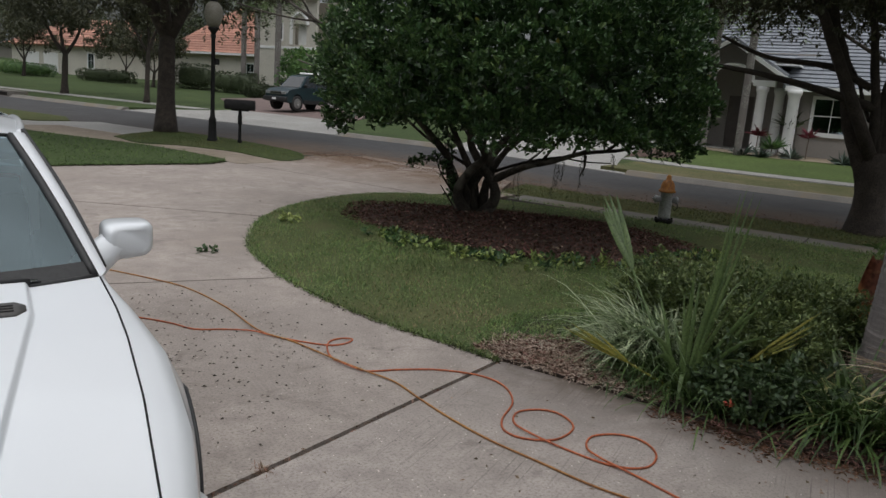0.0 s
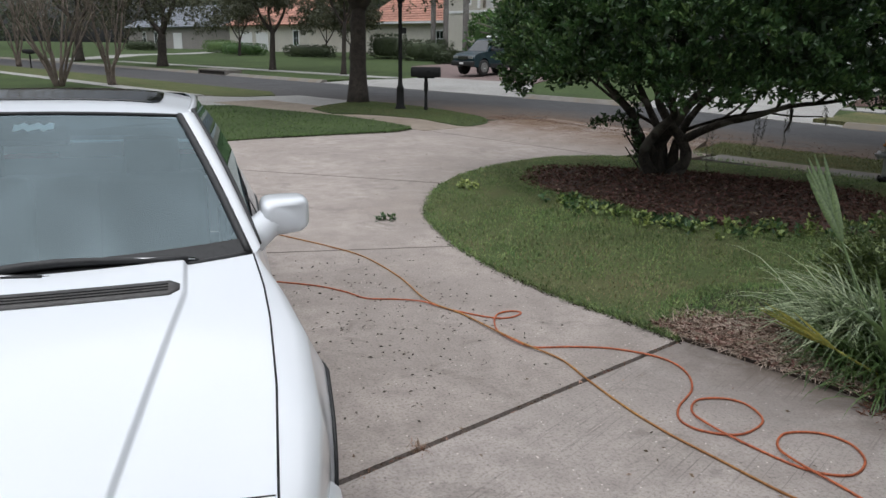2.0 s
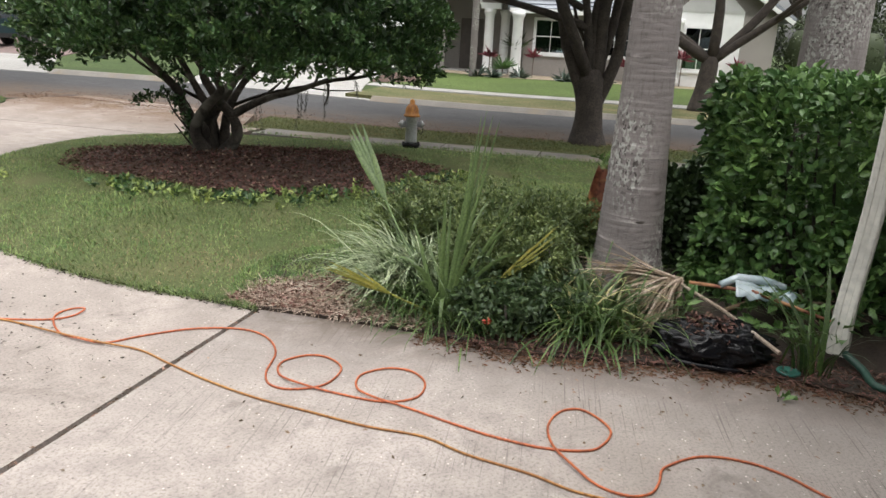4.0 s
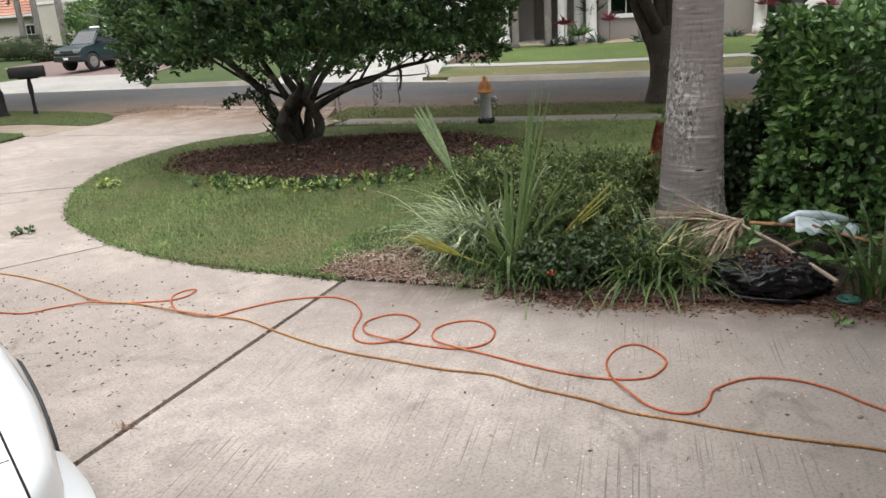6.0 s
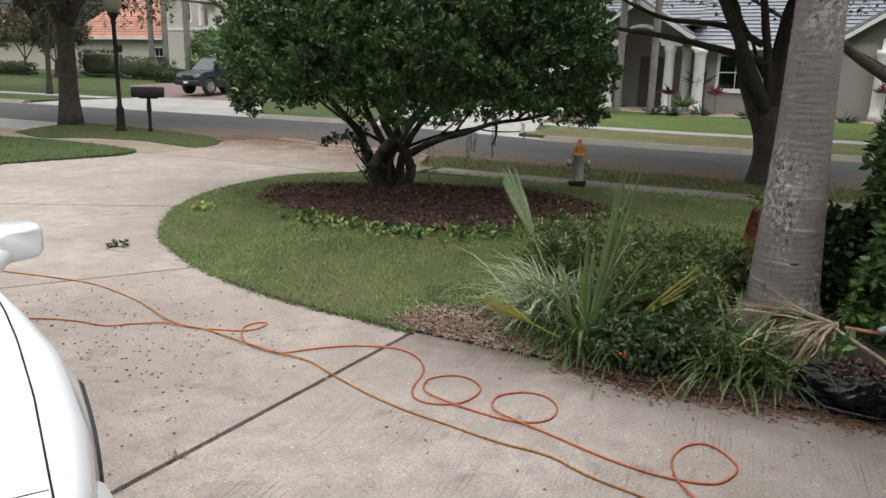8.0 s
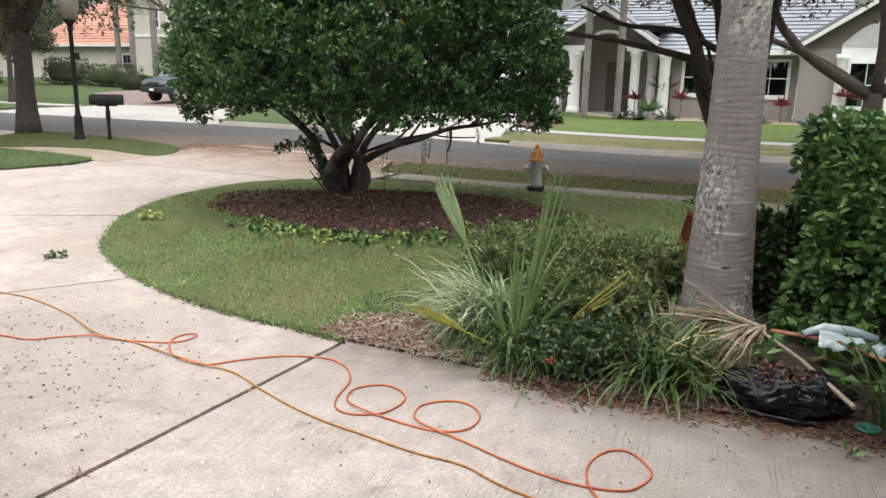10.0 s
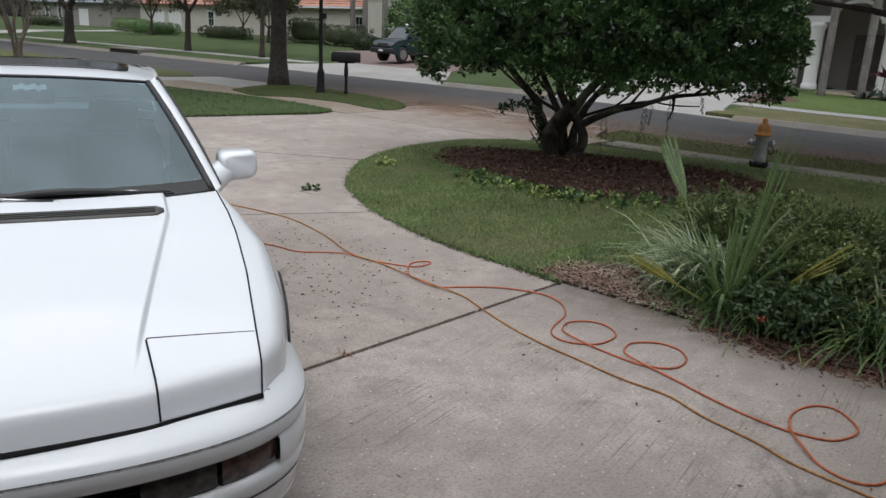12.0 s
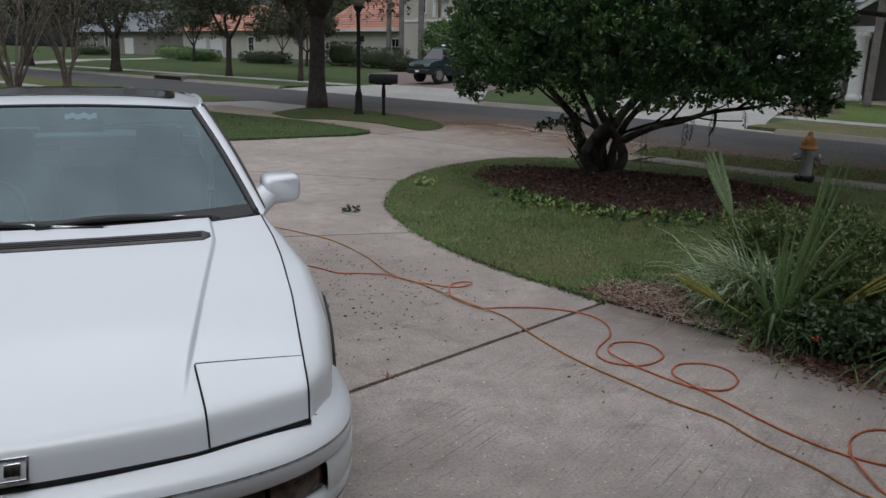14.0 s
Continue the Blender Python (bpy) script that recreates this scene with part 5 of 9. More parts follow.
    # low shoots at the foot
    q = np.vstack([np.array([place(-0.20 - 0.24 * t, r.normal(0, 0.05), 0.15 + 0.50 * t) for t in r.uniform(0, 1, 46)]) + r.normal(0, 0.035, (46, 3)),
                   np.array([place(-0.42 - 0.5 * t, r.normal(0, 0.06), 0.66 - 0.06 * t) for t in r.uniform(0, 1, 26)]) + r.normal(0, 0.03, (26, 3)),
                   np.array([place(-0.30 - 0.25 * t, 0.1, 0.7 + 0.5 * t) for t in r.uniform(0, 1, 30)]) + r.normal(0, 0.06, (30, 3))])
    array_mesh("sucker_leaves", *rosettes(q, np.tile((0, 0, 0.6), (len(q), 1)), 5, 0.07, 0.032, r, 0.9, True), "bush_leaf", ob)
    for off, z1, long_ in ((0.50, 0.60, 0.52), (0.56, 0.62, 0.40), (0.98, 0.73, 0.42), (1.02, 0.74, 0.30), (1.08, 0.76, 0.24), (1.32, 0.85, 0.40), (1.36, 0.85, 0.24), (1.7, 0.9, 0.2)):
        n = 70
        drop = np.linspace(0, long_, n)
        sway = 0.02 * np.sin(drop * 9 + off * 7)
        at2 = np.array(place(off, -0.06, z1)) + np.column_stack([sway + r.normal(0, 0.007, n), r.normal(0, 0.007, n), -drop])
        array_mesh("moss_strand", *leaves(at2, r.normal(0, 0.35, (n, 3)) + (0, 0, -1), 0.05, 0.006, r), "moss", ob, "grey moss hanging from the low limb")
    return ob


bush_tree()


def oak(name, base, label, trunk, limbs, crown, leaf, count, seed, bark="bark", leafmat="oak_leaf", per=6, extra=(), twigs=2):
    """A tree: trunk (height, radius, lean x, lean y), limbs that fork, and a crown of many small leaves."""
    x, y = base
    ob = thing(name, label, "tree", (x, y, land(x, y)))
    rn, r = random.Random(seed), np.random.RandomState(seed)
    h, rad, lx, ly = trunk
    bm = bmesh.new()
    pts = [(lx * (k / 8) ** 1.3, ly * (k / 8) ** 1.3, -0.1 + (h + 0.1) * k / 8) for k in range(9)]
    tube(bm, pts, [rad * (1.45 - 0.9 * min(1, k / 2.5) * 0.5 - 0.02 * k) * (1, 0.93, 0.6)[max(0, k - 6)] for k in range(9)], 12, 0.05, rn)
    top, tips = Vector(pts[-1]), []
    for (ex, ey, ez, r0) in limbs:
        tips += branching(bm, top + Vector((0, 0, -0.25)), (ex, ey, ez), r0, rn, twigs, 0.6)
    for line, r0, r1 in extra:
        s = smooth_line(line, 5)
        tube(bm, s, [r0 + (r1 - r0) * k / (len(s) - 1) for k in range(len(s))], 8, 0.07, rn)
    part("trunk", bm, bark, ob, "", True)
    sets = []
    cen, radii, bottom = crown
    clump = np.array([cen]) + r.normal(0, 0.5, (max(1, count // 90), 3)) * np.array(radii)
    clump = clump[clump[:, 2] > bottom]
    for c in clump:
        p, o = shell_points(c, np.array((0.26, 0.26, 0.2)) * max(radii), 60, r, -1, 0.3, 0.2, seed)
        sets.append(rosettes(p, o, per, leaf, leaf * 0.42, r, 1.1))
    if tips:
        tp = np.repeat(np.array([tuple(t) for t in tips]), 14, 0)
        tp = tp + r.normal(0, leaf * 2.2, tp.shape)
        sets.append(rosettes(tp, r.normal(0, 1, tp.shape), per, leaf, leaf * 0.42, r, 1.1))
    array_mesh("crown", *joined(*sets), leafmat, ob, "uneven crown of small leaves")
    return ob


oak("oak_tree", (12.0, 5.42), "oak with forked dark trunk and long low limbs on verge", (1.25, 0.25, -0.05, 0.0),
    [(-0.9, 1.3, 4.3, 0.10), (0.35, -0.6, 4.4, 0.09), (0.9, 0.4, 4.0, 0.10)],
    ((-0.2, 0.6, 4.45), (4.6, 4.6, 1.2), 3.72), 0.10, 36000, 21,
    extra=(([(-0.05, 0.09, 0.6), (-0.10, 0.19, 0.98), (-0.23, 0.41, 1.62), (-0.28, 0.51, 2.15), (-0.36, 0.64, 2.67), (-0.44, 0.79, 3.1), (-0.55, 0.95, 3.9)], 0.125, 0.085),
           ([(0.0, 0.0, 0.8), (0.05, -0.03, 1.25), (0.06, -0.02, 1.74), (0.05, -0.05, 2.27), (0.08, -0.13, 2.79), (0.1, -0.15, 3.3), (0.15, -0.2, 4.0)], 0.145, 0.08),
           ([(-0.04, 0.06, 1.0), (-0.14, 0.10, 1.86), (-0.17, 0.20, 2.43), (-0.19, 0.31, 3.03), (-0.26, 0.47, 3.8)], 0.08, 0.05),
           ([(0.05, -0.08, 0.7), (0.11, -0.20, 1.05), (0.18, -0.31, 1.5), (0.20, -0.35, 1.98), (0.23, -0.42, 2.67), (0.3, -0.5, 3.6)], 0.115, 0.08),
           ([(-0.10, 0.18, 1.7), (-0.16, 0.30, 1.98), (-0.24, 0.42, 2.35), (-0.5, 0.7, 2.9)], 0.035, 0.02),
           ([(-0.15, 0.1, 1.9), (-0.5, 0.75, 2.12), (-0.9, 1.6, 2.33), (-1.3, 2.6, 2.5)], 0.075, 0.03), ([(-0.2, 0.2, 2.2), (-0.4, 0.8, 2.5), (-0.7, 1.7, 2.62), (-0.9, 2.5, 2.95)], 0.06, 0.025)), twigs=2)
oak("oak_tree", road_xy(22.4, 3.4), "oak with dark spreading limbs before the house opposite", (1.6, 0.27, 0.1, -0.1),
    [(-1.6, 2.2, 3.9, 0.15), (1.2, -1.8, 4.0, 0.15), (0.3, -2.6, 3.2, 0.13), (-0.6, 2.6, 2.9, 0.12), (-0.3, 0.3, 5.0, 0.16)],
    ((0, 0, 5.6), (3.6, 3.6, 1.3), 4.0), 0.13, 5200, 22, twigs=2)
oak("oak_tree", (4.19, 19.36), "large oak with a thick dark trunk on the verge", (2.7, 0.225, 0.05, 0.0),
    [(-1.5, 0.3, 4.6, 0.2), (1.0, -0.6, 4.9, 0.2), (0.1, 1.4, 5.2, 0.18), (-0.6, -1.2, 4.4, 0.14)],
    ((-0.2, 0, 5.0), (4.4, 4.4, 1.7), 2.7), 0.14, 11000, 23, twigs=2)


def palm_trunk(base, radii, height, label):
    ob = thing("palm_tree", label, "palm tree", (*base, land(*base)))
    bm, rows = bmesh.new(), []
    rn, k, z = random.Random(5), 0, -0.05
    while z < height:
        t = z / height
        r = np.interp(z, (0, 0.25, 1.2, 2.2, height), radii)
        for dz, dr in ((0.0, 0.0), (0.02, 0.0012), (0.026, -0.0006)):
            rows.append([((r + dr + rn.uniform(-0.002, 0.002)) * math.cos(a), (r + dr + rn.uniform(-0.002, 0.002)) * math.sin(a), z + dz + 0.006 * math.sin(a * 2 + k)) for a in (2 * math.pi * q / 28 for q in range(28))])
        z += rn.uniform(0.03, 0.042)
        k += 1
    grid_faces(bm, rows, closed=True)
    part("trunk", bm, "palm_bark", ob, "ringed grey trunk with pale lichen", True)
    bm = bmesh.new()
    r = np.random.RandomState(31)
    sets = []
    for q in range(22):
        a, e = r.uniform(0, 6.28), r.uniform(0.1, 1.2)
        ribs = [np.array((math.cos(a) * 2.4 * t * math.cos(e * 0.5), math.sin(a) * 2.4 * t * math.cos(e * 0.5), height + 0.1 + 1.6 * e * t - 2.0 * t * t)) for t in np.linspace(0.1, 1, 14)]
        tube(bm, ribs, [0.03 - 0.0018 * j for j in range(14)], 5)
        pts = np.repeat(np.array(ribs), 6, 0)
        side = np.array((-math.sin(a), math.cos(a), 0))
        way = np.where(np.arange(len(pts))[:, None] % 2 == 0, side, -side) + np.array((math.cos(a), math.sin(a), -0.5)) * 0.5
        sets.append(leaves(pts, way, 0.6, 0.035, r))
    part("frond_rib", bm, "frond", ob)
    array_mesh("fronds", *joined(*sets), "frond", ob)
    return ob


PALM = (4.885, 1.09)
palm_trunk(PALM, (0.255, 0.205, 0.155, 0.13, 0.122), 5.2, "tall palm with a straight ringed grey trunk in the bed")
palm_trunk((8.7, 1.02), (0.36, 0.33, 0.30, 0.28, 0.26), 5.6, "second tall palm with a grey trunk behind the hedge")


def hedge(name, box_, label, leaf, count, mat, seed, round_=0.25, per=5, bark="bark", power=5, slim=0.52, wild=0, core=0.0):
    """A clipped shrub: stems inside and a skin of leaves."""
    x0, x1, y0, y1, z1 = box_
    cx, cy = (x0 + x1) / 2, (y0 + y1) / 2
    ob = thing(name, label, "hedge", (cx, cy, land(cx, cy)))
    r, rn = np.random.RandomState(seed), random.Random(seed)
    for k in range(min(14, max(5, int((x1 - x0) * (y1 - y0) * 4)))):
        bm = bmesh.new()
        fx, fy = rn.uniform(x0, x1) - cx, rn.uniform(y0, y1) - cy
        limb(bm, (fx * 0.7, fy * 0.7, -0.02), (fx * 0.85, fy * 0.85, z1 * 0.85), 0.015, 0.006, rn, 0.1, 5, 4)
        part("stem", bm, bark, ob, "", True)
    h = np.array(((x1 - x0) / 2, (y1 - y0) / 2, z1 / 2))
    if core:
        bm = bmesh.new()
        bmesh.ops.create_icosphere(bm, subdivisions=3, radius=1.0)
        for v in bm.verts:
            q = v.co * core / max(abs(c) for c in v.co) ** 0.6
            v.co = Vector((q.x * h[0], q.y * h[1], max(0.0, q.z * h[2] + z1 / 2)))
        part("inner_foliage", bm, mat, ob, "dense inner foliage", True)
    p = r.uniform(-1, 1, (count * 3, 3))
    m = (np.abs(p) ** power).sum(1)
    p = p[(m < 1.0)]
    m = (np.abs(p) ** power).sum(1)
    p = p[(m > 0.42) | (r.uniform(0, 1, len(p)) < 0.10)][:count]
    out = np.sign(p) * np.abs(p) ** 3
    lump = 1 + 0.05 * np.sin(5 * p[:, :1] * h[0] * 2 + 3 * p[:, 2:]) + 0.04 * np.sin(9 * p[:, 1:2] * h[1] + 2)
    at = p * h * lump + (0, 0, z1 / 2)
    at[:, 2] = np.maximum(at[:, 2], 0.04)
    sets = [rosettes(at, out, per, leaf, leaf * slim, r, 0.75, slim > 0.55)]
    if wild:
        # loose shoots that stand out of the mass
        tops = at[at[:, 2] > 0.45 * z1]
        for q in tops[r.randint(0, len(tops), wild)]:
            way = q * (0.9 / max(h[0], h[1]), 0.9 / max(h[0], h[1]), 0) + r.normal(0, 0.35, 3) + (0, 0, 1.0)
            way *= r.uniform(0.10, 0.24) / np.linalg.norm(way)
            t = np.linspace(0, 1, 11)[:, None]
            line = q + way * t + (0, 0, -0.05) * t * t
            sets.append(rosettes(line, np.tile(way / np.linalg.norm(way), (11, 1)), 3, leaf * 1.05, leaf * slim, r, 0.8, slim > 0.55))
    array_mesh("leaves", *joined(*sets), mat, ob, "")
    return ob


hedge("hedge", (5.0, 6.9, -2.6, 0.84, 1.33), "tall clipped hedge of broad shiny green leaves", 0.072, 9500, "hedge_leaf", 41, slim=0.60, wild=36, core=0.7, power=11)
hedge("shrub", (5.25, 6.3, 0.90, 1.30, 0.62), "low dark leafy shrub between the palm and the hedge", 0.07, 800, "dark_leaf", 42, slim=0.6, wild=16)
for k, (x0, x1, y0, y1, z) in enumerate(((3.7, 4.35, 1.15, 1.75, 0.40), (4.05, 4.75, 1.35, 2.1, 0.50), (3.95, 4.6, 1.95, 2.6, 0.44), (4.4, 4.95, 1.9, 2.4, 0.36), (4.45, 5.2, 1.35, 1.95, 0.42))):
    hedge("flowering_shrub", (x0, x1, y0, y1, z), "low sprawling shrub with fine dull green leaves in the bed", 0.040, 1200, "olive_leaf", 43 + 7 * k, per=6, power=2.2, slim=0.40, wild=130)
hedge("flowering_shrub", (3.42, 3.98, 0.94, 1.46, 0.24), "small dark shrub with one red flower by the drive", 0.04, 430, "dark_leaf", 44, per=6, power=2.2, wild=30)


def strap_clump(name, at, count, length, width, mat, label, seed, lean=0.75, spread=0.12, tips=None):
    ob = thing(name, label, "plant", (*at, bed_height(*at) + 0.01))
    r = np.random.RandomState(seed)
    root = np.column_stack([r.normal(0, spread, (count, 2)), np.zeros(count)])
    array_mesh("leaves", *blades(root, length, width, lean, r, 5, 0.55, np.arctan2(root[:, 1], root[:, 0]) + r.normal(0, 0.7, count)), mat, ob)
    if tips:
        k = count // 7
        array_mesh("dry_leaves", *blades(root[:k] * 1.1, length * 0.95, width, lean * 1.25, r, 5, 0.6), tips, ob, "yellowed leaf blades")
    return ob


for k, (x, y, n, ln) in enumerate(((4.02, 0.88, 230, 0.52), (4.16, 0.70, 150, 0.46), (4.25, 1.0, 170, 0.52))):
    strap_clump("lily_turf", (x, y), n, ln, 0.015, "lily", "arching clump of strap leaves with pale tips in the bed", 50 + k, 0.85, tips="tip_leaf")
for k, (x, y, n, ln) in enumerate(((3.94, 1.94, 330, 0.62), (3.80, 1.74, 240, 0.46), (3.80, 2.00, 300, 0.50), (3.70, 1.92, 130, 0.38))):
    strap_clump("variegated_grass", (x, y), n, ln, 0.015, "variegated" if k != 1 else "lily", "tuft of pale striped grass-like leaves", 60 + k, 0.58, 0.10)
for k, (x, y, n) in enumerate(((3.62, 1.80, 240), (3.54, 1.60, 240), (3.62, 1.36, 150), (4.3, 1.5, 60), (4.1, 2.1, 60), (4.4, 2.2, 60))):
    strap_clump("lily_turf", (x, y), n, 0.36 if k < 3 else 0.62, 0.010, "lily" if k < 3 else "olive_leaf", "dark arching strap-leaf clump beside the drive" if k < 3 else "thin grassy leaves rising through the shrubs", 70 + k, 0.9 if k < 3 else 0.5)
strap_clump("tall_grass", (4.3, -0.22), 34, 0.55, 0.016, "lily", "upright green strap leaves beside the rubbish", 79, 0.3, 0.05)
strap_clump("tall_grass", (3.95, 1.9), 5, 0.85, 0.006, "dry_grass", "single long dry arching stems", 80, 0.5, 0.1)


def fan_leaf(ob, foot, tip, mat, width, count, rn, stalk=0.45, open_=0.12, label="", droop=0.0):
    """One folded palm leaf: a stalk and narrow blades that open from its end."""
    a, b = Vector(foot), Vector(tip)
    way = (b - a).normalized()
    side = way.cross(Vector((0.72, 0.62, -0.3))).normalized()
    hub = a.lerp(b, stalk)
    bm = tubed([a, a.lerp(hub, 0.5), hub], [0.009, 0.007, 0.006], 6)
    length = (b - hub).length
    for k in range(count):
        f = (k / max(1, count - 1) - 0.5) * 2
        w = (way + side * f * open_ * 3 + Vector((rn.uniform(-.07, .07), rn.uniform(-.07, .07), rn.uniform(-.05, .05)))).normalized()
        ln = length * (1 - 0.3 * f * f) * rn.uniform(0.75, 1.08)
        nrm = w.cross(side).normalized()
        rows = []
        for j in range(6):
            t = j / 5
            p = hub + w * ln * t + Vector((0, 0, -droop * t * t * ln))
            h = width * (0.4 + 1.4 * t * (1 - t) * 2) * (1 - t) ** 0.35 * 0.5 if j < 5 else 0.001
            rows.append([p - side * h, p + nrm * h * 0.35, p + side * h])
        grid_faces(bm, rows)
    return part("frond", bm, mat, ob, label, True)


def strap_leaf(ob, foot, tip, width, bend, mat="frond"):
    """One long narrow leaf, folded along its middle, that arches towards its tip."""
    a, b = Vector(foot), Vector(tip)
    way = (b - a).normalized()
    side = way.cross(Vector((0.55, 0.8, 0.1))).normalized()
    fold, rows = way.cross(side).normalized(), []
    for j in range(10):
        t = j / 9
        p = a.lerp(b, t) + Vector((0, 0, bend * (math.sin(math.pi * t) - t * t * 0.9)))
        h = width * 0.5 * (0.45 + 0.75 * math.sin(math.pi * min(1, t * 0.8 + 0.12))) * (1 - t) ** 0.45
        rows.append([p - side * h, p + fold * h * 0.5, p + side * h])
    bm = bmesh.new()
    grid_faces(bm, rows)
    return part("leaf", bm, mat, ob, "", True)


def young_palm():
    ob = thing("young_palm", "young palm with upright narrow fronds and yellowed lower ones", "palm", (3.50, 1.45, bed_height(3.50, 1.45)))
    rn = random.Random(8)
    for k in range(9):
        lean = rn.uniform(-0.12, 0.34)
        tip = (0.08 + lean * 0.9, 0.06 - lean * 0.5 + rn.uniform(-0.12, 0.16), rn.uniform(0.48, 0.86) - 0.5 * abs(lean - 0.1))
        strap_leaf(ob, (rn.uniform(-0.035, 0.035), rn.uniform(-0.035, 0.035), 0.0), tip, rn.uniform(0.018, 0.03), rn.uniform(0.0, 0.05))
    for tip, w, bd in (((0.30, 0.02, 1.14), 0.026, 0.0), ((0.36, -0.03, 1.10), 0.024, 0.0), ((0.26, 0.05, 1.00), 0.022, 0.0), ((0.16, 0.12, 0.66), 0.026, 0.03), ((0.44, -0.20, 0.78), 0.020, 0.04), ((-0.18, -0.12, 0.10), 0.04, 0.16), ((-0.26, 0.10, 0.20), 0.034, 0.18), ((0.02, -0.22, 0.62), 0.03, 0.04), ((0.30, -0.34, 0.50), 0.026, 0.10), ((0.42, -0.16, 0.62), 0.026, 0.08), ((0.12, -0.42, 0.34), 0.024, 0.14), ((-0.22, 0.12, 0.42), 0.026, 0.10), ((-0.30, -0.02, 0.05), 0.034, 0.10), ((-0.10, 0.36, 0.40), 0.022, 0.12), ((0.5, 0.1, 0.7), 0.022, 0.1)):
        strap_leaf(ob, (0, 0, 0.02), tip, w, bd)
    fan_leaf(ob, (0.02, 0.04, 0.0), (0.04, 0.82, 1.02), "frond", 0.040, 9, rn, 0.58, 0.05, "frond that leans far out")
    fan_leaf(ob, (0.0, 0.0, 0.0), (0.33, 0.0, 1.08), "frond", 0.014, 4, rn, 0.34, 0.012)
    fan_leaf(ob, (0.02, 0.03, 0.02), (-0.40, 0.52, 0.30), "yellow_frond", 0.013, 11, rn, 0.42, 0.05, "yellowed frond")
    fan_leaf(ob, (0.04, -0.02, 0.02), (0.50, -0.38, 0.52), "yellow_frond", 0.013, 10, rn, 0.42, 0.04, "yellowed frond")
    return ob


young_palm()


def flower(at):
    ob = thing("flower", "single orange-red flower on the low shrub", "flower", at)
    r = np.random.RandomState(4)
    way = np.array([(math.cos(a) - 0.4, math.sin(a) - 0.6, 0.35) for a in np.linspace(0, 6.28, 9)[:-1]])
    array_mesh("petals", *leaves(np.zeros((8, 3)), way, 0.035, 0.026, r), "red_petal", ob)
    part("stalk", tubed([(0.05, 0.05, -0.10), (0, 0, 0)], 0.003, 5), "lily", ob)


flower((3.40, 1.09, 0.135))


def palm_sheath():
    ob = thing("palm_sheath", "fallen orange-brown palm leaf sheath leaning on the trunk", "palm sheath", (5.07, 1.27, bed_height(5.07, 1.27) + 0.17))
    bm, rows = bmesh.new(), []
    for k in range(12):
        t = k / 11
        w = 0.078 * (0.50 + 0.55 * math.sin(math.pi * min(1, 0.10 + 0.72 * t)))
        rows.append([(-0.05 + 0.07 * t + 0.06 * math.cos(a) - 0.02, 0.16 - 0.03 * t + 0.95 * w * math.sin(a), 0.03 + 0.45 * t + 0.02 * math.sin(5 * a)) for a in np.linspace(-1.9, 1.9, 11)])
    grid_faces(bm, rows)
    bmesh.ops.solidify(bm, geom=bm.faces[:], thickness=0.012)
    part("sheath", bm, "boot", ob, "curled leathery sheath", True)
    r = np.random.RandomState(6)
    array_mesh("fern", *leaves(r.normal(0, 0.025, (30, 3)) + (0.05, 0.15, 0.50), r.normal(0, 0.6, (30, 3)) + (0, 0, 0.8), 0.09, 0.02, r), "young_leaf", ob, "small bright fern on top")


palm_sheath()


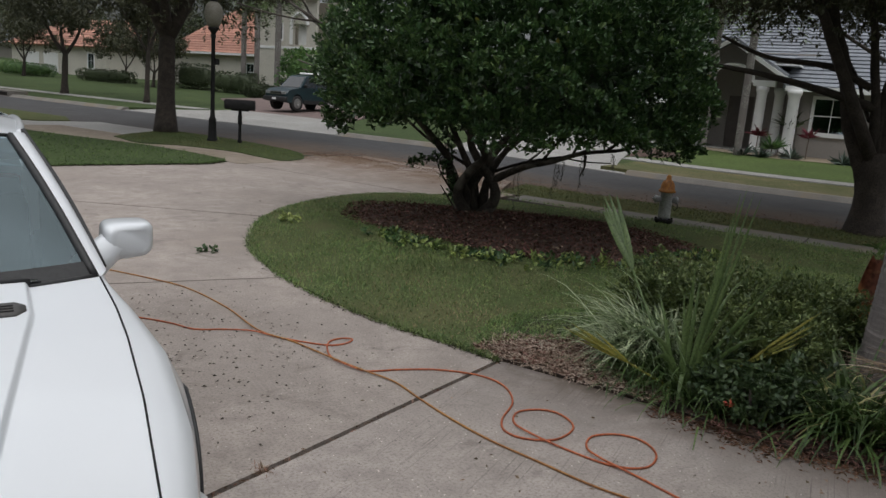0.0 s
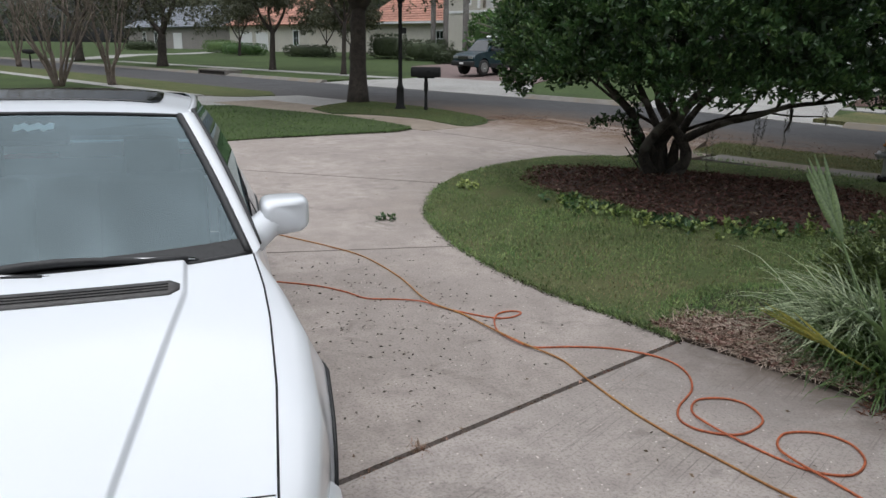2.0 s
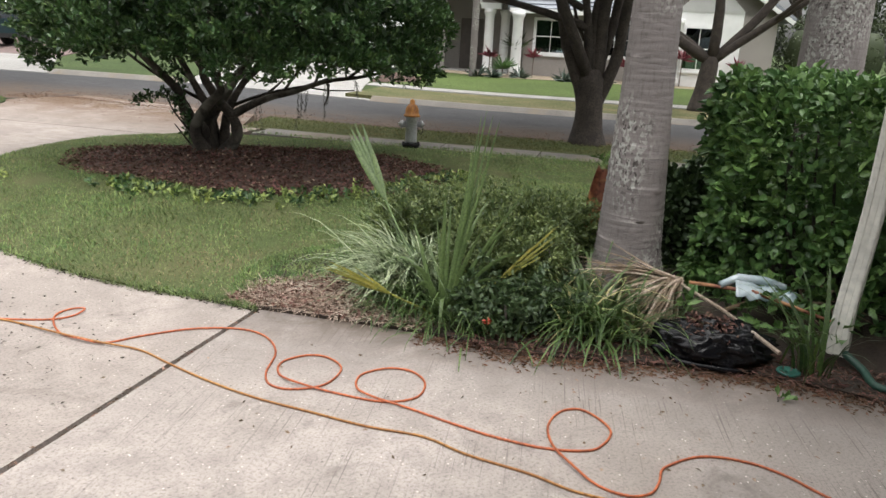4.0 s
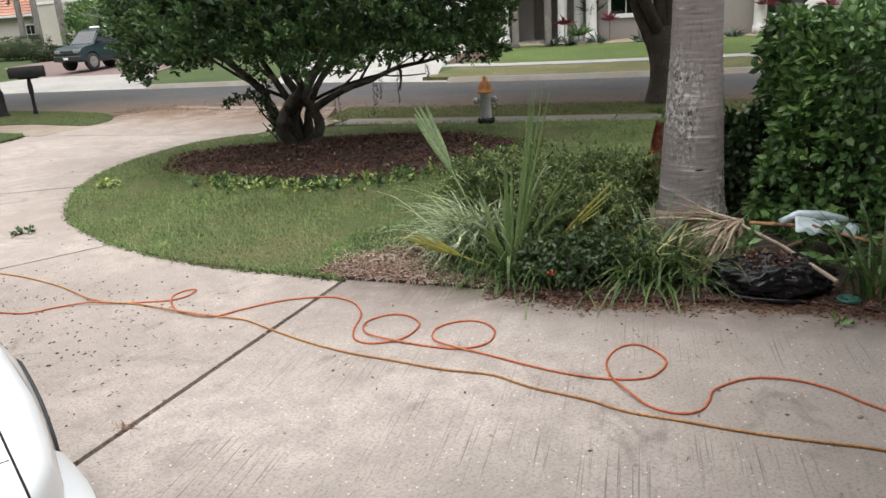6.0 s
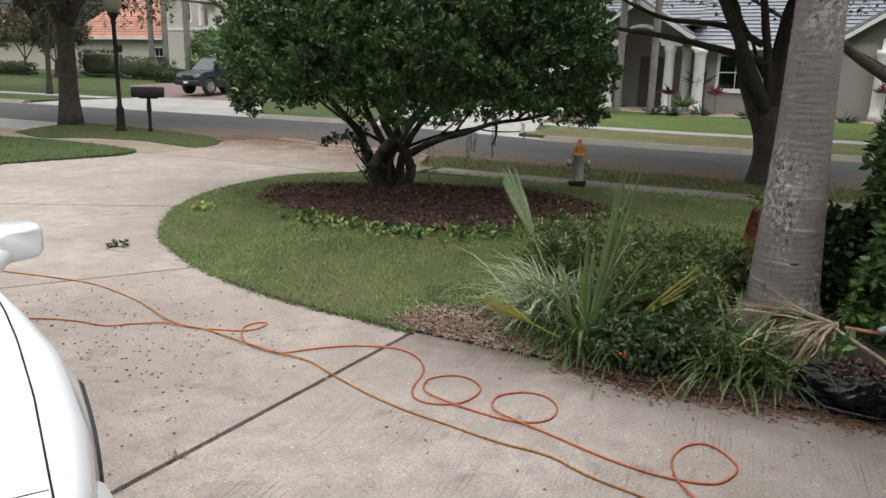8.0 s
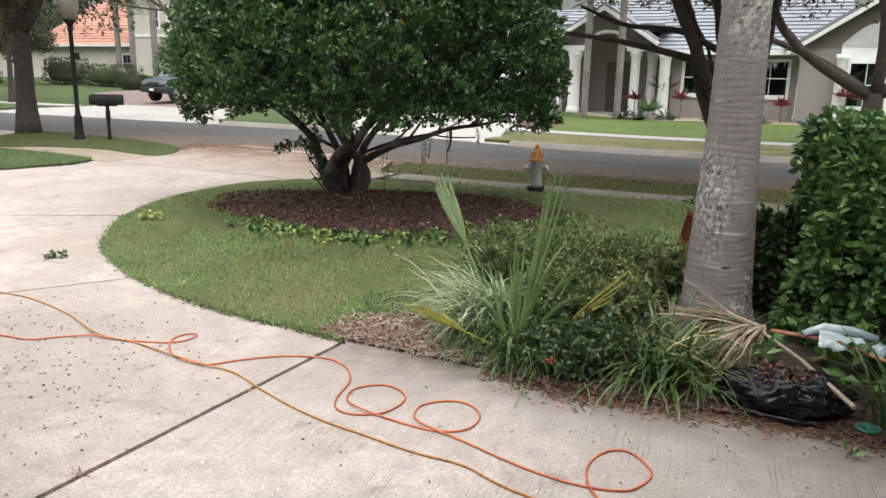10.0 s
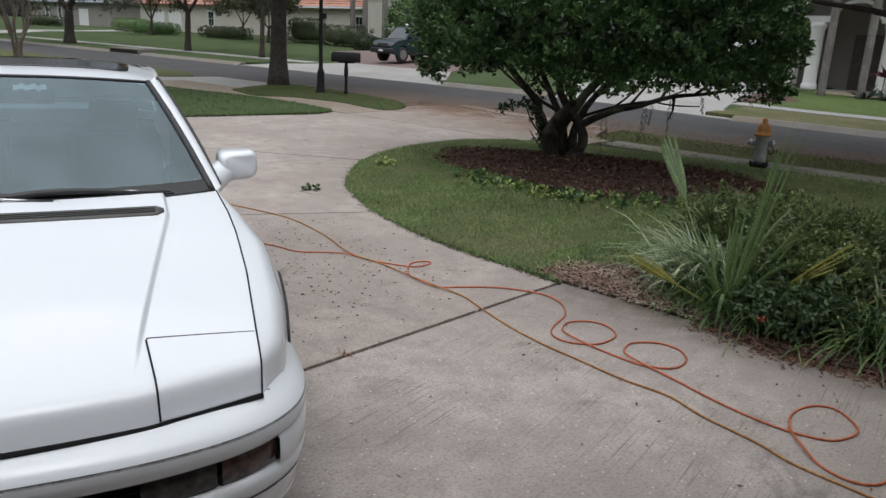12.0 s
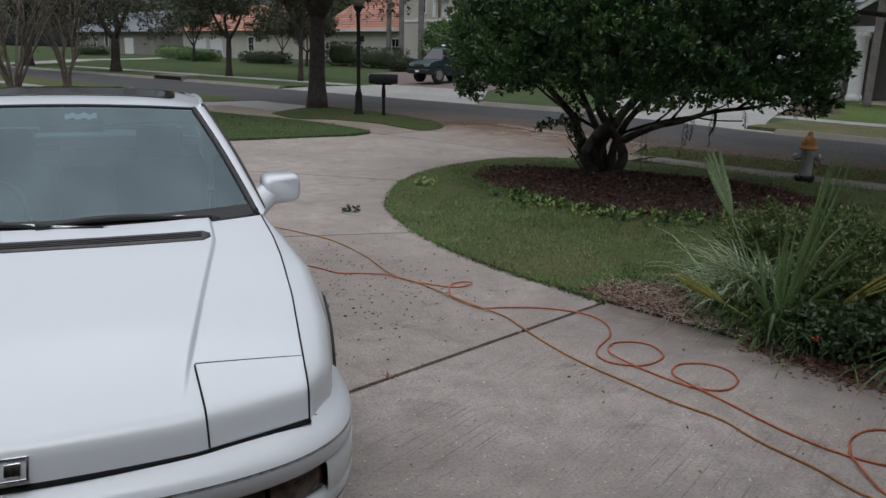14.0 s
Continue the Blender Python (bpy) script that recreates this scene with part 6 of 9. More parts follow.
def dead_frond_pile():
    rn = random.Random(12)
    ob = thing("dead_frond", "dry brown palm frond with a long pale stalk on the rubbish", "dead palm frond", (4.52, 0.60, 0.06))
    hub = Vector((0, 0, 0.17))
    part("stalk", tubed([(-0.42, -0.70, 0.085), (-0.20, -0.34, 0.145), hub], [0.011, 0.010, 0.009], 6), "pale_straw", ob, "pale split stalk")
    for k in range(190):
        f = rn.uniform(-1.9, 1)
        if f > 0.1:
            w, ln = Vector((-0.30 + rn.uniform(-0.22, 0.22), 1.0, rn.uniform(0.05, 0.30))).normalized(), rn.uniform(0.30, 0.60)
        else:
            w, ln = Vector((-0.8, rn.uniform(-0.30, 0.85), rn.uniform(-0.45, 0.20))).normalized(), rn.uniform(0.25, 0.66)
        twist, fall = rn.uniform(-0.4, 0.4), rn.uniform(0.02, 0.2) if f > 0.1 else rn.uniform(0.1, 0.7)
        kink, crook = rn.uniform(0.3, 0.8), Vector((rn.uniform(-.25, .25), rn.uniform(-.25, .25), rn.uniform(-.35, .1)))
        side = w.cross(Vector((rn.uniform(-.4, .4), rn.uniform(-.4, .4), 1))).normalized()
        start, rows = hub + Vector((rn.uniform(-.03, .03), rn.uniform(-.03, .05), rn.uniform(-.03, .02))), []
        for j in range(7):
            t = j / 6
            p = start + w * ln * t + side * twist * 0.25 * t * t + Vector((0, 0, -fall * t * t)) + crook * max(0.0, t - kink)
            p.z = max(p.z, -0.05 + 0.01 * j)
            h = 0.0085 * (1 - t) ** 0.5 * rn.uniform(0.6, 1.2)
            rows.append([p - side * h, p + Vector((0, 0, h * 0.9)), p + side * h])
        bm = bmesh.new()
        grid_faces(bm, rows)
        part("blade", bm, "pale_straw" if rn.random() < 0.2 else "dead_frond", ob, "", True)
    for k, (x, y, a) in enumerate(((4.62, 0.35, -40),)):
        ob2 = thing("dead_frond", "shrivelled brown palm frond lying in the bed", "dead palm frond", (x, y, 0.07), a)
        bm = bmesh.new()
        tube(bm, [(0, 0, 0.03), (0.3, 0.05, 0.1), (0.6, 0.02, 0.06)], [0.014, 0.012, 0.008], 6)
        part("rib", bm, "straw", ob2, "", True)
        for q in range(22):
            bm = bmesh.new()
            s = 0.12 + 0.03 * q
            sd = 1 if q % 2 else -1
            rows = []
            for j in range(5):
                t = j / 4
                p = Vector((s + 0.22 * t, sd * 0.22 * t + rn.uniform(-.06, .06), 0.11 - 0.14 * t * t + rn.uniform(-.03, .05)))
                h = 0.009 * (1 - t) ** 0.5
                rows.append([p - Vector((h, 0, 0)), p + Vector((0, 0, h)), p + Vector((h, 0, 0))])
            grid_faces(bm, rows)
            part("blade", bm, "dead_frond", ob2, "", True)


dead_frond_pile()


def rubbish_bag():
    ob = thing("rubbish_bag", "torn black plastic rubbish bag spilling brown leaves", "rubbish bag", (4.12, 0.225, 0.02), -62)
    bm = bmesh.new()
    bmesh.ops.create_icosphere(bm, subdivisions=5, radius=1.0)
    for v in bm.verts:
        p = v.co.copy()
        w = p + 0.25 * Vector((noise.noise(p * 3), noise.noise(p * 3 + Vector((5, 0, 0))), 0))
        c = noise.noise(p * 2.2) * 0.26 + abs(noise.noise(w * 4.0)) * 0.24 - abs(noise.noise(Vector((w.x * 5, w.y * 13, w.z * 7)))) * 0.17 - abs(noise.noise(w * 21)) * 0.09 + 0.1
        q = p * (1 + c)
        v.co = Vector((q.x * 0.25, q.y * 0.15, max(-0.02, q.z * 0.112 + 0.07)))
    part("bag", bm, "bag", ob, "crumpled shiny black plastic", True)
    r = np.random.RandomState(9)
    p = r.normal(0, 1, (320, 3)) * (0.055, 0.03, 0.006) + (-0.03, -0.045, 0.0)
    p[:, 2] += 0.196 - 3.2 * np.clip(-p[:, 1], 0, 1) ** 2
    array_mesh("spilled_leaves", *leaves(p, r.normal(0, 1, (320, 3)) * (1, 1, 0.5), 0.032, 0.014, r), "mulch", ob, "brown leaf litter showing through the tear")
    part("flap", tubed([(-0.27, -0.04, 0.0), (-0.15, -0.15, 0.01), (0.05, -0.17, 0.005), (0.18, -0.14, 0.0)], [0.012, 0.016, 0.014, 0.01], 7), "bag", ob, "", True)


rubbish_bag()


def crushed_bottle():
    ob = thing("plastic_packaging", "crumpled clear plastic packaging on the pile", "packaging", (4.66, 0.16, 0.22), -52)
    bm = bmesh.new()
    bmesh.ops.create_grid(bm, x_segments=18, y_segments=12, size=1.0)
    for v in bm.verts:
        p = v.co.copy()
        v.co = Vector((p.x * 0.17 + 0.02 * p.y, p.y * 0.07 * (1 - 0.3 * p.x), 0.05 * math.cos(1.6 * p.y) + 0.03 * noise.noise(p * 3.0) + 0.02 * abs(noise.noise(p * 8)) - 0.03 * p.x))
    bmesh.ops.solidify(bm, geom=bm.faces[:], thickness=0.003)
    part("film", bm, "bottle", ob, "crumpled shiny film", True)
    part("handle", tubed([(-0.24, 0.02, 0.05), (-0.14, 0.05, 0.085), (0.0, 0.06, 0.075), (0.12, 0.04, 0.05)], [0.02, 0.026, 0.026, 0.018], 8), "bottle", ob, "rolled edge", True)
    r = np.random.RandomState(19)
    p = r.normal(0, 1, (46, 3)) * (0.20, 0.28, 0.04) + (4.80, 0.18, 0.16)
    tagged(array_mesh("cut_shoots", *rosettes(p, np.tile((0, 0, 0.6), (46, 1)), 6, 0.09, 0.045, r, 0.9), "hedge_leaf"), "cut green shoots thrown on the pile", "clippings", kind="stuff")
    part_ = thing("cut_branch", "thin brown cut branch on the pile", "branch", (4.55, 0.2, 0.2))
    part("wood", tubed([(-0.05, 0.32, 0.05), (0.03, 0.0, 0.06), (0.1, -0.4, -0.02)], [0.011, 0.012, 0.009], 6), "boot", part_, "", True)


crushed_bottle()


def lid(at):
    ob = thing("lid", "round green plastic lid lying by the drive", "lid", at)
    bm = bmesh.new()
    turned(bm, [(0.001, 0.004), (0.042, 0.004), (0.046, 0.010), (0.053, 0.012), (0.055, 0.008), (0.055, 0.0), (0.001, 0.0)], 24)
    part("disc", bm, "green_lid", ob, "", True)


lid((4.20, -0.13, 0.024))


def sprig(at, label, n, size, seed, mat="bush_leaf"):
    ob = thing("leaf_sprig", label, "leaves", at)
    r = np.random.RandomState(seed)
    p = r.normal(0, 1, (n, 3)) * (size, size * 0.6, 0.008) + (0, 0, 0.02)
    array_mesh("leaves", *rosettes(p, np.tile((0, 0, 0.4), (n, 1)), 4, 0.055, 0.028, r, 0.9), mat, ob)
    part("stem", tubed([(-size, 0, 0.006), (0, 0.01, 0.012), (size, 0, 0.006)], 0.003, 5), "bark", ob)


sprig((1.95, 5.38, 0.0), "dark broken sprig of leaves lying on the drive", 9, 0.05, 1)
sprig((3.91, -0.18, 0.0), "small green sprig of leaves on the concrete", 2, 0.025, 2, "hedge_leaf")
ob = thing("weed", "tuft of weed growing in the driveway joint", "weed", (1.283, 1.572, -0.01))
array_mesh("leaves", *blades(np.random.RandomState(2).normal(0, 0.018, (40, 3)) * (1, 1, 0), 0.05, 0.005, 0.8, np.random.RandomState(3), 3), "straw", ob)


def downspout():
    ob = thing("downspout", "cream metal downspout with a bent foot in the bed", "downspout", (4.60, -0.22, 0.0))
    line = smooth_line([(-0.10, -0.045, 0.11), (-0.06, -0.035, 0.24), (-0.02, -0.035, 0.37), (0.02, -0.045, 0.60), (0.05, -0.055, 0.95), (0.06, -0.06, 1.7), (0.07, -0.065, 2.56)], 3)
    rows = []
    for k, p in enumerate(line):
        tilt = max(0.0, 0.30 - p[2]) * 0.6
        ring = []
        for u, v in ((-1, -0.8), (-1, 0.8), (-0.8, 1), (-0.35, 1), (-0.3, 0.9), (0.3, 0.9), (0.35, 1), (0.8, 1), (1, 0.8), (1, -0.8), (0.8, -1), (0.35, -1), (0.3, -0.9), (-0.3, -0.9), (-0.35, -1), (-0.8, -1)):
            ring.append((p[0] + 0.034 * v, p[1] + 0.047 * u, p[2] + tilt * 0.3 * v))
        rows.append(ring)
    bm = bmesh.new()
    grid_faces(bm, rows, closed=True)
    extra_layer(bm, 0.003)
    bmesh.ops.recalc_face_normals(bm, faces=bm.faces[:])
    part("pipe", bm, "spout", ob, "ribbed cream pipe")
    part("strap", boxed(0.0, 0.085, -0.075, 0.035, 1.55, 1.58, bevel=0.004), "spout", ob)
    hose = thing("hose", "dark green hose end lying by the bed", "hose", (4.38, -0.44, 0.035), 0)
    part("tube", tubed(smooth_line([(0.10, 0.14, 0.06), (0.05, 0.04, 0.02), (-0.06, -0.05, 0.0), (0.02, -0.20, 0.0), (0.3, -0.5, 0.0), (0.9, -0.9, 0.0)], 5), 0.019, 9), "hose", hose, "", True)


downspout()

# ---- extension cords ----


def cord(name, pts, mat, label, r=0.0055):
    ob = thing(name, label, "extension cord")
    soft = smooth_line([(x, y, z) for x, y, z in pts], 7)
    part("cable", tubed(soft, r * 0.9, 7), mat, ob, "", True)
    return ob


def lift(pts, over=()):
    return [(x, y, 0.0065 + (0.010 if i in over else 0.0)) for i, (x, y) in enumerate(pts)]


cord("extension_cord", lift([(0.62, 5.45), (0.9, 5.2), (1.15, 4.89), (1.35, 4.62), (1.56, 4.27), (1.70, 3.73), (1.75, 3.19), (1.89, 2.94), (1.98, 2.62), (2.07, 2.38), (2.17, 2.19), (2.19, 1.95), (2.22, 1.67), (2.27, 1.42), (2.35, 1.18), (2.43, 0.94), (2.53, 0.73), (2.55, 0.53), (2.61, 0.29), (2.63, 0.12), (2.70, -0.07), (2.78, -0.29), (2.86, -0.47), (2.90, -0.55), (2.95, -0.66), (3.1, -1.1), (3.2, -1.9), (3.1, -3.2), (3.3, -5.0)], (6, 8, 9)), "yellow_cord", "long yellow-orange extension cord lying over the drive")
cord("extension_cord", lift([(0.5, 4.0), (0.8, 3.86), (1.13, 3.67), (1.3, 3.5), (1.41, 3.34), (1.58, 3.28), (1.72, 3.17), (1.85, 3.02), (2.03, 2.84), (2.14, 2.81), (2.22, 2.84), (2.18, 2.91), (2.09, 2.88), (2.03, 2.77), (2.0, 2.62), (2.03, 2.46), (2.10, 2.37), (2.28, 2.33), (2.49, 2.25), (2.66, 2.09), (2.69, 1.92), (2.61, 1.74), (2.45, 1.60), (2.385, 1.49), (2.42, 1.39), (2.55, 1.325), (2.71, 1.39), (2.75, 1.52), (2.70, 1.61), (2.57, 1.635), (2.48, 1.55), (2.465, 1.42), (2.53, 1.24), (2.62, 1.04), (2.75, 0.965), (2.88, 1.03), (2.925, 1.15), (2.87, 1.25), (2.735, 1.285), (2.635, 1.21), (2.61, 1.09), (2.66, 0.91), (2.69, 0.71), (2.73, 0.52), (2.80, 0.34), (2.90, 0.22), (2.99, 0.20), (3.10, 0.23), (3.16, 0.33), (3.165, 0.42), (3.08, 0.46), (2.95, 0.43), (2.84, 0.34), (2.76, 0.21), (2.72, 0.08), (2.74, -0.03), (2.81, -0.08), (2.90, -0.07), (3.0, -0.045), (3.17, -0.11), (3.26, -0.25), (3.27, -0.40), (3.23, -0.58), (3.2, -1.0), (3.35, -2.0), (3.2, -3.5), (3.4, -5.1)], (6, 10, 15, 31, 40, 53)), "orange_cord", "orange-red extension cord lying in loops on the drive")

# ---- the white coupe ----


def interp(v, xs, ys):
    return float(np.interp(v, xs, ys))


FRONT_AXLE, REAR_AXLE, WHEEL_R, ARCH_R = 0.95, 3.515, 0.298, 0.335


def half_width(y):
    return interp(y, (0.1, 0.33, 0.6, 0.95, 1.25, 1.6, 2.4, 3.5, 4.1, 4.35, 4.46), (0.62, 0.768, 0.828, 0.868, 0.852, 0.812, 0.826, 0.845, 0.80, 0.74, 0.66))


def side_x(y, z):
    w = half_width(y)
    return w - (0.115 * ((z - 0.56) / 0.30) ** 2 if z > 0.56 else (0.0 if z > 0.52 else 0.07 * ((0.52 - z) / 0.32) ** 2))


def hood_edge(y):
    """Shut line of the bonnet: its half width and height."""
    return (interp(y, (0.06, 0.2, 0.34, 0.7, 1.0, 1.2, 1.43), (0.655, 0.678, 0.690, 0.722, 0.735, 0.735, 0.722)),
            interp(y, (0.06, 0.2, 0.34, 0.7, 1.0, 1.43), (0.617, 0.641, 0.666, 0.733, 0.785, 0.848)))


def nose(d):
    return interp(d, (-0.02, 0, 0.010, 0.022, 0.032, 0.044, 0.06, 0.09, 0.15), (-0.082, -0.076, -0.052, -0.026, -0.014, -0.007, -0.003, -0.001, 0.0))


def crease_x(y):
    return interp(y, (0.1, 0.34, 1.15), (0.352, 0.382, 0.515))


def hood_z(x, y):
    """The bonnet's surface: a nose that rolls down, a crown and a raised middle."""
    e, ze = hood_edge(y)
    u = abs(x) / e
    raised = 0.017 * ease(crease_x(y) - abs(x), -0.009, 0.003) * ease(y, 0.16, 0.45)
    return ze + 0.018 * (1 - u * u) + raised + nose(y - front_line(x))


def front_line(x):
    """Plan of the bonnet's front edge."""
    return 0.06 + 0.03 * (abs(x) / 0.4) ** 2 + 0.028 * max(0, abs(x) - 0.38) / 0.3


def side_panel(sx):
    bm, rows = bmesh.new(), []
    ys = [0.165, 0.172, 0.182, 0.194, 0.206, 0.22, 0.245, 0.28, 0.32, 0.38, 0.45, 0.56] + [FRONT_AXLE + ARCH_R * math.cos(a) for a in np.linspace(math.pi, 0, 17)] + [1.36, 1.43]
    ys += [1.5, 1.7, 2.0, 2.4, 2.8, 3.08] + [REAR_AXLE + ARCH_R * math.cos(a) for a in np.linspace(math.pi, 0, 17)] + [3.95, 4.1, 4.25, 4.36, 4.43]
    for y in ys:
        zb = 0.19 if y > 0.6 else interp(y, (0.165, 0.6), (0.46, 0.42))
        for ax in (FRONT_AXLE, REAR_AXLE):
            if abs(y - ax) < ARCH_R:
                zb = max(zb, 0.30 + math.sqrt(max(0, ARCH_R**2 - (y - ax) ** 2)))
        if y <= 1.43:
            ex, ez = hood_edge(y)
            ez += nose(y - 0.172)
        else:
            ex = interp(y, (1.43, 1.6, 2.4, 3.4, 4.0, 4.43), (0.735, 0.745, 0.755, 0.735, 0.70, 0.62))
            ez = interp(y, (1.43, 2.5, 3.5, 4.1, 4.43), (0.848, 0.875, 0.905, 0.915, 0.90))
        ring = []
        for k in range(9):
            z = zb + (ez - 0.025 - zb) * k / 8
            flare = 0.012 * math.exp(-((z - zb) / 0.05) ** 2) if zb > 0.31 and 0.6 < y else 0.0
            ring.append((sx * max(side_x(y, z) + flare, ex + 0.004), y, z))
        x8 = abs(ring[-1][0])
        ring.append((sx * (x8 * 0.55 + ex * 0.45), y, ez - 0.006))
        ring.append((sx * (ex + 0.002), y, ez))
        rows.append(ring)
    grid_faces(bm, rows)
    bmesh.ops.recalc_face_normals(bm, faces=bm.faces[:])
    return bm


BUMPER = [(0.0, 0.0), (0.2, 0.002), (0.36, 0.012), (0.5, 0.036), (0.62, 0.075), (0.71, 0.13), (0.777, 0.205), (0.818, 0.30), (0.840, 0.42), (0.847, 0.585)]


def bumper_rows(section, part_of=None, sides=(-1, 1)):
    """The section (inward, height) carried round the bumper's plan."""
    line = smooth_line(BUMPER, 9)
    full = [np.array((-p[0], p[1])) for p in line[:0:-1]] + [np.array(p) for p in line]
    if part_of:
        full = [p for p in full if part_of[0] <= p[0] <= part_of[1]]
    rows = []
    for i, p in enumerate(full):
        t = full[min(i + 1, len(full) - 1)] - full[max(i - 1, 0)]
        t /= np.linalg.norm(t)
        inward = np.array((-t[1], t[0]))
        rows.append([(p[0] + inward[0] * d, p[1] + inward[1] * d, z) for d, z in section])
    return rows


def loft(rows, thick=0.0):
    bm = bmesh.new()
    grid_faces(bm, rows)
    if thick:
        extra_layer(bm, thick)
    bmesh.ops.recalc_face_normals(bm, faces=bm.faces[:])
    return bm


def surface(fn, us, vs, thick=0.0):
    return loft([[fn(u, v) for u in us] for v in vs], thick)


def seam_line(pts, r=0.0035):
    return tubed(smooth_line(pts, 3), r, 6)


def wheel(car, x, y, steer=0.0):
    sx = 1 if x > 0 else -1
    ob = new("wheel")
    ob.parent = car
    ob.matrix_basis = pose(x, y, WHEEL_R, 0, 90 * sx, steer)
    bm = bmesh.new()
    prof = [(0.19, -0.09), (0.26, -0.098), (0.288, -0.085), (0.298, -0.055), (0.298, 0.055), (0.288, 0.085), (0.26, 0.098), (0.19, 0.09)]
    rows = [[(r * math.cos(a), r * math.sin(a), z) for a in (2 * math.pi * k / 36 for k in range(36))] for r, z in prof]
    grid_faces(bm, rows, closed=True)
    part("tyre", bm, "tyre", ob, "worn black rubber tyre", True)
    bm = bmesh.new()
    turned(bm, [(0.001, 0.02), (0.05, 0.045), (0.06, 0.03), (0.15, 0.035), (0.175, 0.06), (0.19, 0.085), (0.192, 0.06), (0.18, -0.02), (0.001, -0.03)], 30)
    for k in range(10):
        a = 2 * math.pi * k / 10
        bmesh.ops.create_cube(bm, size=1.0, matrix=pose(0.115 * math.cos(a), 0.115 * math.sin(a), 0.045, 0, 0, math.degrees(a)) @ Matrix.Diagonal((0.12, 0.025, 0.02, 1)))
    part("rim", bm, "alloy", ob, "silver alloy rim", False)


def mirror(car, sx):
    bm, rows = bmesh.new(), []
    prof = [(0.0, 0.66), (0.004, 0.80), (0.014, 0.91), (0.034, 0.98), (0.06, 1.0), (0.10, 0.99), (0.125, 0.95), (0.128, 0.87)]
    for k, (d, f) in enumerate(prof):
        ring = []
        for a in (2 * math.pi * q / 24 for q in range(24)):
            ca, sa = math.cos(a), math.sin(a)
            px = 0.088 * math.copysign(abs(ca) ** 0.42, ca) * f
            low = 1.0 - 0.16 * ca if sa < 0 else 1.0 - 0.04 * ca
            pz = 0.066 * low * math.copysign(abs(sa) ** 0.42, sa) * f
            ring.append((sx * (0.856 + px), 1.72 + d - 0.02 * (1 - ca) * (d < 0.1), 0.897 + pz + 0.10 * px * 0.3))
        rows.append(ring)
    made = grid_faces(bm, rows, closed=True)
    bm.faces.new(made[0])
    bmesh.ops.recalc_face_normals(bm, faces=bm.faces[:])
    ob = part("door_mirror", bm, "paint", car, "white door mirror housing", True)
    bm = bmesh.new()
    bm.faces.new([bm.verts.new((sx * (0.856 + 0.076 * math.copysign(abs(math.cos(a)) ** 0.6, math.cos(a))), 1.842, 0.897 + 0.056 * math.copysign(abs(math.sin(a)) ** 0.6, math.sin(a)))) for a in (2 * math.pi * q / 24 for q in range(24))])
    part("mirror_glass", bm, "chrome", ob, "mirror glass")
    bm = bmesh.new()
    tube(bm, [(sx * 0.705, 1.66, 0.815), (sx * 0.745, 1.69, 0.845), (sx * 0.79, 1.735, 0.872), (sx * 0.835, 1.755, 0.885)], [0.06, 0.058, 0.055, 0.052], 10)
    part("mirror_arm", bm, "paint", ob, "", True)


def seat(car, x, y, back):
    ob = new("seat")
    ob.parent = car
    ob.location = (x, y, 0.28)
    part("cushion", boxed(-0.24, 0.24, -0.25, 0.25, 0.0, 0.2, bevel=0.06), "cabin", ob, "", True)
    bm = boxed(-0.23, 0.23, -0.07, 0.07, 0.0, 0.55, bevel=0.05)
    bmesh.ops.transform(bm, matrix=pose(0, 0.24, 0.12, -back, 0, 0), verts=bm.verts[:])
    part("backrest", bm, "cabin", ob, "", True)
    bm = boxed(-0.12, 0.12, -0.05, 0.05, 0.56, 0.74, bevel=0.04)
    bmesh.ops.transform(bm, matrix=pose(0, 0.25, 0.10, -back, 0, 0), verts=bm.verts[:])
    part("headrest", bm, "cabin", ob, "", True)


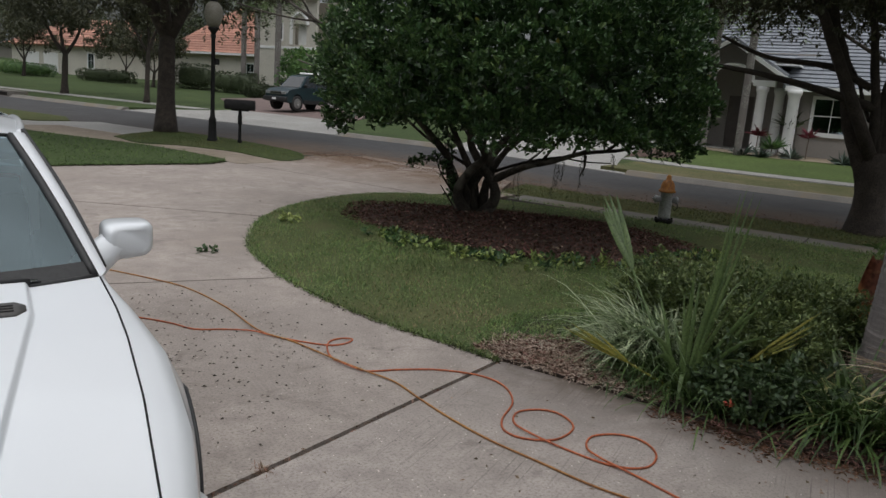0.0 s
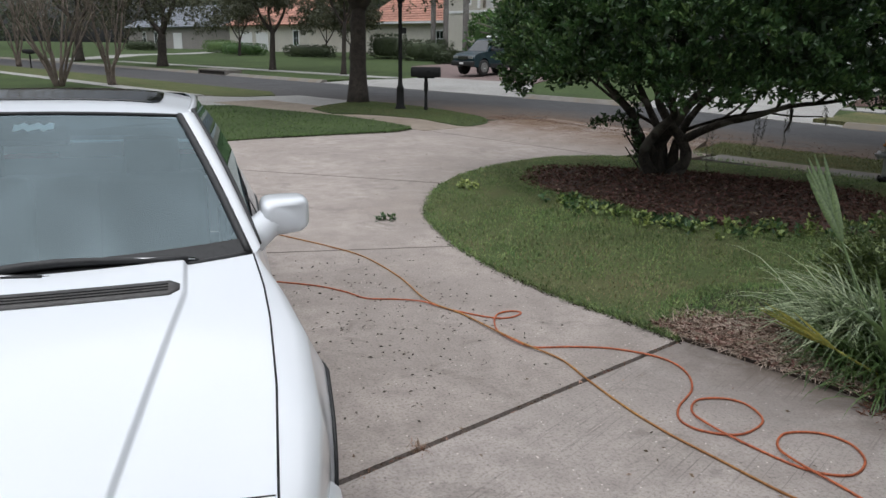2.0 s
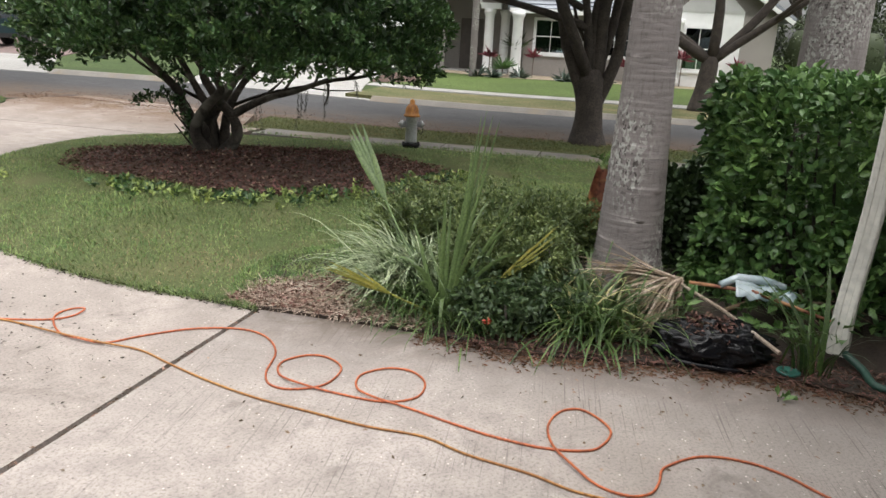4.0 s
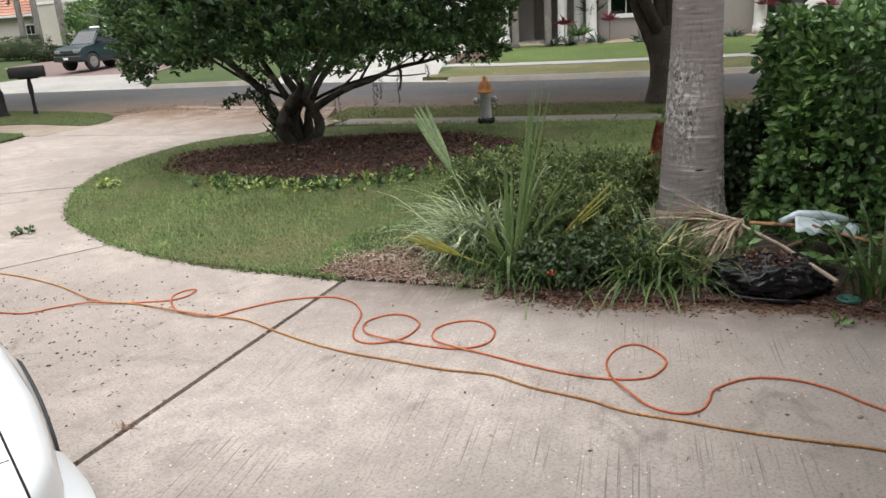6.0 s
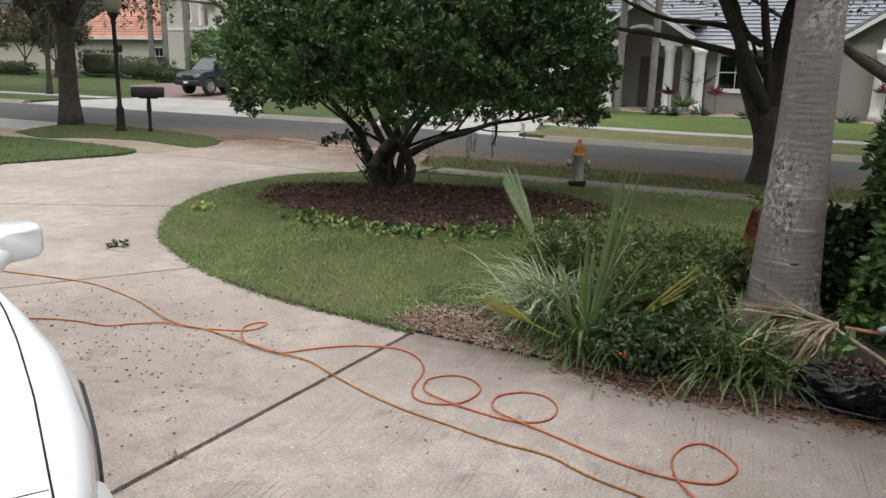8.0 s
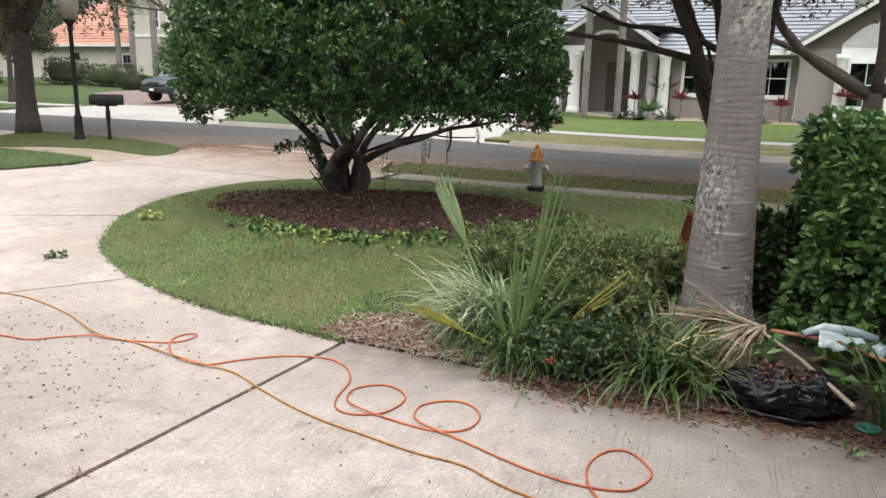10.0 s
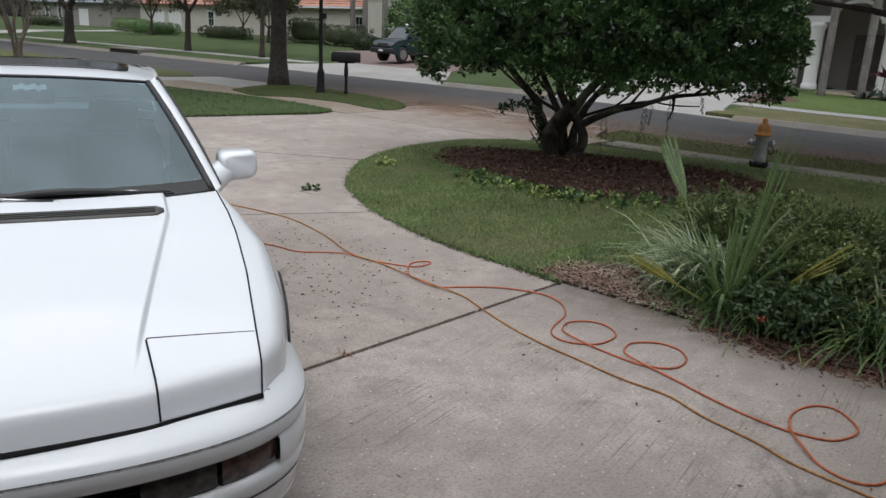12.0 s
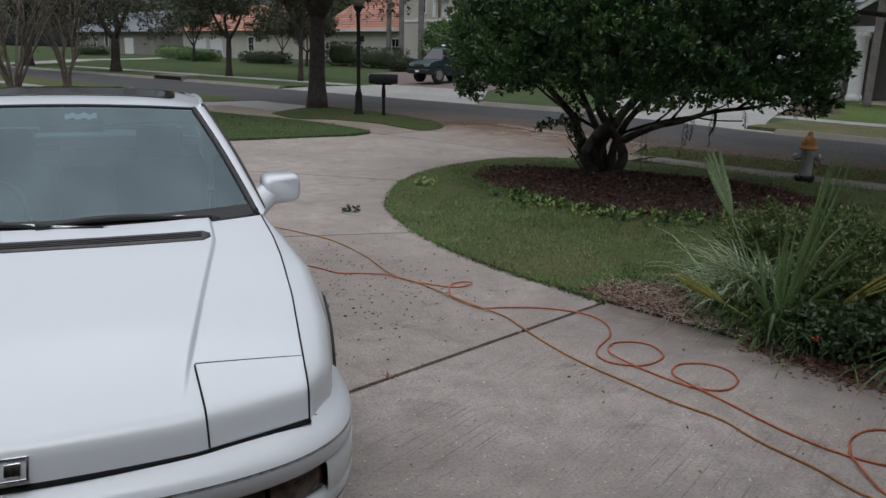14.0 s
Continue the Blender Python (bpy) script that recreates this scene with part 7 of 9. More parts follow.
def coupe():
    car = thing("coupe", "white two-door coupe with closed pop-up headlights parked on the drive", "car")
    car.matrix_basis = pose(-0.015, 1.1, 0, 0, 0, 1.1) @ pose(0, -1.1, 0)
    for sx in (-1, 1):
        part("side_panel", side_panel(sx), "paint", car, "", True)
    # bonnet with a notch for each headlight lid
    rows = []
    for t in np.concatenate([np.linspace(0, 0.05, 14), np.linspace(0.06, 1, 30)]):
        row, y_mid = [], 0.1 + 1.25 * t
        uc = crease_x(y_mid) / hood_edge(y_mid)[0]
        half = [*np.linspace(0, uc - 0.03, 16), *np.linspace(uc - 0.03, uc + 0.03, 12)[1:], *np.linspace(uc + 0.03, 1, 18)[1:]]
        for u in [-h for h in half[:0:-1]] + half:
            y1, x = 1.43 - 0.135 * (1 - u * u), u * 0.7
            for _ in range(4):
                y = front_line(x) + (y1 - front_line(x)) * t
                x = u * (hood_edge(y)[0] - 0.003)
            row.append((x, y, hood_z(x, y)))
        rows.append(row)
    part("bonnet", loft(rows), "paint", car, "white bonnet with two long creases", True)
    for sx in (-1, 1):
        def lid(u, v):
            xi, x = interp(v, (0, 1), (0.418, 0.402)), 0.42 + 0.24 * u
            for _ in range(4):
                y0 = front_line(x) - 0.0015
                y = y0 + (0.337 - y0) * v
                x = xi + (hood_edge(y)[0] - 0.006 - xi) * u
            return (sx * x, y, hood_z(x, y) + 0.0045)
        part("headlight_lid", surface(lid, np.linspace(0, 1, 14), np.concatenate([np.linspace(0, 0.4, 18), np.linspace(0.5, 1, 6)])), "paint", car, "closed pop-up headlight lid", True)
        gap = [lid(u, 1.02) for u in np.linspace(1.0, 0, 8)] + [lid(-0.012, v) for v in np.linspace(0.98, 0.0, 24)]
        part("seam", tubed([(p[0], p[1], p[2] - 0.002) for p in gap], 0.0026, 6), "seam", car)
        shut = [(sx * (hood_edge(y)[0]), y, hood_edge(y)[1] + nose(y - 0.172) + 0.001) for y in [0.166, 0.172, 0.18, 0.19, 0.2, 0.215, 0.24, *np.linspace(0.28, 1.43, 15)]]
        part("seam", seam_line(shut, 0.0026), "seam", car)
        # door shut lines
        for y in (1.62, 2.75):
            part("seam", seam_line([(sx * (side_x(y, z) + 0.002), y + 0.02 * (0.8 - z), z) for z in np.linspace(0.24, 0.82, 8)], 0.003), "seam", car)
    # dark line along one crease, thin at both ends
    scrape = [(-(crease_x(y) + 0.0035), y, hood_z(crease_x(y) + 0.0035, y) + 0.0005) for y in np.linspace(0.70, 1.10, 14)]
    part("scrape", tubed(scrape, [0.0006 + 0.0034 * math.sin(math.pi * (k / 13) ** 1.6) for k in range(14)], 6), "seam", car, "dark tapered line along the crease")
    front_gap = [(x, front_line(x) + 0.004, hood_z(x, front_line(x)) - 0.009) for x in np.linspace(-0.675, 0.675, 25)]
    part("front_gap", tubed(smooth_line(front_gap, 2), 0.0085, 8), "seam", car, "dark gap under the bonnet's edge")
    part("nose_backing", loft([[(x, front_line(x) + 0.03, z) for x in np.linspace(-0.70, 0.70, 25)] for z in (0.42, 0.55)]), "grille", car)
    # bumper
    top = [(0.16, 0.556), (0.075, 0.551), (0.03, 0.531), (0.008, 0.512), (0.001, 0.502)]
    band = [(0.000, 0.494), (-0.002, 0.48), (0.0, 0.458), (0.008, 0.446), (0.022, 0.441), (0.07, 0.439)]
    lip = [(0.07, 0.368), (0.018, 0.366), (0.004, 0.360), (0.0, 0.344), (0.003, 0.318), (0.012, 0.304), (0.05, 0.298)]
    bumper = part("front_bumper", loft(bumper_rows(top)), "paint", car, "white bumper with a dark groove", True)
    part("bumper_face", loft(bumper_rows(band)), "paint", bumper, "", True)
    part("valance", loft(bumper_rows(lip)), "paint", bumper, "", True)
    part("lower_intake", loft(bumper_rows([(0.045, 0.298), (0.062, 0.285), (0.066, 0.23)])), "grille", bumper, "black lower intake", True)
    part("chin", loft(bumper_rows([(0.066, 0.236), (0.034, 0.232), (0.028, 0.222), (0.036, 0.208), (0.10, 0.198)])), "paint", bumper, "", True)
    for sx in (-1, 1):
        part("chin_side", loft(bumper_rows([(0.008, 0.304), (0.014, 0.28), (0.026, 0.235), (0.04, 0.215)], (0.52, 0.86) if sx > 0 else (-0.86, -0.52))), "paint", bumper, "", True)
    part("groove", loft(bumper_rows([(0.0015, 0.5025), (0.003, 0.498), (0.0012, 0.4935)])), "groove", bumper)
    part("intake", loft(bumper_rows([(0.065, 0.452), (0.068, 0.345)])), "grille", bumper, "black intake slot")
    for k in range(3):
        z = 0.372 + 0.024 * k
        part("slat", loft(bumper_rows([(0.05, z), (0.048, z + 0.005), (0.065, z + 0.006)], (-0.38, 0.38))), "grille", bumper)
    for sx in (-1, 1):
        def lamp(a, b):
            return bumper_rows([(0.06, 0.442), (0.022, 0.440), (0.016, 0.433), (0.016, 0.374), (0.022, 0.367), (0.06, 0.366)], (a, b) if sx > 0 else (-b, -a))
        part("fog_lamp", loft(lamp(0.36, 0.545)), "clear_lens", bumper, "smoky clear lamp lens", True)
        part("turn_signal", loft(lamp(0.552, 0.715)), "amber", bumper, "amber turn signal lens", True)
        part("bumper_corner", loft(bumper_rows([(0.008, 0.450), (0.0, 0.44), (-0.002, 0.40), (0.0, 0.365), (0.006, 0.355)], (0.705, 0.86) if sx > 0 else (-0.86, -0.705))), "paint", bumper, "", True)
    # plain chrome badge
    bm = bmesh.new()
    for x0, x1, z0, z1 in ((-0.033, -0.027, 0.0, 0.055), (0.027, 0.033, 0.0, 0.055), (-0.033, 0.033, 0.049, 0.055), (-0.033, 0.033, 0.0, 0.006)):
        box(bm, x0, x1, -0.006, 0.006, z0, z1, bevel=0.002)
    box(bm, -0.017, 0.017, -0.005, 0.006, 0.012, 0.043, bevel=0.003)
    bmesh.ops.transform(bm, matrix=pose(0.0, 0.053, 0.570, -36, 0, 0), verts=bm.verts[:])
    part("badge", bm, "chrome", car, "small square chrome badge", True)
    # cowl, vent and screen
    def vent(u, v):
        x = 0.505 * u
        y = 1.135 + 0.035 * u * u + (v - 0.5) * 0.085 * (1 - max(0, abs(u) - 0.955) * 14)
        return (x, y, hood_z(x, y) + 0.004)
    part("cowl_vent", surface(vent, np.linspace(-1, 1, 40), np.linspace(0, 1, 4), 0.004), "vent", car, "long grey air vent in the bonnet", True)
    for v in (0.3, 0.5, 0.7):
        part("vent_slot", seam_line([tuple(np.array(vent(u, v)) + (0, 0, 0.002)) for u in np.linspace(-0.94, 0.94, 12)], 0.0016), "seam", car)

    def screen(u, v, grow=0.0):
        bx, tx = 0.708 + grow, 0.512 + grow * 0.8
        x = u * (bx + (tx - bx) * v)
        yb, yt = 1.435 - 0.15 * (1 - u * u), 2.03 - 0.09 * (1 - u * u)
        zb, zt = 0.848 - 0.006 * (1 - u * u), 1.232 + 0.022 * (1 - u * u)
        return (x, yb + (yt - yb) * v, zb + (zt - zb) * v + 0.018 * math.sin(math.pi * v))
    part("windscreen", surface(screen, np.linspace(-1, 1, 25), np.linspace(0.0, 1, 13)), "windscreen", car, "clear windscreen reflecting the sky", True)
    part("shade_band", surface(lambda u, v: tuple(np.array(screen(0.985 * u, 0.80 + 0.19 * v)) - (0, -0.003, 0.006)), np.linspace(-1, 1, 21), np.linspace(0, 1, 5)), "shade_band", car, "blue tinted band along the top", True)
    for a, b in (([screen(-1, v) for v in np.linspace(0, 1, 9)], 0.014), ([screen(1, v) for v in np.linspace(0, 1, 9)], 0.014), ([screen(u, 1) for u in np.linspace(-1, 1, 13)], 0.007), ([screen(u, 0.0) for u in np.linspace(-1, 1, 17)], 0.010)):
        part("screen_seal", tubed(smooth_line(a, 2), b, 8), "black_trim", car, "black rubber seal", True)
    part("cowl_panel", loft([[tuple(np.array(screen(u, 0.0)) + (0, -0.012 - 0.05 * t, -0.004 - 0.004 * t)) for u in np.linspace(-0.99, 0.99, 25)] for t in (0, 0.5, 1)]), "black_trim", car, "black cowl below the screen", True)
    part("screen_band", surface(lambda u, v: tuple(np.array(screen(u, 0.085 * v)) + (0, -0.002, 0.003)), np.linspace(-1, 1, 25), (0, 0.5, 1)), "black_trim", car, "black printed band at the foot of the screen")
    # wipers
    for a, m, b in (((-0.56, 0.075), (-0.30, 0.055), (0.14, 0.000)), ((-0.08, 0.030), (0.18, 0.055), (0.52, 0.006))):
        def on(u, v, up):
            p = np.array(screen(u / 0.70, v))
            return tuple(p + (0, -0.18 * up, 0.5 * up))
        wp = part("wiper", tubed(smooth_line([on(a[0], a[1], 0.02), on(m[0], m[1], 0.035), on(b[0], b[1], 0.024)], 5), [0.017 - 0.006 * k / 10 for k in range(11)], 7), "black_trim", car, "black windscreen wiper", True)
        part("wiper_blade", tubed([on((a[0] + m[0]) / 2 - 0.08, a[1], 0.014), on(m[0], m[1] + 0.005, 0.02), on(b[0] + 0.03, b[1] + 0.005, 0.014)], 0.0095, 6), "black_trim", wp)
        part("blade_clip", tubed([on(m[0] + 0.06, m[1] + 0.0, 0.038), on((m[0] + b[0]) / 2 + 0.05, (m[1] + b[1]) / 2, 0.034), on(b[0] + 0.02, b[1], 0.026)], 0.0062, 6), "chrome", wp, "bright worn metal arm", True)
    # roof, pillars, glass
    def roof(u, v):
        y = 2.03 - 0.09 * (1 - u * u) + (3.05 + 0.05 * (1 - u * u) - 2.03 + 0.09 * (1 - u * u)) * v
        x = u * interp(v, (0, 0.4, 1), (0.535, 0.555, 0.53))
        return (x, y, interp(v, (0, 0.15, 0.5, 0.8, 1), (1.238, 1.266, 1.285, 1.278, 1.255)) - 0.030 * u**4 + 0.014 * (1 - u * u))
    part("roof", surface(roof, np.linspace(-1, 1, 25), np.linspace(0, 1, 17)), "paint", car, "", True)
    def sunroof(u, v):
        c = 1 - 0.07 * max(0, (abs(2 * v - 1) - 0.7) / 0.3) ** 2
        p = roof(0.80 * u * c, 0.20 + 0.46 * v)
        return (p[0], p[1], p[2] + 0.005)
    part("sunroof", surface(sunroof, np.linspace(-1, 1, 17), np.linspace(0, 1, 13), 0.004), "sunroof", car, "dark tinted glass sunroof", True)
    for sx in (-1, 1):
        def pillar(u, v):
            a, b = np.array(screen(1, v)), np.array((interp(v, (0, 1), (0.748, 0.566)), interp(v, (0, 1), (1.51, 2.12)), interp(v, (0, 1), (0.858, 1.232)) + 0.018 * math.sin(math.pi * v)))
            p = a + (b - a) * u + np.array((0.012, 0, 0.006)) * math.sin(math.pi * u)
            return (sx * p[0], p[1], p[2])
        part("pillar", surface(pillar, np.linspace(0.12, 1, 6), np.linspace(-0.02, 1.02, 9)), "paint", car, "", True)
        def side(u, v):
            y0, y1 = 1.52 + (2.12 - 1.52) * v, 3.45 - 0.42 * v
            y = y0 + (y1 - y0) * u
            return (sx * (0.745 - 0.182 * v + 0.015 * math.sin(math.pi * v)), y, 0.858 + 0.03 * u * (1 - v) + (1.235 - 0.858) * v)
        part("side_window", surface(side, np.linspace(0.0, 1, 10), np.linspace(0, 0.97, 7)), "side_glass", car, "dark side window", True)
        part("window_seal", tubed(smooth_line([side(0, v) for v in np.linspace(0, 1, 6)] + [side(u, 1.0) for u in np.linspace(0.1, 1, 8)], 2), 0.010, 7), "black_trim", car, "", True)
        part("roof_rail", tubed(smooth_line([(sx * 0.548, 2.14, 1.226), (sx * 0.560, 2.4, 1.248), (sx * 0.555, 2.8, 1.248), (sx * 0.535, 3.05, 1.226)], 4), 0.014, 8), "paint", car, "", True)
        def rear_pillar(u, v):
            a = np.array((0.74 - 0.19 * v, 3.40 - 0.40 * v, 0.885 + 0.35 * v))
            b = np.array((0.62 - 0.11 * v, 3.80 - 0.70 * v, 0.915 + 0.33 * v))
            p = a + (b - a) * u
            return (sx * p[0], p[1], p[2])
        part("rear_pillar", surface(rear_pillar, np.linspace(-0.05, 1, 5), np.linspace(-0.05, 1.03, 6)), "paint", car, "", True)
        for ax in (FRONT_AXLE, REAR_AXLE):
            arch = [(sx * (side_x(ax + ARCH_R * math.cos(a), 0.30 + ARCH_R * math.sin(a)) + 0.016), ax + ARCH_R * math.cos(a), 0.298 + ARCH_R * math.sin(a)) for a in np.linspace(0.1, math.pi - 0.1, 21)]
            part("arch_trim", tubed(arch, 0.006, 7), "black_trim", car, "black rubber lip of the wheel arch", True)
        mirror(car, sx)
        wheel(car, sx * 0.728, FRONT_AXLE, 2.0)
        wheel(car, sx * 0.735, REAR_AXLE)
        part("tail_lamp", boxed(sx * 0.48 - 0.16, sx * 0.48 + 0.16, 4.40, 4.455, 0.66, 0.80, bevel=0.015), "red_lens", car, "red tail lamp")
        part("wheel_well", loft([[(sx * x, FRONT_AXLE + 0.345 * math.cos(a), 0.30 + 0.345 * math.sin(a)) for a in np.linspace(-0.3, math.pi + 0.3, 15)] for x in (0.45, 0.81)]), "black_trim", car)
    part("rear_window", surface(lambda u, v: (u * (0.52 + 0.10 * v), 3.06 + 0.05 * (1 - u * u) + 0.72 * v, 1.252 - 0.34 * v + 0.014 * (1 - u * u)), np.linspace(-1, 1, 13), np.linspace(0, 1, 9)), "side_glass", car, "sloping rear window", True)
    part("boot_lid", surface(lambda u, v: (u * (0.70 - 0.10 * v), 3.76 + 0.68 * v, 0.918 - 0.02 * v * v + 0.015 * (1 - u * u)), np.linspace(-1, 1, 13), np.linspace(0, 1, 8)), "paint", car, "", True)
    part("tail_panel", surface(lambda u, v: (u * (0.62 + 0.16 * math.sin(v * 2.2)), 4.44 + 0.03 * math.sin(math.pi * v) - 0.06 * u * u, 0.90 - 0.68 * v), np.linspace(-1, 1, 15), np.linspace(0, 1, 9)), "paint", car, "", True)
    part("floor_pan", boxed(-0.70, 0.70, 0.45, 4.2, 0.19, 0.26), "black_trim", car)
    part("engine_bay", boxed(-0.58, 0.58, 0.16, 1.25, 0.26, 0.52), "black_trim", car)
    # cabin
    part("dashboard", surface(lambda u, v: (u * 0.70, 1.34 + 0.10 * u * u + 0.36 * v, 0.825 + 0.02 * math.sin(math.pi * v) - 0.10 * v**4), np.linspace(-1, 1, 13), np.linspace(0, 1, 8), -0.06), "dash", car, "dark moulded dashboard", True)
    sw = tubed([(0.18 * math.cos(a), 0.0, 0.18 * math.sin(a)) for a in np.linspace(0, 2 * math.pi, 29)], 0.014, 8)
    bmesh.ops.transform(sw, matrix=pose(-0.36, 1.86, 0.80, -28, 0, 0), verts=sw.verts[:])
    part("steering_wheel", sw, "dash", car, "", True)
    bm = boxed(-0.13, 0.13, -0.02, 0.02, -0.035, 0.035, bevel=0.015)
    bmesh.ops.transform(bm, matrix=pose(0.0, 2.06, 1.165), verts=bm.verts[:])
    part("rear_view_mirror", bm, "dash", car, "", True)
    for sx in (-1, 1):
        part("door_lining", boxed(min(sx * 0.715, sx * 0.675), max(sx * 0.715, sx * 0.675), 1.36, 3.4, 0.26, 0.84, bevel=0.01), "cabin", car)
    # wavy white strip: the glint by the rear-view mirror, modelled as a surface
    bm = surface(lambda u, v: tuple(np.array(screen(0.10 + 0.115 * u, 0.875 + 0.05 * v + 0.012 * math.sin(9 * u))) - (0, 0, 0.003)), np.linspace(-1, 1, 9), (0, 0.5, 1), 0.001)
    part("sticker", bm, "white_trim", car, "small white strip for the bright glint at the top of the screen")
    for x in (-0.36, 0.36):
        seat(car, x, 2.25, 18)
    part("rear_seat", boxed(-0.58, 0.58, 3.0, 3.18, 0.3, 0.86, bevel=0.05), "cabin", car, "", True)
    part("parcel_shelf", boxed(-0.6, 0.6, 3.15, 3.72, 0.82, 0.86, bevel=0.01), "cabin", car)
    return car


coupe()

# ---- street furniture ----


def street_lamp(at):
    ob = thing("street_lamp", "black iron street lamp with a frosted acorn globe", "street lamp", (*at, land(*at)))
    bm = bmesh.new()
    turned(bm, [(0.13, -0.05), (0.13, 0.05), (0.10, 0.09), (0.085, 0.5), (0.09, 0.52), (0.06, 0.58), (0.048, 0.7), (0.045, 2.35), (0.06, 2.38), (0.06, 2.42), (0.04, 2.45)], 16)
    part("post", bm, "iron", ob, "fluted black post", True)
    bm = bmesh.new()
    turned(bm, [(0.05, 2.44), (0.07, 2.50), (0.12, 2.56), (0.125, 2.60), (0.10, 2.61)], 16)
    part("collar", bm, "iron", ob, "", True)
    bm = bmesh.new()
    turned(bm, [(0.11, 2.60), (0.165, 2.70), (0.20, 2.84), (0.205, 2.95), (0.185, 3.05), (0.13, 3.13), (0.08, 3.17)], 20)
    part("globe", bm, "globe", ob, "frosted acorn globe", True)
    bm = bmesh.new()
    turned(bm, [(0.09, 3.165), (0.095, 3.19), (0.05, 3.22), (0.03, 3.26), (0.045, 3.30), (0.02, 3.34), (0.005, 3.38)], 14)
    part("finial", bm, "iron", ob, "", True)
    part("meter_box", boxed(0.04, 0.135, -0.06, 0.03, 1.77, 1.91, bevel=0.01), "iron", ob, "small dark box fixed to the post")


street_lamp((4.80, 16.97))


def mailbox(at, turn, size=1.0, label="large black roadside mailbox on a post"):
    ob = thing("mailbox", label, "mailbox", (*at, land(*at) + 0.02), turn)
    bm = bmesh.new()
    turned(bm, [(0.05, -0.05), (0.05, 0.06), (0.038, 0.09), (0.035, 0.42), (0.05, 0.45), (0.05, 0.62), (0.04, 0.66), (0.038, 0.76)], 12)
    part("post", bm, "iron", ob, "", True)
    bm, rows = bmesh.new(), []
    for x in (-0.34, -0.335, 0.335, 0.34):
        f = 0.93 if abs(x) > 0.336 else 1.0
        rows.append([(x, 0.13 * f * math.cos(a), 0.86 + 0.14 * f * math.sin(a) if math.sin(a) > 0 else 0.86 - 0.09 * f * min(1, -3 * math.sin(a))) for a in np.linspace(0, 2 * math.pi, 25)[:-1]])
    made = grid_faces(bm, rows, closed=True)
    bm.faces.new(made[0][::-1])
    bm.faces.new(made[-1])
    body = part("box", bm, "iron", ob, "rounded black box", False)
    part("bracket", boxed(-0.2, 0.2, -0.05, 0.05, 0.74, 0.775, bevel=0.006), "iron", ob)
    part("door", boxed(-0.355, -0.342, -0.115, 0.115, 0.78, 0.97, bevel=0.005), "iron", body)
    part("flag", boxed(0.02, 0.10, -0.142, -0.134, 0.88, 0.93, bevel=0.003), "iron", body)


mailbox((5.34, 16.59), -20)
mailbox(road_xy(13.35, -47.0), -20, label="small black mailbox further up the road")


def hydrant(at):
    ob = thing("fire_hydrant", "silver fire hydrant with an orange bonnet beside the footway", "fire hydrant", (*at, land(*at)), -38)
    bm = bmesh.new()
    turned(bm, [(0.125, -0.05), (0.125, 0.035), (0.135, 0.04), (0.135, 0.075), (0.10, 0.08)], 20)
    part("base_flange", bm, "iron", ob, "black base flange", True)
    for k in range(6):
        a = math.pi / 3 * k
        part("bolt", boxed(0.115 * math.cos(a) - 0.012, 0.115 * math.cos(a) + 0.012, 0.115 * math.sin(a) - 0.012, 0.115 * math.sin(a) + 0.012, 0.07, 0.095), "iron", ob)
    bm = bmesh.new()
    turned(bm, [(0.085, 0.075), (0.088, 0.12), (0.088, 0.44), (0.10, 0.46), (0.105, 0.47)], 24)
    part("barrel", bm, "silver", ob, "worn silver barrel", True)
    bm = bmesh.new()
    turned(bm, [(0.108, 0.468), (0.122, 0.472), (0.122, 0.50), (0.105, 0.505), (0.10, 0.56), (0.085, 0.61), (0.055, 0.645), (0.035, 0.655), (0.035, 0.70), (0.02, 0.725), (0.004, 0.73)], 24)
    part("bonnet", bm, "hydrant_cap", ob, "rusty orange bonnet", True)
    for a, r, ln in ((0, 0.055, 0.17), (180, 0.055, 0.17), (90, 0.07, 0.18)):
        bm = bmesh.new()
        turned(bm, [(r * 0.8, 0.06), (r * 0.8, ln - 0.04), (r, ln - 0.04), (r, ln - 0.01), (r * 0.9, ln), (0.02, ln), (0.018, ln + 0.03), (0.002, ln + 0.03)], 16)
        bmesh.ops.transform(bm, matrix=pose(0, 0, 0.36, 0, 90, a), verts=bm.verts[:])
        part("nozzle_cap", bm, "silver", ob, "", True)
    part("chain", tubed(smooth_line([(0.16, 0.0, 0.33), (0.17, -0.03, 0.26), (0.12, -0.06, 0.22), (0.09, -0.03, 0.30)], 4), 0.006, 5), "iron", ob)


hydrant((8.92, 6.68))
bm = sheet([(8.3, 6.35), (9.1, 5.9), (9.55, 6.9), (8.75, 7.35)], 0.008, 0.05)
tagged(part("slab", bm, "walkway"), "small concrete pad round the hydrant", "pad", kind="structure")
bm = bmesh.new()
turned(bm, [(0.04, 0.0), (0.04, 0.05), (0.03, 0.06), (0.03, 0.2), (0.05, 0.21), (0.05, 0.27), (0.01, 0.29)], 10, (*road_xy(24.5, -6.2), land(*road_xy(24.5, -6.2))))
tagged(part("path_light", bm, "iron"), "small black path light by the far driveway", "path light")

# ---- houses across the road ----


def frame_of(n, s):
    """A house stands with its front on the line n, its x axis along the road, y away from it."""
    x, y = road_xy(n, s)
    return (x, y), math.degrees(math.atan2(UY, UX))


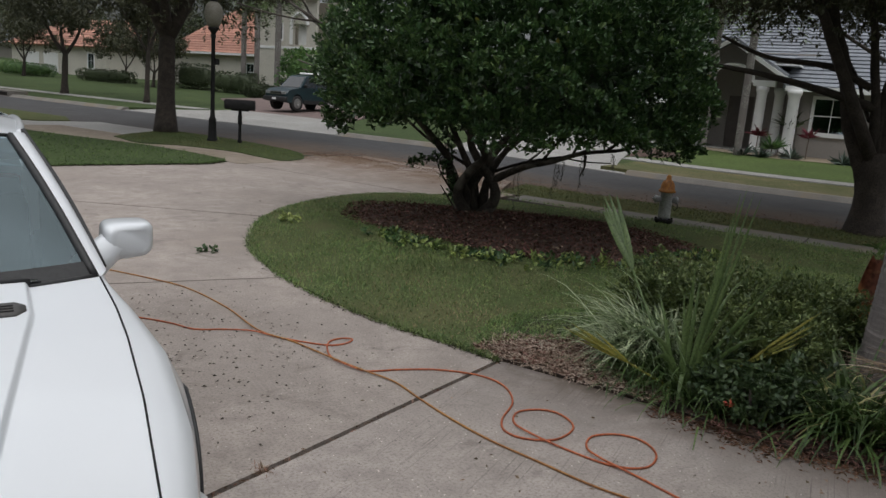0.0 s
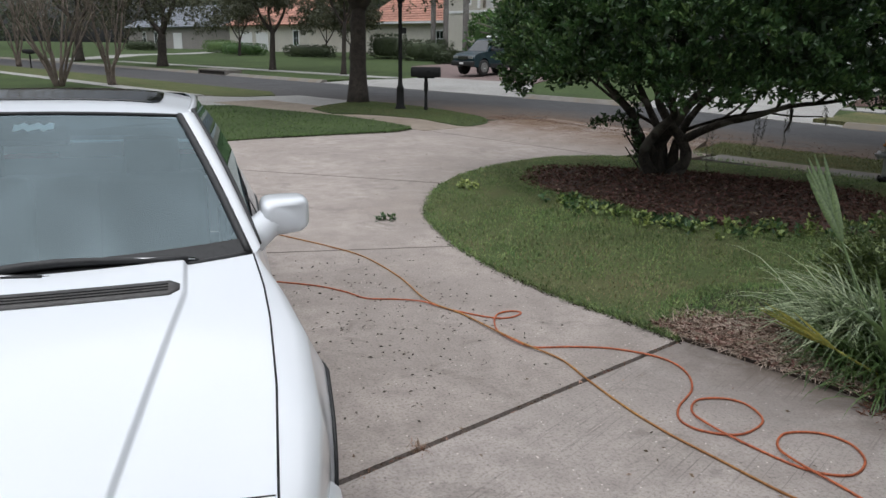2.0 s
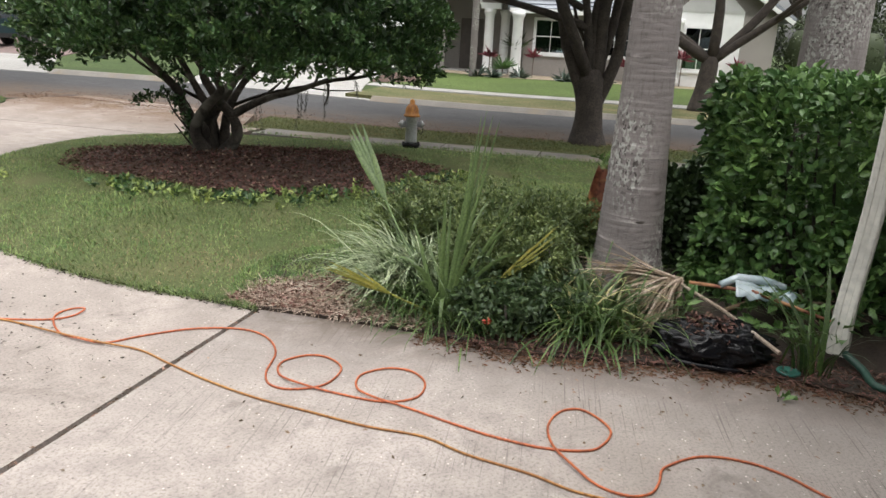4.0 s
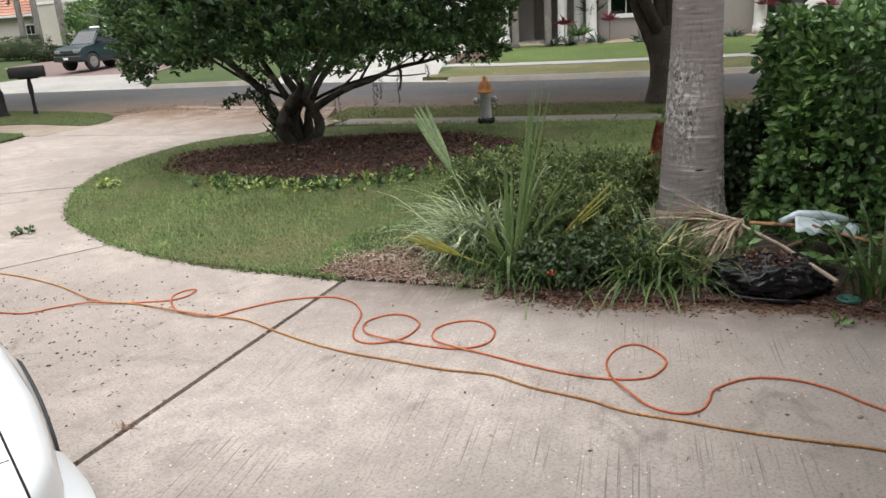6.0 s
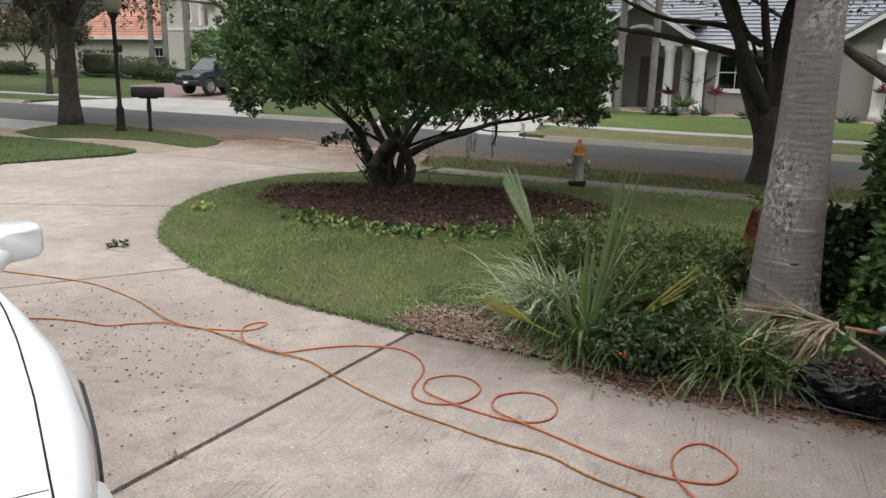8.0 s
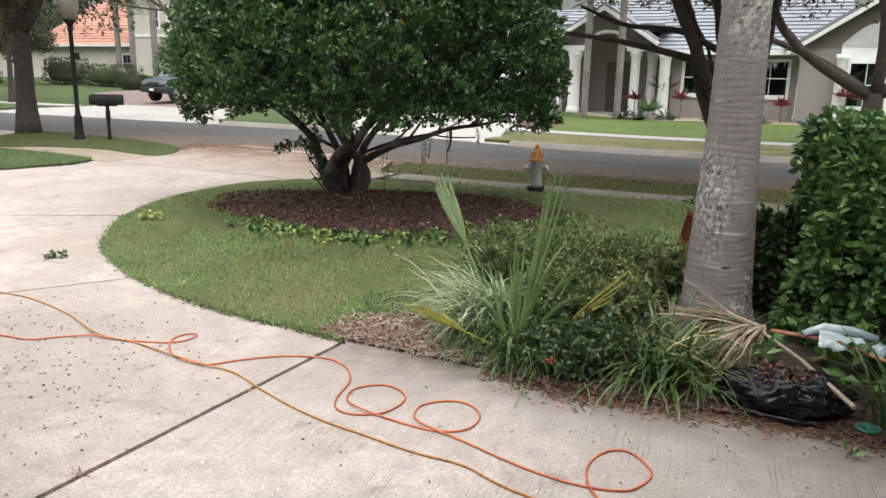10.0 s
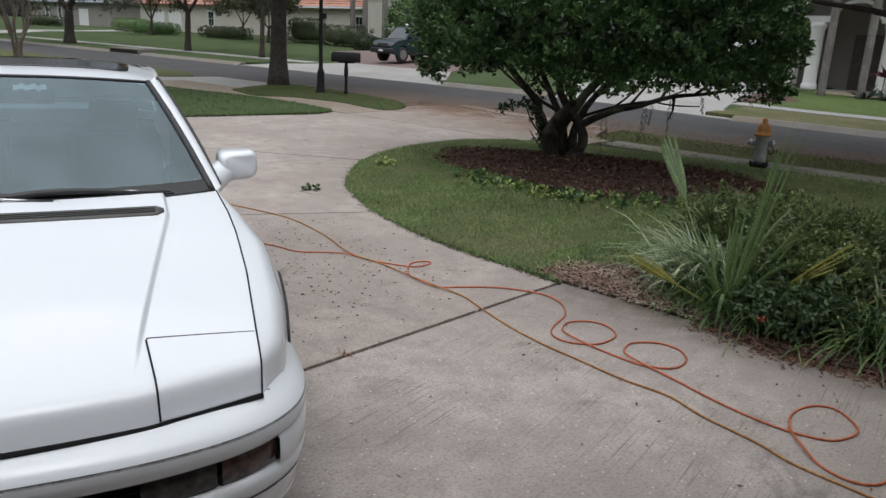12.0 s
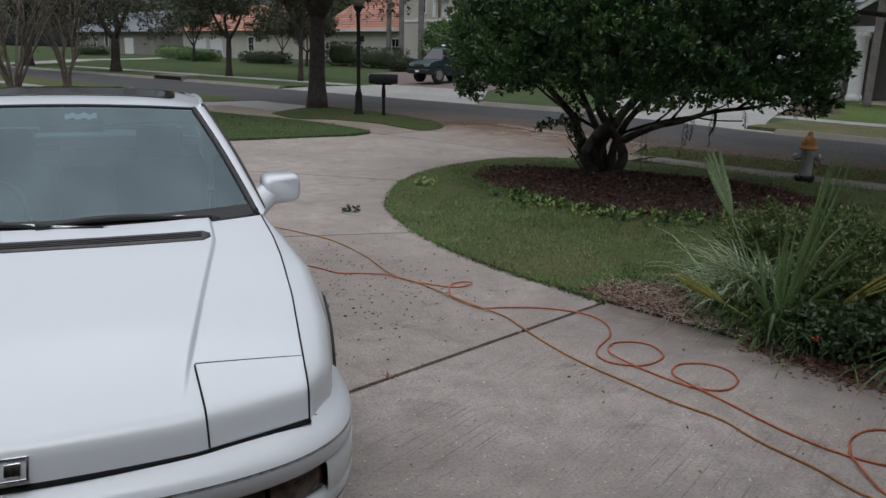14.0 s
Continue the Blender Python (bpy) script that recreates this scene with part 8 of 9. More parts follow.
def window(ob, x, z0, w, h, y=0.0, cols=2, rows=2, arch=False):
    """A sash window: frame, panes, bars and sill, set in the wall's face at y."""
    bm = bmesh.new()
    f = 0.11
    for x0, x1, a, b in ((x - w / 2 - f, x - w / 2, z0 - f, z0 + h + f), (x + w / 2, x + w / 2 + f, z0 - f, z0 + h + f), (x - w / 2, x + w / 2, z0 + h, z0 + h + f), (x - w / 2, x + w / 2, z0 - f, z0)):
        box(bm, x0, x1, y - 0.05, y + 0.05, a, b)
    win = part("window", bm, "white_trim", ob, "white framed window")
    part("pane", boxed(x - w / 2, x + w / 2, y + 0.012, y + 0.02, z0, z0 + h), "house_glass", win, "dark glass")
    part("blind", boxed(x - w / 2, x + w / 2, y + 0.10, y + 0.11, z0, z0 + h), "blind", win)
    for k in range(1, cols):
        bx = x - w / 2 + w * k / cols
        part("bar", boxed(bx - 0.012, bx + 0.012, y - 0.005, y + 0.01, z0, z0 + h), "white_trim", win)
    for k in range(1, rows):
        bz = z0 + h * k / rows
        part("bar", boxed(x - w / 2, x + w / 2, y - 0.01, y + 0.012, bz - 0.02, bz + 0.02), "white_trim", win)
    part("sill", boxed(x - w / 2 - f, x + w / 2 + f, y - 0.09, y + 0.03, z0 - f - 0.05, z0 - f), "white_trim", win)


def column(ob, x, y, z1, r=0.2):
    bm = bmesh.new()
    turned(bm, [(r * 1.2, 0), (r * 1.2, 0.22), (r * 1.05, 0.26), (r, 0.34), (r * 0.96, z1 - 0.30), (r * 1.04, z1 - 0.27), (r * 1.06, z1 - 0.20), (r * 1.25, z1 - 0.16), (r * 1.25, z1)], 18, (x, y, 0))
    part("column", bm, "white_trim", ob, "round white column", True)


def wall_with_holes(ob, x0, x1, z1, holes, mat, y=0.0, t=0.25, z0=-0.4):
    """A wall along x with rectangular openings (x0, x1, z0, z1) through it."""
    bm = bmesh.new()
    xs = sorted({x0, x1, *[h[0] for h in holes], *[h[1] for h in holes]})
    zs = sorted({z0, z1, *[h[2] for h in holes], *[h[3] for h in holes]})
    for a, b in zip(xs, xs[1:]):
        for c, d in zip(zs, zs[1:]):
            if not any(h[0] <= (a + b) / 2 <= h[1] and h[2] <= (c + d) / 2 <= h[3] for h in holes):
                box(bm, a, b, y, y + t, c, d)
    bmesh.ops.remove_doubles(bm, verts=bm.verts[:], dist=0.001)
    return part("wall", bm, mat, ob)


def tiled_slope(ob, corners, course, mat, ridge=True, label=""):
    """A roof slope laid in courses of tiles, from the eave's two corners to the ridge's two."""
    a, b, c, d = (Vector(p) for p in corners)  # eave left, eave right, ridge right, ridge left
    n = max(3, int((d - a).length / course))
    up = (b - a).cross(d - a).normalized()
    roof = part("roof", loft([[tuple(a), tuple(b)], [tuple(d), tuple(c)]], -0.1), mat, ob, label)
    for k in range(n):
        t0, t1 = k / n, (k + 1) / n
        l0, r0, l1, r1 = a.lerp(d, t0), b.lerp(c, t0), a.lerp(d, t1), b.lerp(c, t1)
        bm = bmesh.new()
        lo, hi = up * 0.06, up * 0.015
        grid_faces(bm, [[tuple(l0 - up * 0.01), tuple(r0 - up * 0.01)], [tuple(l0 + lo), tuple(r0 + lo)], [tuple(l1 + hi), tuple(r1 + hi)]])
        part("tile_course", bm, mat, roof)
    return roof


def house_opposite():
    (x, y), turn = frame_of(31.0, 0.0)
    ob = thing("house", "taupe stucco house with white columns and a grey tiled roof", "house", (x, y, land(x, y)), turn)
    # porch recess, wall with windows, and the gabled wing
    wall_with_holes(ob, -2.75, 1.75, 2.45, [(-2.28, -1.12, 0.95, 2.15), (0.2, 1.36, 0.95, 2.15)], "stucco")
    window(ob, -1.7, 0.95, 1.16, 1.2, -0.01, 2)
    window(ob, 0.78, 0.95, 1.16, 1.2, -0.01, 2)
    wall_with_holes(ob, -7.1, -2.75, 3.9, [(-5.75, -4.75, 0.0, 2.15)], "stucco", y=1.9)
    part("door", boxed(-5.75, -4.75, 1.95, 2.02, 0.0, 2.15, bevel=0.01), "door", ob, "dark front door")
    part("porch_floor", boxed(-7.2, -2.75, -0.5, 1.9, -0.3, 0.06), "pale_concrete", ob)
    part("porch_side", boxed(-2.9, -2.75, 0.25, 1.9, -0.3, 2.9), "stucco", ob)
    part("porch_side", boxed(-7.25, -7.1, 0.0, 6.0, -0.3, 2.9), "stucco", ob)
    part("porch_ceiling", boxed(-7.1, -3.0, -0.2, 1.9, 3.3, 3.36), "white_trim", ob)
    # gabled porch front with an arched opening
    def rake(x):
        return 4.12 - 0.60 * abs(x + 5.4)

    def opening(x):
        return 2.62 + (0.62 * math.sqrt(max(0.0, 1 - ((x + 5.28) / 0.78) ** 2)) if abs(x + 5.28) < 0.78 else 0.0)
    xs = np.linspace(-7.1, -3.7, 69)
    bm = bmesh.new()
    grid_faces(bm, [[(x, -0.3, opening(x)) for x in xs], [(x, -0.3, rake(x) - 0.04) for x in xs]])
    bmesh.ops.solidify(bm, geom=bm.faces[:], thickness=0.25)
    part("porch_gable", bm, "stucco", ob, "taupe gable with an arched opening")
    part("arch", tubed([(x, -0.33, opening(x) + 0.02) for x in np.linspace(-6.06, -4.50, 25)], 0.07, 6), "white_trim", ob, "white arched trim")
    for x0, x1 in ((-7.1, -6.06), (-4.5, -3.7)):
        part("porch_beam", boxed(x0, x1, -0.38, -0.02, 2.50, 2.72, bevel=0.02), "white_trim", ob, "white porch beam")
    tiled_slope(ob, ((-7.55, -0.75, 2.83), (-7.55, 4.5, 2.83), (-5.4, 4.5, 4.2), (-5.4, -0.75, 4.2)), 0.36, "grey_tile", label="grey tiled porch slope")
    tiled_slope(ob, ((-3.3, 4.5, 2.86), (-3.3, -0.75, 2.86), (-5.4, -0.75, 4.2), (-5.4, 4.5, 4.2)), 0.36, "grey_tile", label="grey tiled porch slope")
    for ex in (-7.6, -3.25):
        part("barge_board", tubed([(ex, -0.74, 2.76), (-5.4, -0.74, 4.13)], 0.10, 4), "white_trim", ob)
    for cx, cy, cr in ((-6.58, -0.2, 0.24), (-4.15, -0.2, 0.19), (-3.62, 0.5, 0.19)):
        column(ob, cx, cy, 2.5, cr)
    column(ob, -2.95, -0.62, 2.42, 0.21)
    column(ob, 1.9, -0.25, 2.45, 0.19)
    wall_with_holes(ob, 1.75, 6.5, 2.6, [(3.35, 4.35, 0.65, 2.1)], "stucco", y=-0.7)
    wall_with_holes(ob, 3.0, 5.3, 2.75, [(3.35, 4.35, 0.65, 2.1)], "white_trim", y=-0.86, t=0.14)
    window(ob, 3.85, 0.65, 1.0, 1.45, -0.87, 2)
    bm = bmesh.new()
    pts = [(3.0 + 2.3 * k / 12, 2.75 + 0.75 * math.sin(math.pi * k / 12)) for k in range(13)]
    grid_faces(bm, [[(a, -0.90, b) for a, b in pts], [(a, -0.90, 2.7) for a, b in pts]])
    bmesh.ops.solidify(bm, geom=bm.faces[:], thickness=0.1)
    part("arch", bm, "white_trim", ob, "white arched surround")
    column(ob, 3.05, -1.0, 2.4, 0.17)
    part("wing_side", boxed(1.75, 2.0, -0.45, 0.0, -0.4, 2.6), "stucco", ob)
    part("wing_side", boxed(6.25, 6.5, -0.45, 8.0, -0.4, 2.6), "stucco", ob)
    # gable
    bm = bmesh.new()
    bm.faces.new([bm.verts.new(p) for p in ((1.5, -0.7, 2.6), (6.75, -0.7, 2.6), (4.1, -0.7, 4.15))])
    bmesh.ops.solidify(bm, geom=bm.faces[:], thickness=0.2)
    part("gable", bm, "stucco", ob)
    for a, b in (((1.25, 2.42), (4.1, 4.3)), ((6.98, 2.42), (4.1, 4.3))):
        bm = tubed([(a[0], -1.05, a[1]), (b[0], -1.05, b[1])], 0.10, 4)
        part("barge_board", bm, "white_trim", ob)
    tiled_slope(ob, ((1.2, -1.1, 2.5), (1.2, 8, 2.5), (4.1, 8, 4.4), (4.1, -1.1, 4.4)), 0.36, "grey_tile", label="grey tiled gable slope")
    tiled_slope(ob, ((7.0, 8, 2.5), (7.0, -1.1, 2.5), (4.1, -1.1, 4.4), (4.1, 8, 4.4)), 0.36, "grey_tile", label="grey tiled gable slope")
    tiled_slope(ob, ((-3.4, -0.6, 2.55), (3.4, -0.6, 2.55), (3.4, 6.5, 6.1), (-3.4, 6.5, 6.1)), 0.36, "grey_tile", label="grey tiled main slope")
    tiled_slope(ob, ((-8.0, 1.6, 3.65), (-3.4, 1.6, 3.65), (-3.4, 6.5, 6.1), (-6.0, 6.5, 6.1)), 0.36, "grey_tile", label="grey tiled rear slope")
    part("fascia", boxed(-3.3, 1.7, -0.68, -0.6, 2.38, 2.56), "white_trim", ob)
    part("back_wall", boxed(-7.4, 6.5, 10.5, 10.8, -0.4, 3.0), "stucco", ob)
    part("garage_wall", boxed(-13.5, -7.45, 5.8, 6.0, -0.4, 3.0), "stucco", ob)
    part("garage_door", boxed(-12.6, -8.4, 5.72, 5.8, 0.0, 2.3, bevel=0.01), "white_trim", ob, "white garage door")
    tiled_slope(ob, ((-14.0, 5.3, 3.0), (-5.8, 5.3, 3.0), (-7, 10, 5.0), (-12, 10, 5.0)), 0.36, "grey_tile")


house_opposite()


def clay_house():
    (x, y), turn = frame_of(46.0, -50.0)
    ob = thing("house", "cream stucco house with an orange clay tile roof", "house", (x, y, land(x, y) - 0.1), turn)
    wall_with_holes(ob, -7.6, 4.0, 3.0, [(2.0, 2.9, 0.9, 2.2)], "cream")
    window(ob, 2.45, 0.9, 0.9, 1.3, -0.01, 2)
    part("eave_board", boxed(-8.0, 4.2, -0.62, -0.5, 2.85, 3.05), "white_trim", ob)
    tiled_slope(ob, ((-8.2, -0.6, 3.0), (4.3, -0.6, 3.0), (4.3, 6.0, 7.6), (-5.4, 6.0, 7.6)), 0.42, "red_tile", label="orange clay tile slope")
    tiled_slope(ob, ((-8.2, 10, 3.0), (-8.2, -0.6, 3.0), (-5.4, 6.0, 7.6), (-5.4, 7, 7.6)), 0.42, "red_tile")
    # two-storey entry with an arch
    wall_with_holes(ob, 4.0, 10.4, 7.6, [(6.3, 6.9, 4.2, 5.6), (7.4, 9.6, -0.3, 3.4), (8.0, 9.4, 3.9, 5.5)], "cream", y=-0.8)
    window(ob, 6.6, 4.3, 0.5, 1.2, -0.8, 2)
    bm = bmesh.new()
    tube(bm, [(8.7 + 0.85 * math.cos(a), -0.85, 5.4 + 0.9 * math.sin(a)) for a in np.linspace(math.pi, 0, 13)], 0.14, 6)
    tube(bm, [(7.85, -0.85, 3.9), (7.85, -0.85, 5.4)], 0.14, 6)
    part("arch", bm, "white_trim", ob, "white arched surround")
    part("arch_recess", boxed(8.0, 9.4, -0.2, -0.1, 3.9, 6.3), "white_trim", ob)
    part("band", boxed(3.95, 10.45, -0.86, -0.8, 3.55, 3.75), "white_trim", ob)
    part("entry_side", boxed(3.9, 4.1, -0.8, 6, -0.3, 7.6), "cream", ob)
    part("entry_back", boxed(4.0, 10.4, 3.0, 3.2, -0.3, 7.6), "cream", ob)
    tiled_slope(ob, ((3.5, -1.4, 7.5), (10.9, -1.4, 7.5), (9, 2.5, 9.4), (5.5, 2.5, 9.4)), 0.42, "red_tile")


clay_house()


def far_house(n, s, w, label, roofmat, wallmat, doors, wins):
    (x, y), turn = frame_of(n, s)
    ob = thing("house", label, "house", (x, y, land(x, y) - 0.1), turn)
    wall_with_holes(ob, -w / 2, w / 2, 3.0, [(a - 0.5, a + 0.5, 0.9, 2.3) for a in wins], wallmat)
    for a in wins:
        window(ob, a, 0.9, 1.0, 1.4, -0.01, 2)
    for a in doors:
        part("garage_door", boxed(a - 1.3, a + 1.3, -0.06, -0.01, 0, 2.2, bevel=0.02), "white_trim", ob, "white panelled garage door")
    part("end_wall", boxed(-w / 2, -w / 2 + 0.2, 0.25, 9, -0.3, 3.0), wallmat, ob)
    part("end_wall", boxed(w / 2 - 0.2, w / 2, 0.25, 9, -0.3, 3.0), wallmat, ob)
    tiled_slope(ob, ((-w / 2 - 0.6, -0.6, 2.95), (w / 2 + 0.6, -0.6, 2.95), (w / 2 - 3, 5, 6.0), (-w / 2 + 3, 5, 6.0)), 0.6, roofmat)
    tiled_slope(ob, ((w / 2 + 0.6, -0.6, 2.95), (w / 2 + 0.6, 10, 2.95), (w / 2 - 3, 6, 6.0), (w / 2 - 3, 5, 6.0)), 0.6, roofmat)


far_house(46, -76, 17, "pale one-storey house with white garage doors and a clay roof", "red_tile", "cream", (-4.5, -1.0), (6.0,))
far_house(47, -106, 24, "grey one-storey house far up the road", "grey_tile", "stucco", (5.0,), (-6.0, -2.0))
far_house(33, 24, 16, "grey one-storey house beside the house opposite", "grey_tile", "stucco", (), (-4.0, 2.0))
(nx, ny), nt = frame_of(0, 0)
ob = thing("house", "beige corner of the neighbouring house beyond the bare shrubs", "house", (-13.0, 26.5, 0.0), -8)
part("wall", boxed(-12, 1.2, 0, 8, -0.2, 3.2), "cream", ob)
part("garage_door", boxed(-2.2, 0.6, -0.05, -0.01, 0.0, 2.3, bevel=0.02), "white_trim", ob)
tiled_slope(ob, ((-12.5, -0.6, 3.0), (1.8, -0.6, 3.0), (-1, 5, 5.6), (-10, 5, 5.6)), 0.5, "grey_tile")

# ---- vehicles along the road ----


def utility_car(name, at, turn, paint, label, wide=1.0, long_=1.0):
    ob = thing(name, label, "car", (*at, land(*at) + 0.035), turn)
    fit = Matrix.Diagonal((long_, wide, 1.0, 1.0))

    def shaped(bm):
        bmesh.ops.transform(bm, matrix=fit, verts=bm.verts[:])
        bmesh.ops.recalc_face_normals(bm, faces=bm.faces[:])
        return bm

    def carried(outline, stations):
        """The closed side outline carried across the width; stations are (y, inset towards the middle of the outline)."""
        cx, cz = sum(q[0] for q in outline) / len(outline), sum(q[1] for q in outline) / len(outline)
        bm = bmesh.new()
        made = grid_faces(bm, [[(cx + (x - cx) * f, y, cz + (z - cz) * f) for x, z in outline] for y, f in stations], closed=True)
        bm.faces.new(made[0][::-1])
        bm.faces.new(made[-1])
        return shaped(bm)
    # nose towards -x
    arch = [[(ax + 0.43 * math.cos(a), 0.36 + 0.43 * math.sin(a)) for a in np.linspace(math.pi, 0, 9)] for ax in (-1.35, 1.3)]
    body = [(-2.14, 0.42), *arch[0], *arch[1], (2.14, 0.42), (2.17, 0.75), (2.12, 1.02), (1.95, 1.08), (-1.0, 1.07), (-1.25, 1.06), (-1.75, 1.00), (-2.0, 0.93), (-2.13, 0.80)]
    part("body", carried(body, ((-0.84, 0.985), (-0.80, 1.0), (0.80, 1.0), (0.84, 0.985))), paint, ob, "", False)
    cabin = [(-1.12, 1.05), (-0.50, 1.60), (-0.25, 1.66), (1.70, 1.67), (1.88, 1.60), (2.05, 1.05)]
    bm = bmesh.new()
    rows = []
    for y0, y1 in ((-0.80, -0.64), (-0.74, -0.58), (0.74, 0.58), (0.80, 0.64)):
        rows.append([(x, y0 + (y1 - y0) * min(1, (z - 1.05) / 0.55), z) for x, z in cabin])
    made = grid_faces(bm, rows, closed=True)
    bm.faces.new(made[0][::-1])
    bm.faces.new(made[-1])
    part("cabin_shell", shaped(bm), paint, ob, "", False)

    def pane(points, name_, label_):
        bm2 = bmesh.new()
        bm2.faces.new([bm2.verts.new(q) for q in points])
        part(name_, shaped(bm2), "car_glass", ob, label_)
    pane([(-1.09, -0.70, 1.095), (-1.09, 0.70, 1.095), (-0.54, 0.58, 1.585), (-0.54, -0.58, 1.585)], "windscreen", "sky-lit windscreen")
    pane([(2.045, -0.70, 1.10), (2.045, 0.70, 1.10), (1.905, 0.58, 1.56), (1.905, -0.58, 1.56)], "rear_window", "dark rear window")
    for sy in (-1, 1):
        for a, b, lean in ((-0.86, 0.15, 0.40), (0.24, 1.0, 0.0), (1.09, 1.84, -0.1)):
            c0, c1 = sy * 0.795, sy * 0.672
            pane([(a, c0, 1.10), (b, c0, 1.10), (b + min(0, lean), c1, 1.54), (a + max(0, lean), c1, 1.54)], "side_window", "dark side window")
        part("roof_rail", shaped(tubed([(-0.1, sy * 0.55, 1.66), (0.0, sy * 0.55, 1.71), (1.55, sy * 0.55, 1.71), (1.65, sy * 0.55, 1.66)], 0.02, 6)), "black_trim", ob)
        for x_ in (-1.35, 1.3):
            wh = new("wheel")
            wh.parent = ob
            wh.matrix_basis = pose(x_ * long_, sy * 0.74 * wide, 0.355, 90 * -sy, 0, 0)
            bm2 = bmesh.new()
            turned(bm2, [(0.2, -0.1), (0.33, -0.11), (0.355, -0.08), (0.355, 0.08), (0.33, 0.11), (0.22, 0.10)], 24)
            part("tyre", bm2, "tyre", wh, "", True)
            bm2 = bmesh.new()
            turned(bm2, [(0.02, 0.10), (0.05, 0.13), (0.07, 0.11), (0.2, 0.118), (0.225, 0.11), (0.215, 0.05)], 20)
            for k in range(5):
                q = 2 * math.pi * k / 5
                bmesh.ops.create_cube(bm2, size=1.0, matrix=pose(0.13 * math.cos(q), 0.13 * math.sin(q), 0.118, 0, 0, math.degrees(q)) @ Matrix.Diagonal((0.17, 0.05, 0.02, 1)))
            part("rim", bm2, "alloy", wh, "silver rim", False)
        part("headlamp", shaped(boxed(-2.17, -2.07, sy * 0.60 - 0.17, sy * 0.60 + 0.17, 0.74, 0.87, bevel=0.02)), "lamp_glass", ob, "clear headlamp")
        part("door_mirror", shaped(boxed(-0.86, -0.72, sy * 0.90 - 0.09, sy * 0.90 + 0.09, 1.10, 1.24, bevel=0.03)), "black_trim", ob, "black door mirror", True)
        part("sill", shaped(boxed(-0.88, 0.83, sy * 0.845 - 0.02, sy * 0.845 + 0.02, 0.34, 0.52, bevel=0.01)), "black_trim", ob, "dark side cladding")
    part("grille", shaped(boxed(-2.175, -2.10, -0.40, 0.40, 0.70, 0.86, bevel=0.02)), "black_trim", ob)
    for k in range(3):
        part("grille_bar", shaped(boxed(-2.19, -2.17, -0.38, 0.38, 0.725 + 0.045 * k, 0.74 + 0.045 * k)), "chrome", ob)
    part("front_bumper", shaped(boxed(-2.26, -2.06, -0.86, 0.86, 0.42, 0.64, bevel=0.05)), "black_trim", ob, "dark bumper", True)
    part("number_plate", shaped(boxed(-2.275, -2.262, -0.15, 0.15, 0.49, 0.58)), "white_trim", ob, "pale plate with bars for characters")
    return ob


suv = utility_car("suv", (13.22, 33.95), 26, "teal_paint", "dark teal sport utility car parked on the brick drive", 0.84, 0.86)
part("roof_bag", boxed(0.0, 1.1, -0.36, 0.36, 1.70, 1.80, bevel=0.05), "white_trim", suv, "white bag on the roof rack", True)
utility_car("parked_car", (-27.0, 98.5), 100, "dark_paint", "dark parked car far up the road")
ob = thing("wheelie_bin", "green wheeled rubbish bin beside the next house's drive", "bin", (-27.9, 92.4, land(-27.9, 92.4)))
bm = bmesh.new()
rows = [[(sx * w, sy * w, z) for sx, sy in ((-1, -1), (1, -1), (1, 1), (-1, 1))] for w, z in ((0.22, 0.0), (0.29, 0.95))]
made = grid_faces(bm, rows, closed=True)
bm.faces.new(made[0])
part("body", bm, "bin", ob)
part("lid", boxed(-0.31, 0.31, -0.31, 0.33, 0.95, 1.03, bevel=0.02), "bin", ob)

# ---- trees and shrubs further off ----
for n, s, h, r0, seed, cr in ((23.5, -37.7, 2.3, 0.17, 81, 3.0), (23.4, -30.7, 2.6, 0.12, 82, 2.0), (21.0, -62, 2.4, 0.30, 83, 4.6), (21.2, -47.3, 2.2, 0.30, 84, 4.0), (40, -56.0, 1.4, 0.10, 85, 2.6), (37.5, -49.0, 1.3, 0.12, 86, 2.6), (37, -66.0, 1.6, 0.14, 87, 3.2)):
    x, y = road_xy(n, s)
    oak("street_tree", (x, y), "leafy street tree with a dark trunk across the road", (h, r0, 0.1, 0.0),
        [(-0.8, 0.5, h + 1.6, r0 * 0.6), (0.9, -0.4, h + 1.5, r0 * 0.6), (0.1, 0.8, h + 1.9, r0 * 0.55)],
        ((0, 0, h + 2.2), (cr, cr, cr * 0.55), h - 0.1), 0.22, 700 + int(560 * cr), seed, twigs=1, per=5, leafmat="oak_leaf")
for k, (n, s, cr, h) in enumerate(((58, -72, 6, 4), (60, -52, 6, 4.5), (57, -92, 7, 4), (62, -112, 8, 4), (64, -132, 8, 4), (60, -36, 6, 5), (58, -20, 6, 4), (56, -4, 6, 5), (52, 12, 6, 4), (46, 22, 5, 3), (40, 34, 5, 3), (9, -70, 7, 3), (6, -95, 8, 3), (24, -120, 8, 3), (34, -140, 9, 3), (0, -52, 6, 3))):
    x, y = road_xy(n, s)
    oak("background_tree", (x, y), "large leafy tree behind the houses", (h * 0.6, 0.3, 0, 0),
        [(-1.5, 0.5, h + 1, 0.18), (1.5, -0.5, h + 1.2, 0.18), (0, 1, h + 2, 0.16)],
        ((0, 0, h + 2.2), (cr, cr, cr * 0.6), 1.2), 0.42, 1900, 90 + k, twigs=1, per=4, leafmat="far_leaf")


